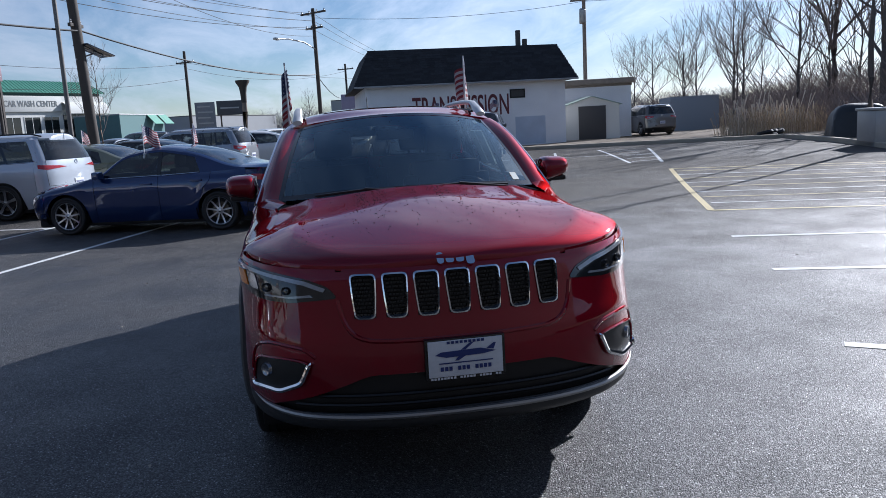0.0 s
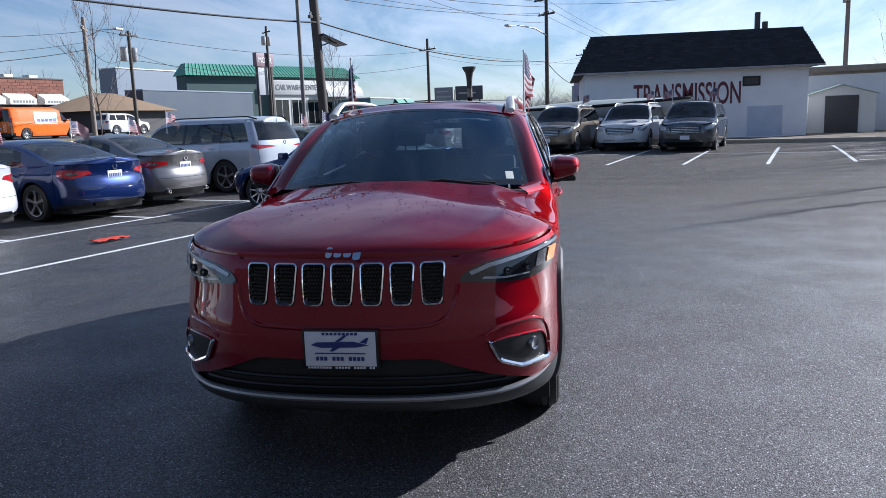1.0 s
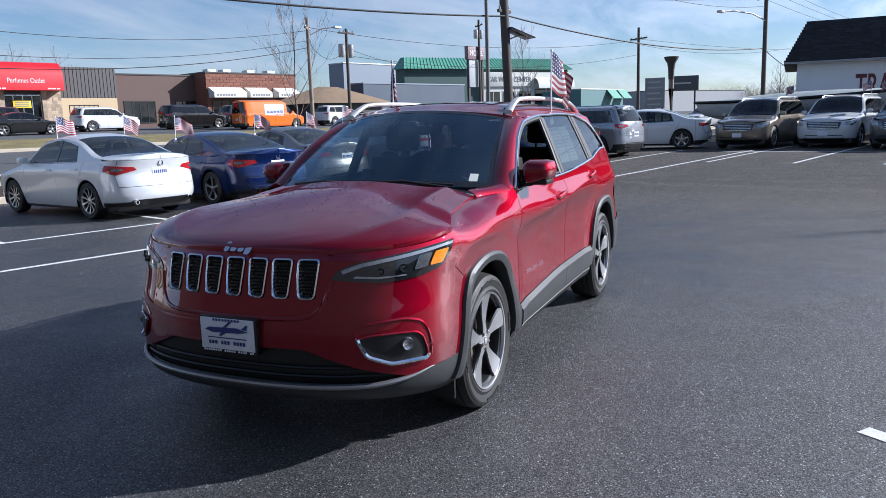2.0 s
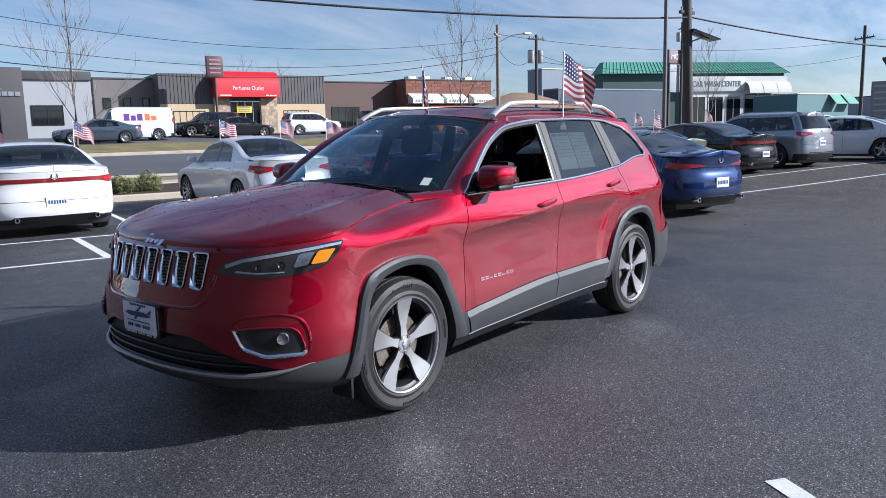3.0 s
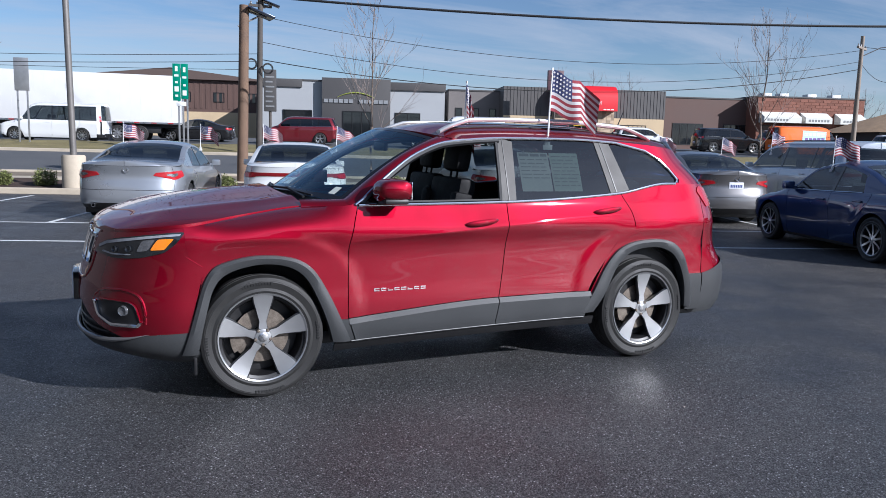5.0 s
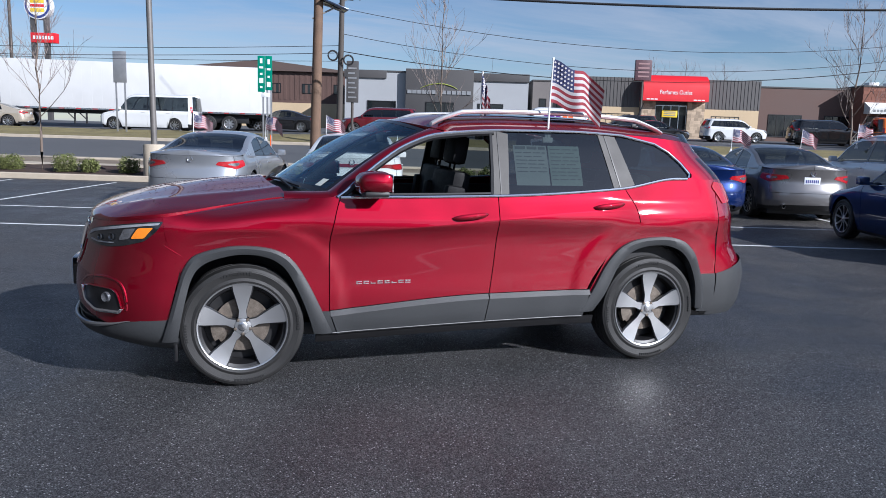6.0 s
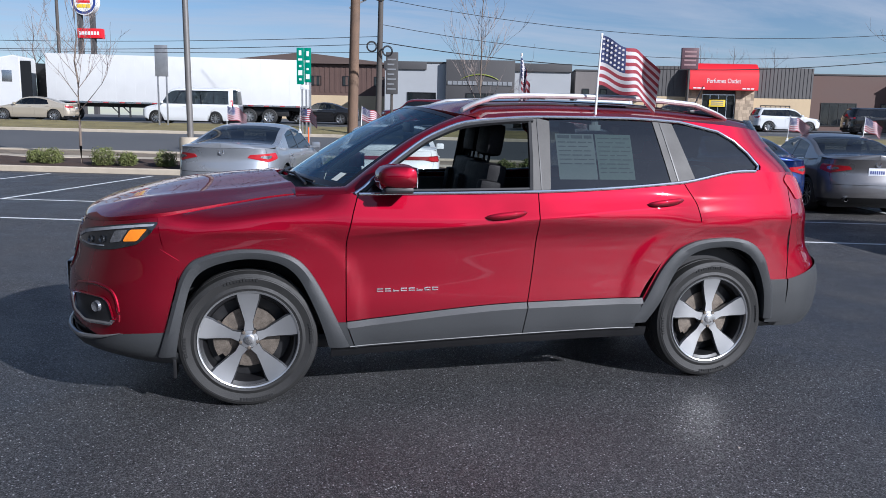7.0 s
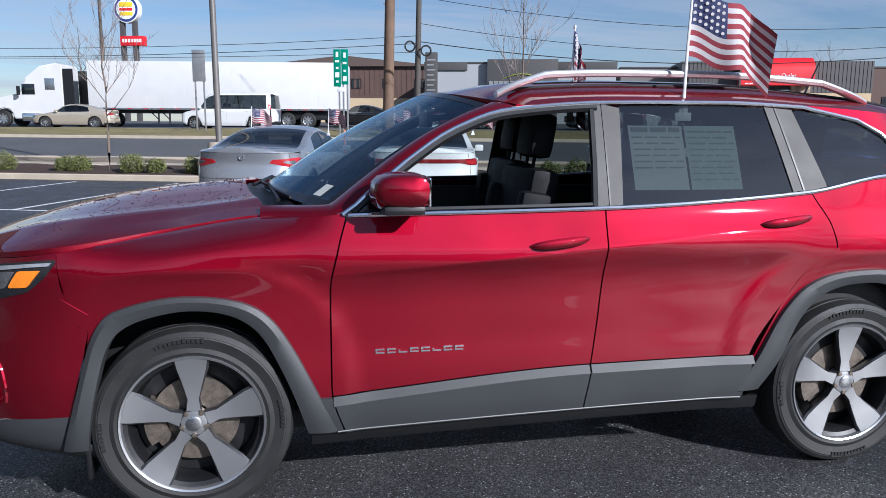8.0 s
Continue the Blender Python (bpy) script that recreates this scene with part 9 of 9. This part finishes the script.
hall("far_block", LOT @ pose(140, 30, 1.7, 0, 0, -10), 40, 10, 5.5, STUCCO_GREY, "grey flat-roofed block far off", cap=CHARCOAL)
hall("far_block", LOT @ pose(128, 62, 1.7, 0, 0, -10), 30, 10, 3.8, STUCCO_GREY, "low flat-roofed block far off", cap=CHARCOAL)
mo = thing("motel_sign", LOT @ pose(61.4, 50.0, 1.7), "weathered motel sign on two posts", "sign")
for x in (-1.0, 1.3):
    bm = bmesh.new()
    box(bm, x - 0.12, x + 0.12, -0.12, 0.12, -0.3, 6.6)
    part("post", bm, DARK_POLE, mo)
bm = bmesh.new()
box(bm, -1.3, 1.5, -0.25, 0.25, 6.1, 7.5, 0.03)
bd = part("board", bm, surf("motel_board", (0.20, 0.13, 0.15), 0.5), mo)
words("lettering", "MOTEL", 0.8, WHITE_PLASTIC, bd, pose(0.1, -0.26, 6.75, 90, 0, 0), 0.01, 0.9, "white lettering")
bm = bmesh.new()
box(bm, -1.1, 0.7, -0.2, 0.2, 3.2, 6.0, 0.03)
part("lower_board", bm, surf("faded_board", (0.34, 0.36, 0.38), 0.6), mo)
# round restaurant sign on two posts, plain shapes
rsn = thing("restaurant_sign", LOT @ pose(-34.3, 60.0, 1.7), "round sign in blue, white and orange over a red board", "sign")
for x in (-0.45, 0.65):
    bm = bmesh.new()
    box(bm, x - 0.17, x + 0.17, -0.2, 0.2, -0.3, 8.4)
    part("post", bm, CHARCOAL, rsn)
bm = bmesh.new()
box(bm, -0.6, 1.5, -0.3, 0.3, 6.35, 7.15, 0.03)
bd = part("board", bm, RED_AWNING, rsn)
bm = bmesh.new()
for i in range(7):
    box(bm, -0.4 + i * 0.255, -0.22 + i * 0.255, -0.315, -0.299, 6.62, 6.9)
part("board_print", bm, WHITE_PLASTIC, bd)
for r, y, mt in ((1.12, 0.3, WHITE_PLASTIC), (1.03, 0.33, PLATE_BLUE), (0.84, 0.36, WHITE_PLASTIC)):
    bm = bmesh.new()
    lathe(bm, [(0.0001, -y), (r, -y), (r, y), (0.0001, y)], 40, "y", Matrix.Translation((0.1, 0, 9.35)))
    part("disc", bm, mt, rsn)
for z0, z1, mt in ((9.52, 9.92, YELLOW_SIGN), (9.2, 9.44, RED_AWNING), (8.8, 9.12, YELLOW_SIGN)):
    bm = bmesh.new()
    box(bm, -0.5, 0.7, -0.38, 0.38, z0, z1, 0.06)
    part("sign_bar", bm, mt, rsn)

# unseen hall added behind the walk to close the lot and dim the nose
hall("sales_hall", pose(-11.0, -13, 0, 0, 0, 90), 30, 10, 6.5, CHARCOAL, "unseen dark plain hall added at the lot's end to block sky", cap=CHARCOAL)
# another unseen hall, added so the doors mirror a dark wall, not bright sky
hall("service_hall", pose(14, -27, 0, 0, 0, 180), 42, 10, 5.2, CHARCOAL, "unseen dark plain hall added along the lot's near side for door reflections", cap=CHARCOAL)

# ---- trees and shrubs ----
BARK = surf("bark_grey", (0.16, 0.125, 0.10), 0.9, var=0.3, scale=6, fine=50, bump=0.004, bscale=60)
BARK_DARK = surf("bark_dark", (0.125, 0.108, 0.096), 0.9, var=0.3, scale=6, fine=50)
TWIG = surf("twig_brown", (0.235, 0.19, 0.17), 0.9, var=0.25, island=0.3)
LEAF = surf("shrub_leaf", (0.155, 0.175, 0.055), 0.7, var=0.2, scale=8, island=0.45)
REED = surf("dry_reed", (0.48, 0.38, 0.26), 0.9, var=0.25, scale=3, island=0.35)


def bare_tree(m, h, seed, label, spread=0.30, trunk=0.05, bark=None, upright=0.75, twigs=3, fork=0.32, name="bare_tree"):
    """A leafless tree: tapered trunk, limbs, and a crown of fine twigs."""
    rnd = random.Random(seed)
    t = thing(name, m, label, "tree")
    bm = bmesh.new()
    tw = bmesh.new()
    pts = [Vector((0, 0, -0.1))]
    n = 9
    for i in range(1, n + 1):
        pts.append(Vector((rnd.uniform(-1, 1) * 0.014 * h * i / n, rnd.uniform(-1, 1) * 0.014 * h * i / n, h * 0.94 * i / n)))
    tube(bm, pts, [trunk * (1 - 0.93 * (i / n) ** 0.9) + 0.004 for i in range(n + 1)], 9)

    def limb(p, d, length, r, depth):
        q = [p]
        k = 4 if depth else 3
        for i in range(k):
            d = (d + Vector((rnd.uniform(-1, 1), rnd.uniform(-1, 1), rnd.uniform(-0.4, 1.0))) * 0.16).normalized()
            q.append(q[-1] + d * length / k)
        if depth >= 2:
            tube(bm, q, [r * (1 - 0.75 * i / k) for i in range(k + 1)], 6, cap=False)
        else:
            tube(tw, q, [max(0.0035, r * (1 - 0.7 * i / k)) for i in range(k + 1)], 3, cap=False)
        if depth > 0:
            for i in range(twigs + (1 if depth == 2 else 0)):
                j = rnd.randint(1, k)
                side = Vector((rnd.uniform(-1, 1), rnd.uniform(-1, 1), rnd.uniform(0.0, 1.2))).normalized()
                limb(q[j], (d * upright + side * 0.7).normalized(), length * rnd.uniform(0.4, 0.65), max(0.004, r * 0.5), depth - 1)
    for i in range(13):
        f = fork + (0.92 - fork) * i / 13 + rnd.uniform(-0.02, 0.02)
        base = pts[0].lerp(pts[-1], f)
        j = min(n - 1, int(f * n))
        base = pts[j].lerp(pts[j + 1], f * n - j) if f * n < n else pts[-1]
        a = i * 2.4 + rnd.uniform(-0.4, 0.4)
        d = Vector((math.cos(a), math.sin(a), upright * rnd.uniform(0.9, 1.6))).normalized()
        limb(base, d, h * spread * (1.15 - f) * rnd.uniform(0.8, 1.2), trunk * 0.42 * (1.1 - f), 2)
    part("trunk", bm, bark or BARK, t)
    part("crown", tw, TWIG, t)
    return t


for u, v, h, sd in ((-11.55, 16.5, 5.7, 1), (-0.1, 17.0, 6.0, 2), (12.0, 17.2, 5.9, 3), (25.0, 17.3, 5.6, 4)):
    bare_tree(at(u, v), h, sd, "young bare street tree in the mulch bed", 0.36, 0.040, upright=0.95, twigs=4, fork=0.28)


def shrub(m, seed, r=0.34):
    rnd = random.Random(seed)
    t = thing("shrub", m, "small rounded evergreen shrub in the mulch", "shrub", "shrubs in the bed")
    bm = bmesh.new()
    for i in range(14):
        a = rnd.uniform(0, 6.28)
        tube(bm, [(0, 0, 0), (0.6 * r * math.cos(a), 0.6 * r * math.sin(a), rnd.uniform(0.5, 1.1) * r)], [0.012, 0.004], 4)
    part("stems", bm, BARK, t)
    bm = bmesh.new()
    for i in range(2600):
        d = Vector((rnd.gauss(0, 1), rnd.gauss(0, 1), rnd.gauss(0, 0.9))).normalized()
        lump = 1 + 0.22 * math.sin(5 * d.x + seed) * math.cos(4 * d.y + seed * 2)
        p = d * r * lump * rnd.uniform(0.55, 1.05)
        p.z = abs(p.z * 0.9 + r * 0.55)
        q = Matrix.Rotation(rnd.uniform(0, 6.28), 3, "Z") @ Matrix.Rotation(rnd.uniform(-1.2, 1.2), 3, "X")
        s = rnd.uniform(0.012, 0.021)
        bm.faces.new([bm.verts.new(p + q @ Vector(c) * s) for c in ((-0.6, -1, 0), (0.6, -1, 0.15), (0.9, 0.2, 0), (0, 1.2, -0.1), (-0.9, 0.2, 0.1))])
    part("leaves", bm, LEAF, t, smooth=False)
    return t


for i, (u, v) in enumerate(((-12.75, 16.3), (-12.25, 16.2), (-10.75, 16.2), (-10.05, 16.2), (-8.95, 16.25), (-14.6, 16.3), (-16.4, 16.3), (-18.6, 16.2), (-7.1, 16.1), (-4.1, 16.0), (0.65, 16.0), (1.35, 16.1), (4.2, 16.1), (6.4, 16.2), (-2.3, 16.3))):
    shrub(at(u, v, 40 * i, 0.10), i, 0.27 + 0.04 * (i % 3))
# woods and scrub beyond the far corner
k = 0
for u, v, h, tr in ((45.0, -18.6, 15, 0.30), (36.0, -17.8, 14, 0.24), (40, -15, 10, 0.14), (46, -13, 9, 0.12), (52, -15, 10, 0.13), (58, -12, 9, 0.12), (44, -18, 11, 0.15), (40, -22, 11, 0.15), (62, -17, 10, 0.13), (68, -11, 9, 0.12), (50, -22, 11, 0.14), (34, -24, 11, 0.14), (38, -25, 9, 0.10), (42, -26, 8, 0.09), (47, -25, 9, 0.10), (54, -26, 9, 0.10), (60, -22, 8, 0.09), (66, -20, 9, 0.10), (30, -22, 9, 0.10), (70, -14, 7, 0.08), (74, -16, 10, 0.13), (56, -8, 7, 0.09)):
    bare_tree(LOT @ pose(u, v, 0.15), h, 40 + k, "tall bare tree in the rough ground", 0.50, tr, BARK_DARK, 0.85, 5, 0.25)
    k += 1
for u, v, sd in ((20.6, -11.9, 1), (23.0, -12.1, 2)):
    bare_tree(LOT @ pose(u, v, 0.15), 10.5, 60 + sd, "tall straight bare trunk at the lot's edge", 0.16, 0.13, BARK_DARK, 0.9, 2, 0.72)
for u, v, h in ((128, 40, 8), (118, 28, 8), (-45, 70, 10), (-40, 66, 9), (110, 75, 9), (90, 88, 10), (24, 86, 10), (28, 87, 10), (33, 88, 10), (60, 88, 9), (66, 90, 9)):
    bare_tree(LOT @ pose(u, v, 1.7), h, 70 + k, "bare winter tree far off", 0.4, 0.14, BARK_DARK, 0.6, 3, 0.18)
    k += 1


def thicket(name, m, w, d, h, n, mat, label, seed, lean=0.25, r=0.012, tip=1.6):
    rnd = random.Random(seed)
    bm = bmesh.new()
    for i in range(n):
        x, y = rnd.uniform(-w / 2, w / 2), rnd.uniform(-d / 2, d / 2)
        hh = h * rnd.uniform(0.5, 1.1) * (1 - 0.4 * abs(2 * x / w))
        dx, dy = rnd.uniform(-lean, lean) * hh, rnd.uniform(-lean, lean) * hh
        tube(bm, [(x, y, -0.1), (x + dx * 0.4, y + dy * 0.4, hh * 0.55), (x + dx, y + dy, hh)], [r, r * 0.8, r * tip], 3, cap=False)
    return tagged(part(name, bm, mat, None, m=m), label, "scrub", kind="stuff")


thicket("reeds", LOT @ pose(33.2, -11.9, 0.2, 0, 0, 10), 2.5, 5.0, 1.45, 800, REED, "dry pale reeds and weeds", 1, 0.35, 0.008)
thicket("scrub", LOT @ pose(44, -16, 0.2), 30, 5, 2.4, 2800, TWIG, "brown leafless scrub on rough ground", 2, 0.8, 0.008)
thicket("scrub", LOT @ pose(24, -15.2, 0.2), 14, 3, 2.0, 1500, TWIG, "brown leafless scrub on rough ground", 3, 0.9, 0.007)
thicket("scrub", LOT @ pose(62, -12, 0.2), 22, 6, 3.0, 1200, TWIG, "brown leafless scrub on rough ground", 4, 0.7, 0.010)
thicket("scrub", LOT @ pose(52, -21, 0.2), 60, 6, 4.0, 4200, TWIG, "brown leafless scrub on rough ground", 5, 0.7, 0.009)
FAR_WOOD = surf("far_winter_wood", (0.20, 0.20, 0.21), 0.95, var=0.25, scale=0.3, island=0.3)
thicket("far_woods", LOT @ pose(170, 40, 1.2, 0, 0, 80), 210, 30, 6.0, 9000, FAR_WOOD, "grey leafless woods along the horizon", 6, 0.9, 0.035, 0.3)
thicket("far_woods", LOT @ pose(60, 118, 1.6, 0, 0, 0), 190, 24, 6.5, 7000, FAR_WOOD, "grey leafless woods along the horizon", 7, 0.9, 0.03, 0.3)
thicket("plumes", LOT @ pose(33.2, -11.7, 0.2, 0, 0, 10), 2.2, 4.0, 2.0, 160, surf("pale_plume", (0.62, 0.54, 0.44), 0.9, var=0.2, island=0.3), "pale feathery grass plumes", 8, 0.25, 0.018)
# utility cabinet and a dark covered heap at the lot's edge
cb = thing("utility_cabinet", LOT @ pose(20.2, -11.4, 0.15), "pale grey utility cabinet at the lot's edge", "cabinet")
bm = bmesh.new()
box(bm, -0.7, 0.7, -0.5, 0.5, -0.1, 1.1, 0.03)
part("body", bm, GALV, cb)
bm = bmesh.new()
box(bm, -0.75, 0.75, -0.55, 0.55, 1.1, 1.18, 0.02)
part("lid", bm, GALV, cb)
bm = bmesh.new()
grid(bm, lambda u, v: Vector((1.75 * u, 1.0 * v, 1.25 * max(0.0, 1 - u ** 8) ** 0.5 * max(0.0, 1 - v ** 6) ** 0.5 * (1 - 0.12 * u) + 0.02 * math.sin(9 * u + 5 * v))), span(-1, 1, 24), span(-1, 1, 16))
tagged(part("tarpaulin_mound", bm, surf("dark_tarp", (0.03, 0.032, 0.035), 0.5, var=0.3, scale=2, bump=0.02, bscale=5), None, m=LOT @ pose(26.3, -12.9, 0.15, 0, 0, -15)), "boxy load under a dark tarpaulin", "heap")
rnd = random.Random(9)
for i in range(7):
    bm = bmesh.new()
    tube(bm, [(0.26 * math.cos(a), 0.26 * math.sin(a), 0) for a in span(0, 2 * math.pi, 14)], 0.10, 6)
    tagged(part("old_tyre", bm, RUBBER, None, m=LOT @ pose(30.3, -10.9, 0.15, 0, 0, -20) @ pose(-0.8 + i * 0.30, rnd.uniform(-0.25, 0.25), 0.16 + 0.12 * (i % 2), rnd.uniform(-12, 12), rnd.uniform(-12, 12), 0)), "worn black tyre lying in the weeds", "tyre", "old tyres")

# ---- litter and leavings on the asphalt ----
rg = bmesh.new()
grid(rg, lambda u, v: Vector((0.24 * u + 0.03 * math.sin(5 * v), 0.10 * v, 0.02 + 0.03 * abs(math.sin(4 * u + 3 * v)))), span(-1, 1, 14), span(-1, 1, 8))
tagged(part("crumpled_rag", rg, surf("orange_red_cloth", (0.55, 0.06, 0.035), 0.8, var=0.2), None, m=pose(4.6, 5.35, 0.0, 0, 0, -20)), "crumpled orange-red cloth on the asphalt", "cloth")
rnd = random.Random(77)
lf = bmesh.new()
for i in range(130):
    x, y = rnd.uniform(-6, 8), rnd.uniform(-6, 8)
    if abs(x) < 2.4 and abs(y) < 1.0:
        continue
    s = rnd.uniform(0.008, 0.022)
    q = Matrix.Rotation(rnd.uniform(0, 6.28), 3, "Z")
    lf.faces.new([lf.verts.new(Vector((x, y, 0.006)) + q @ Vector((a * s, b * s, c * s))) for a, b, c in ((-1, -0.3, 0), (0, -0.5, 0.3), (1, 0, 0.1), (0, 0.5, 0.4))])
tagged(part("leaf_litter", lf, surf("pale_litter", (0.36, 0.32, 0.27), 0.9, island=0.4), None, smooth=False), "scattered pale dry leaf scraps", "litter", kind="stuff")
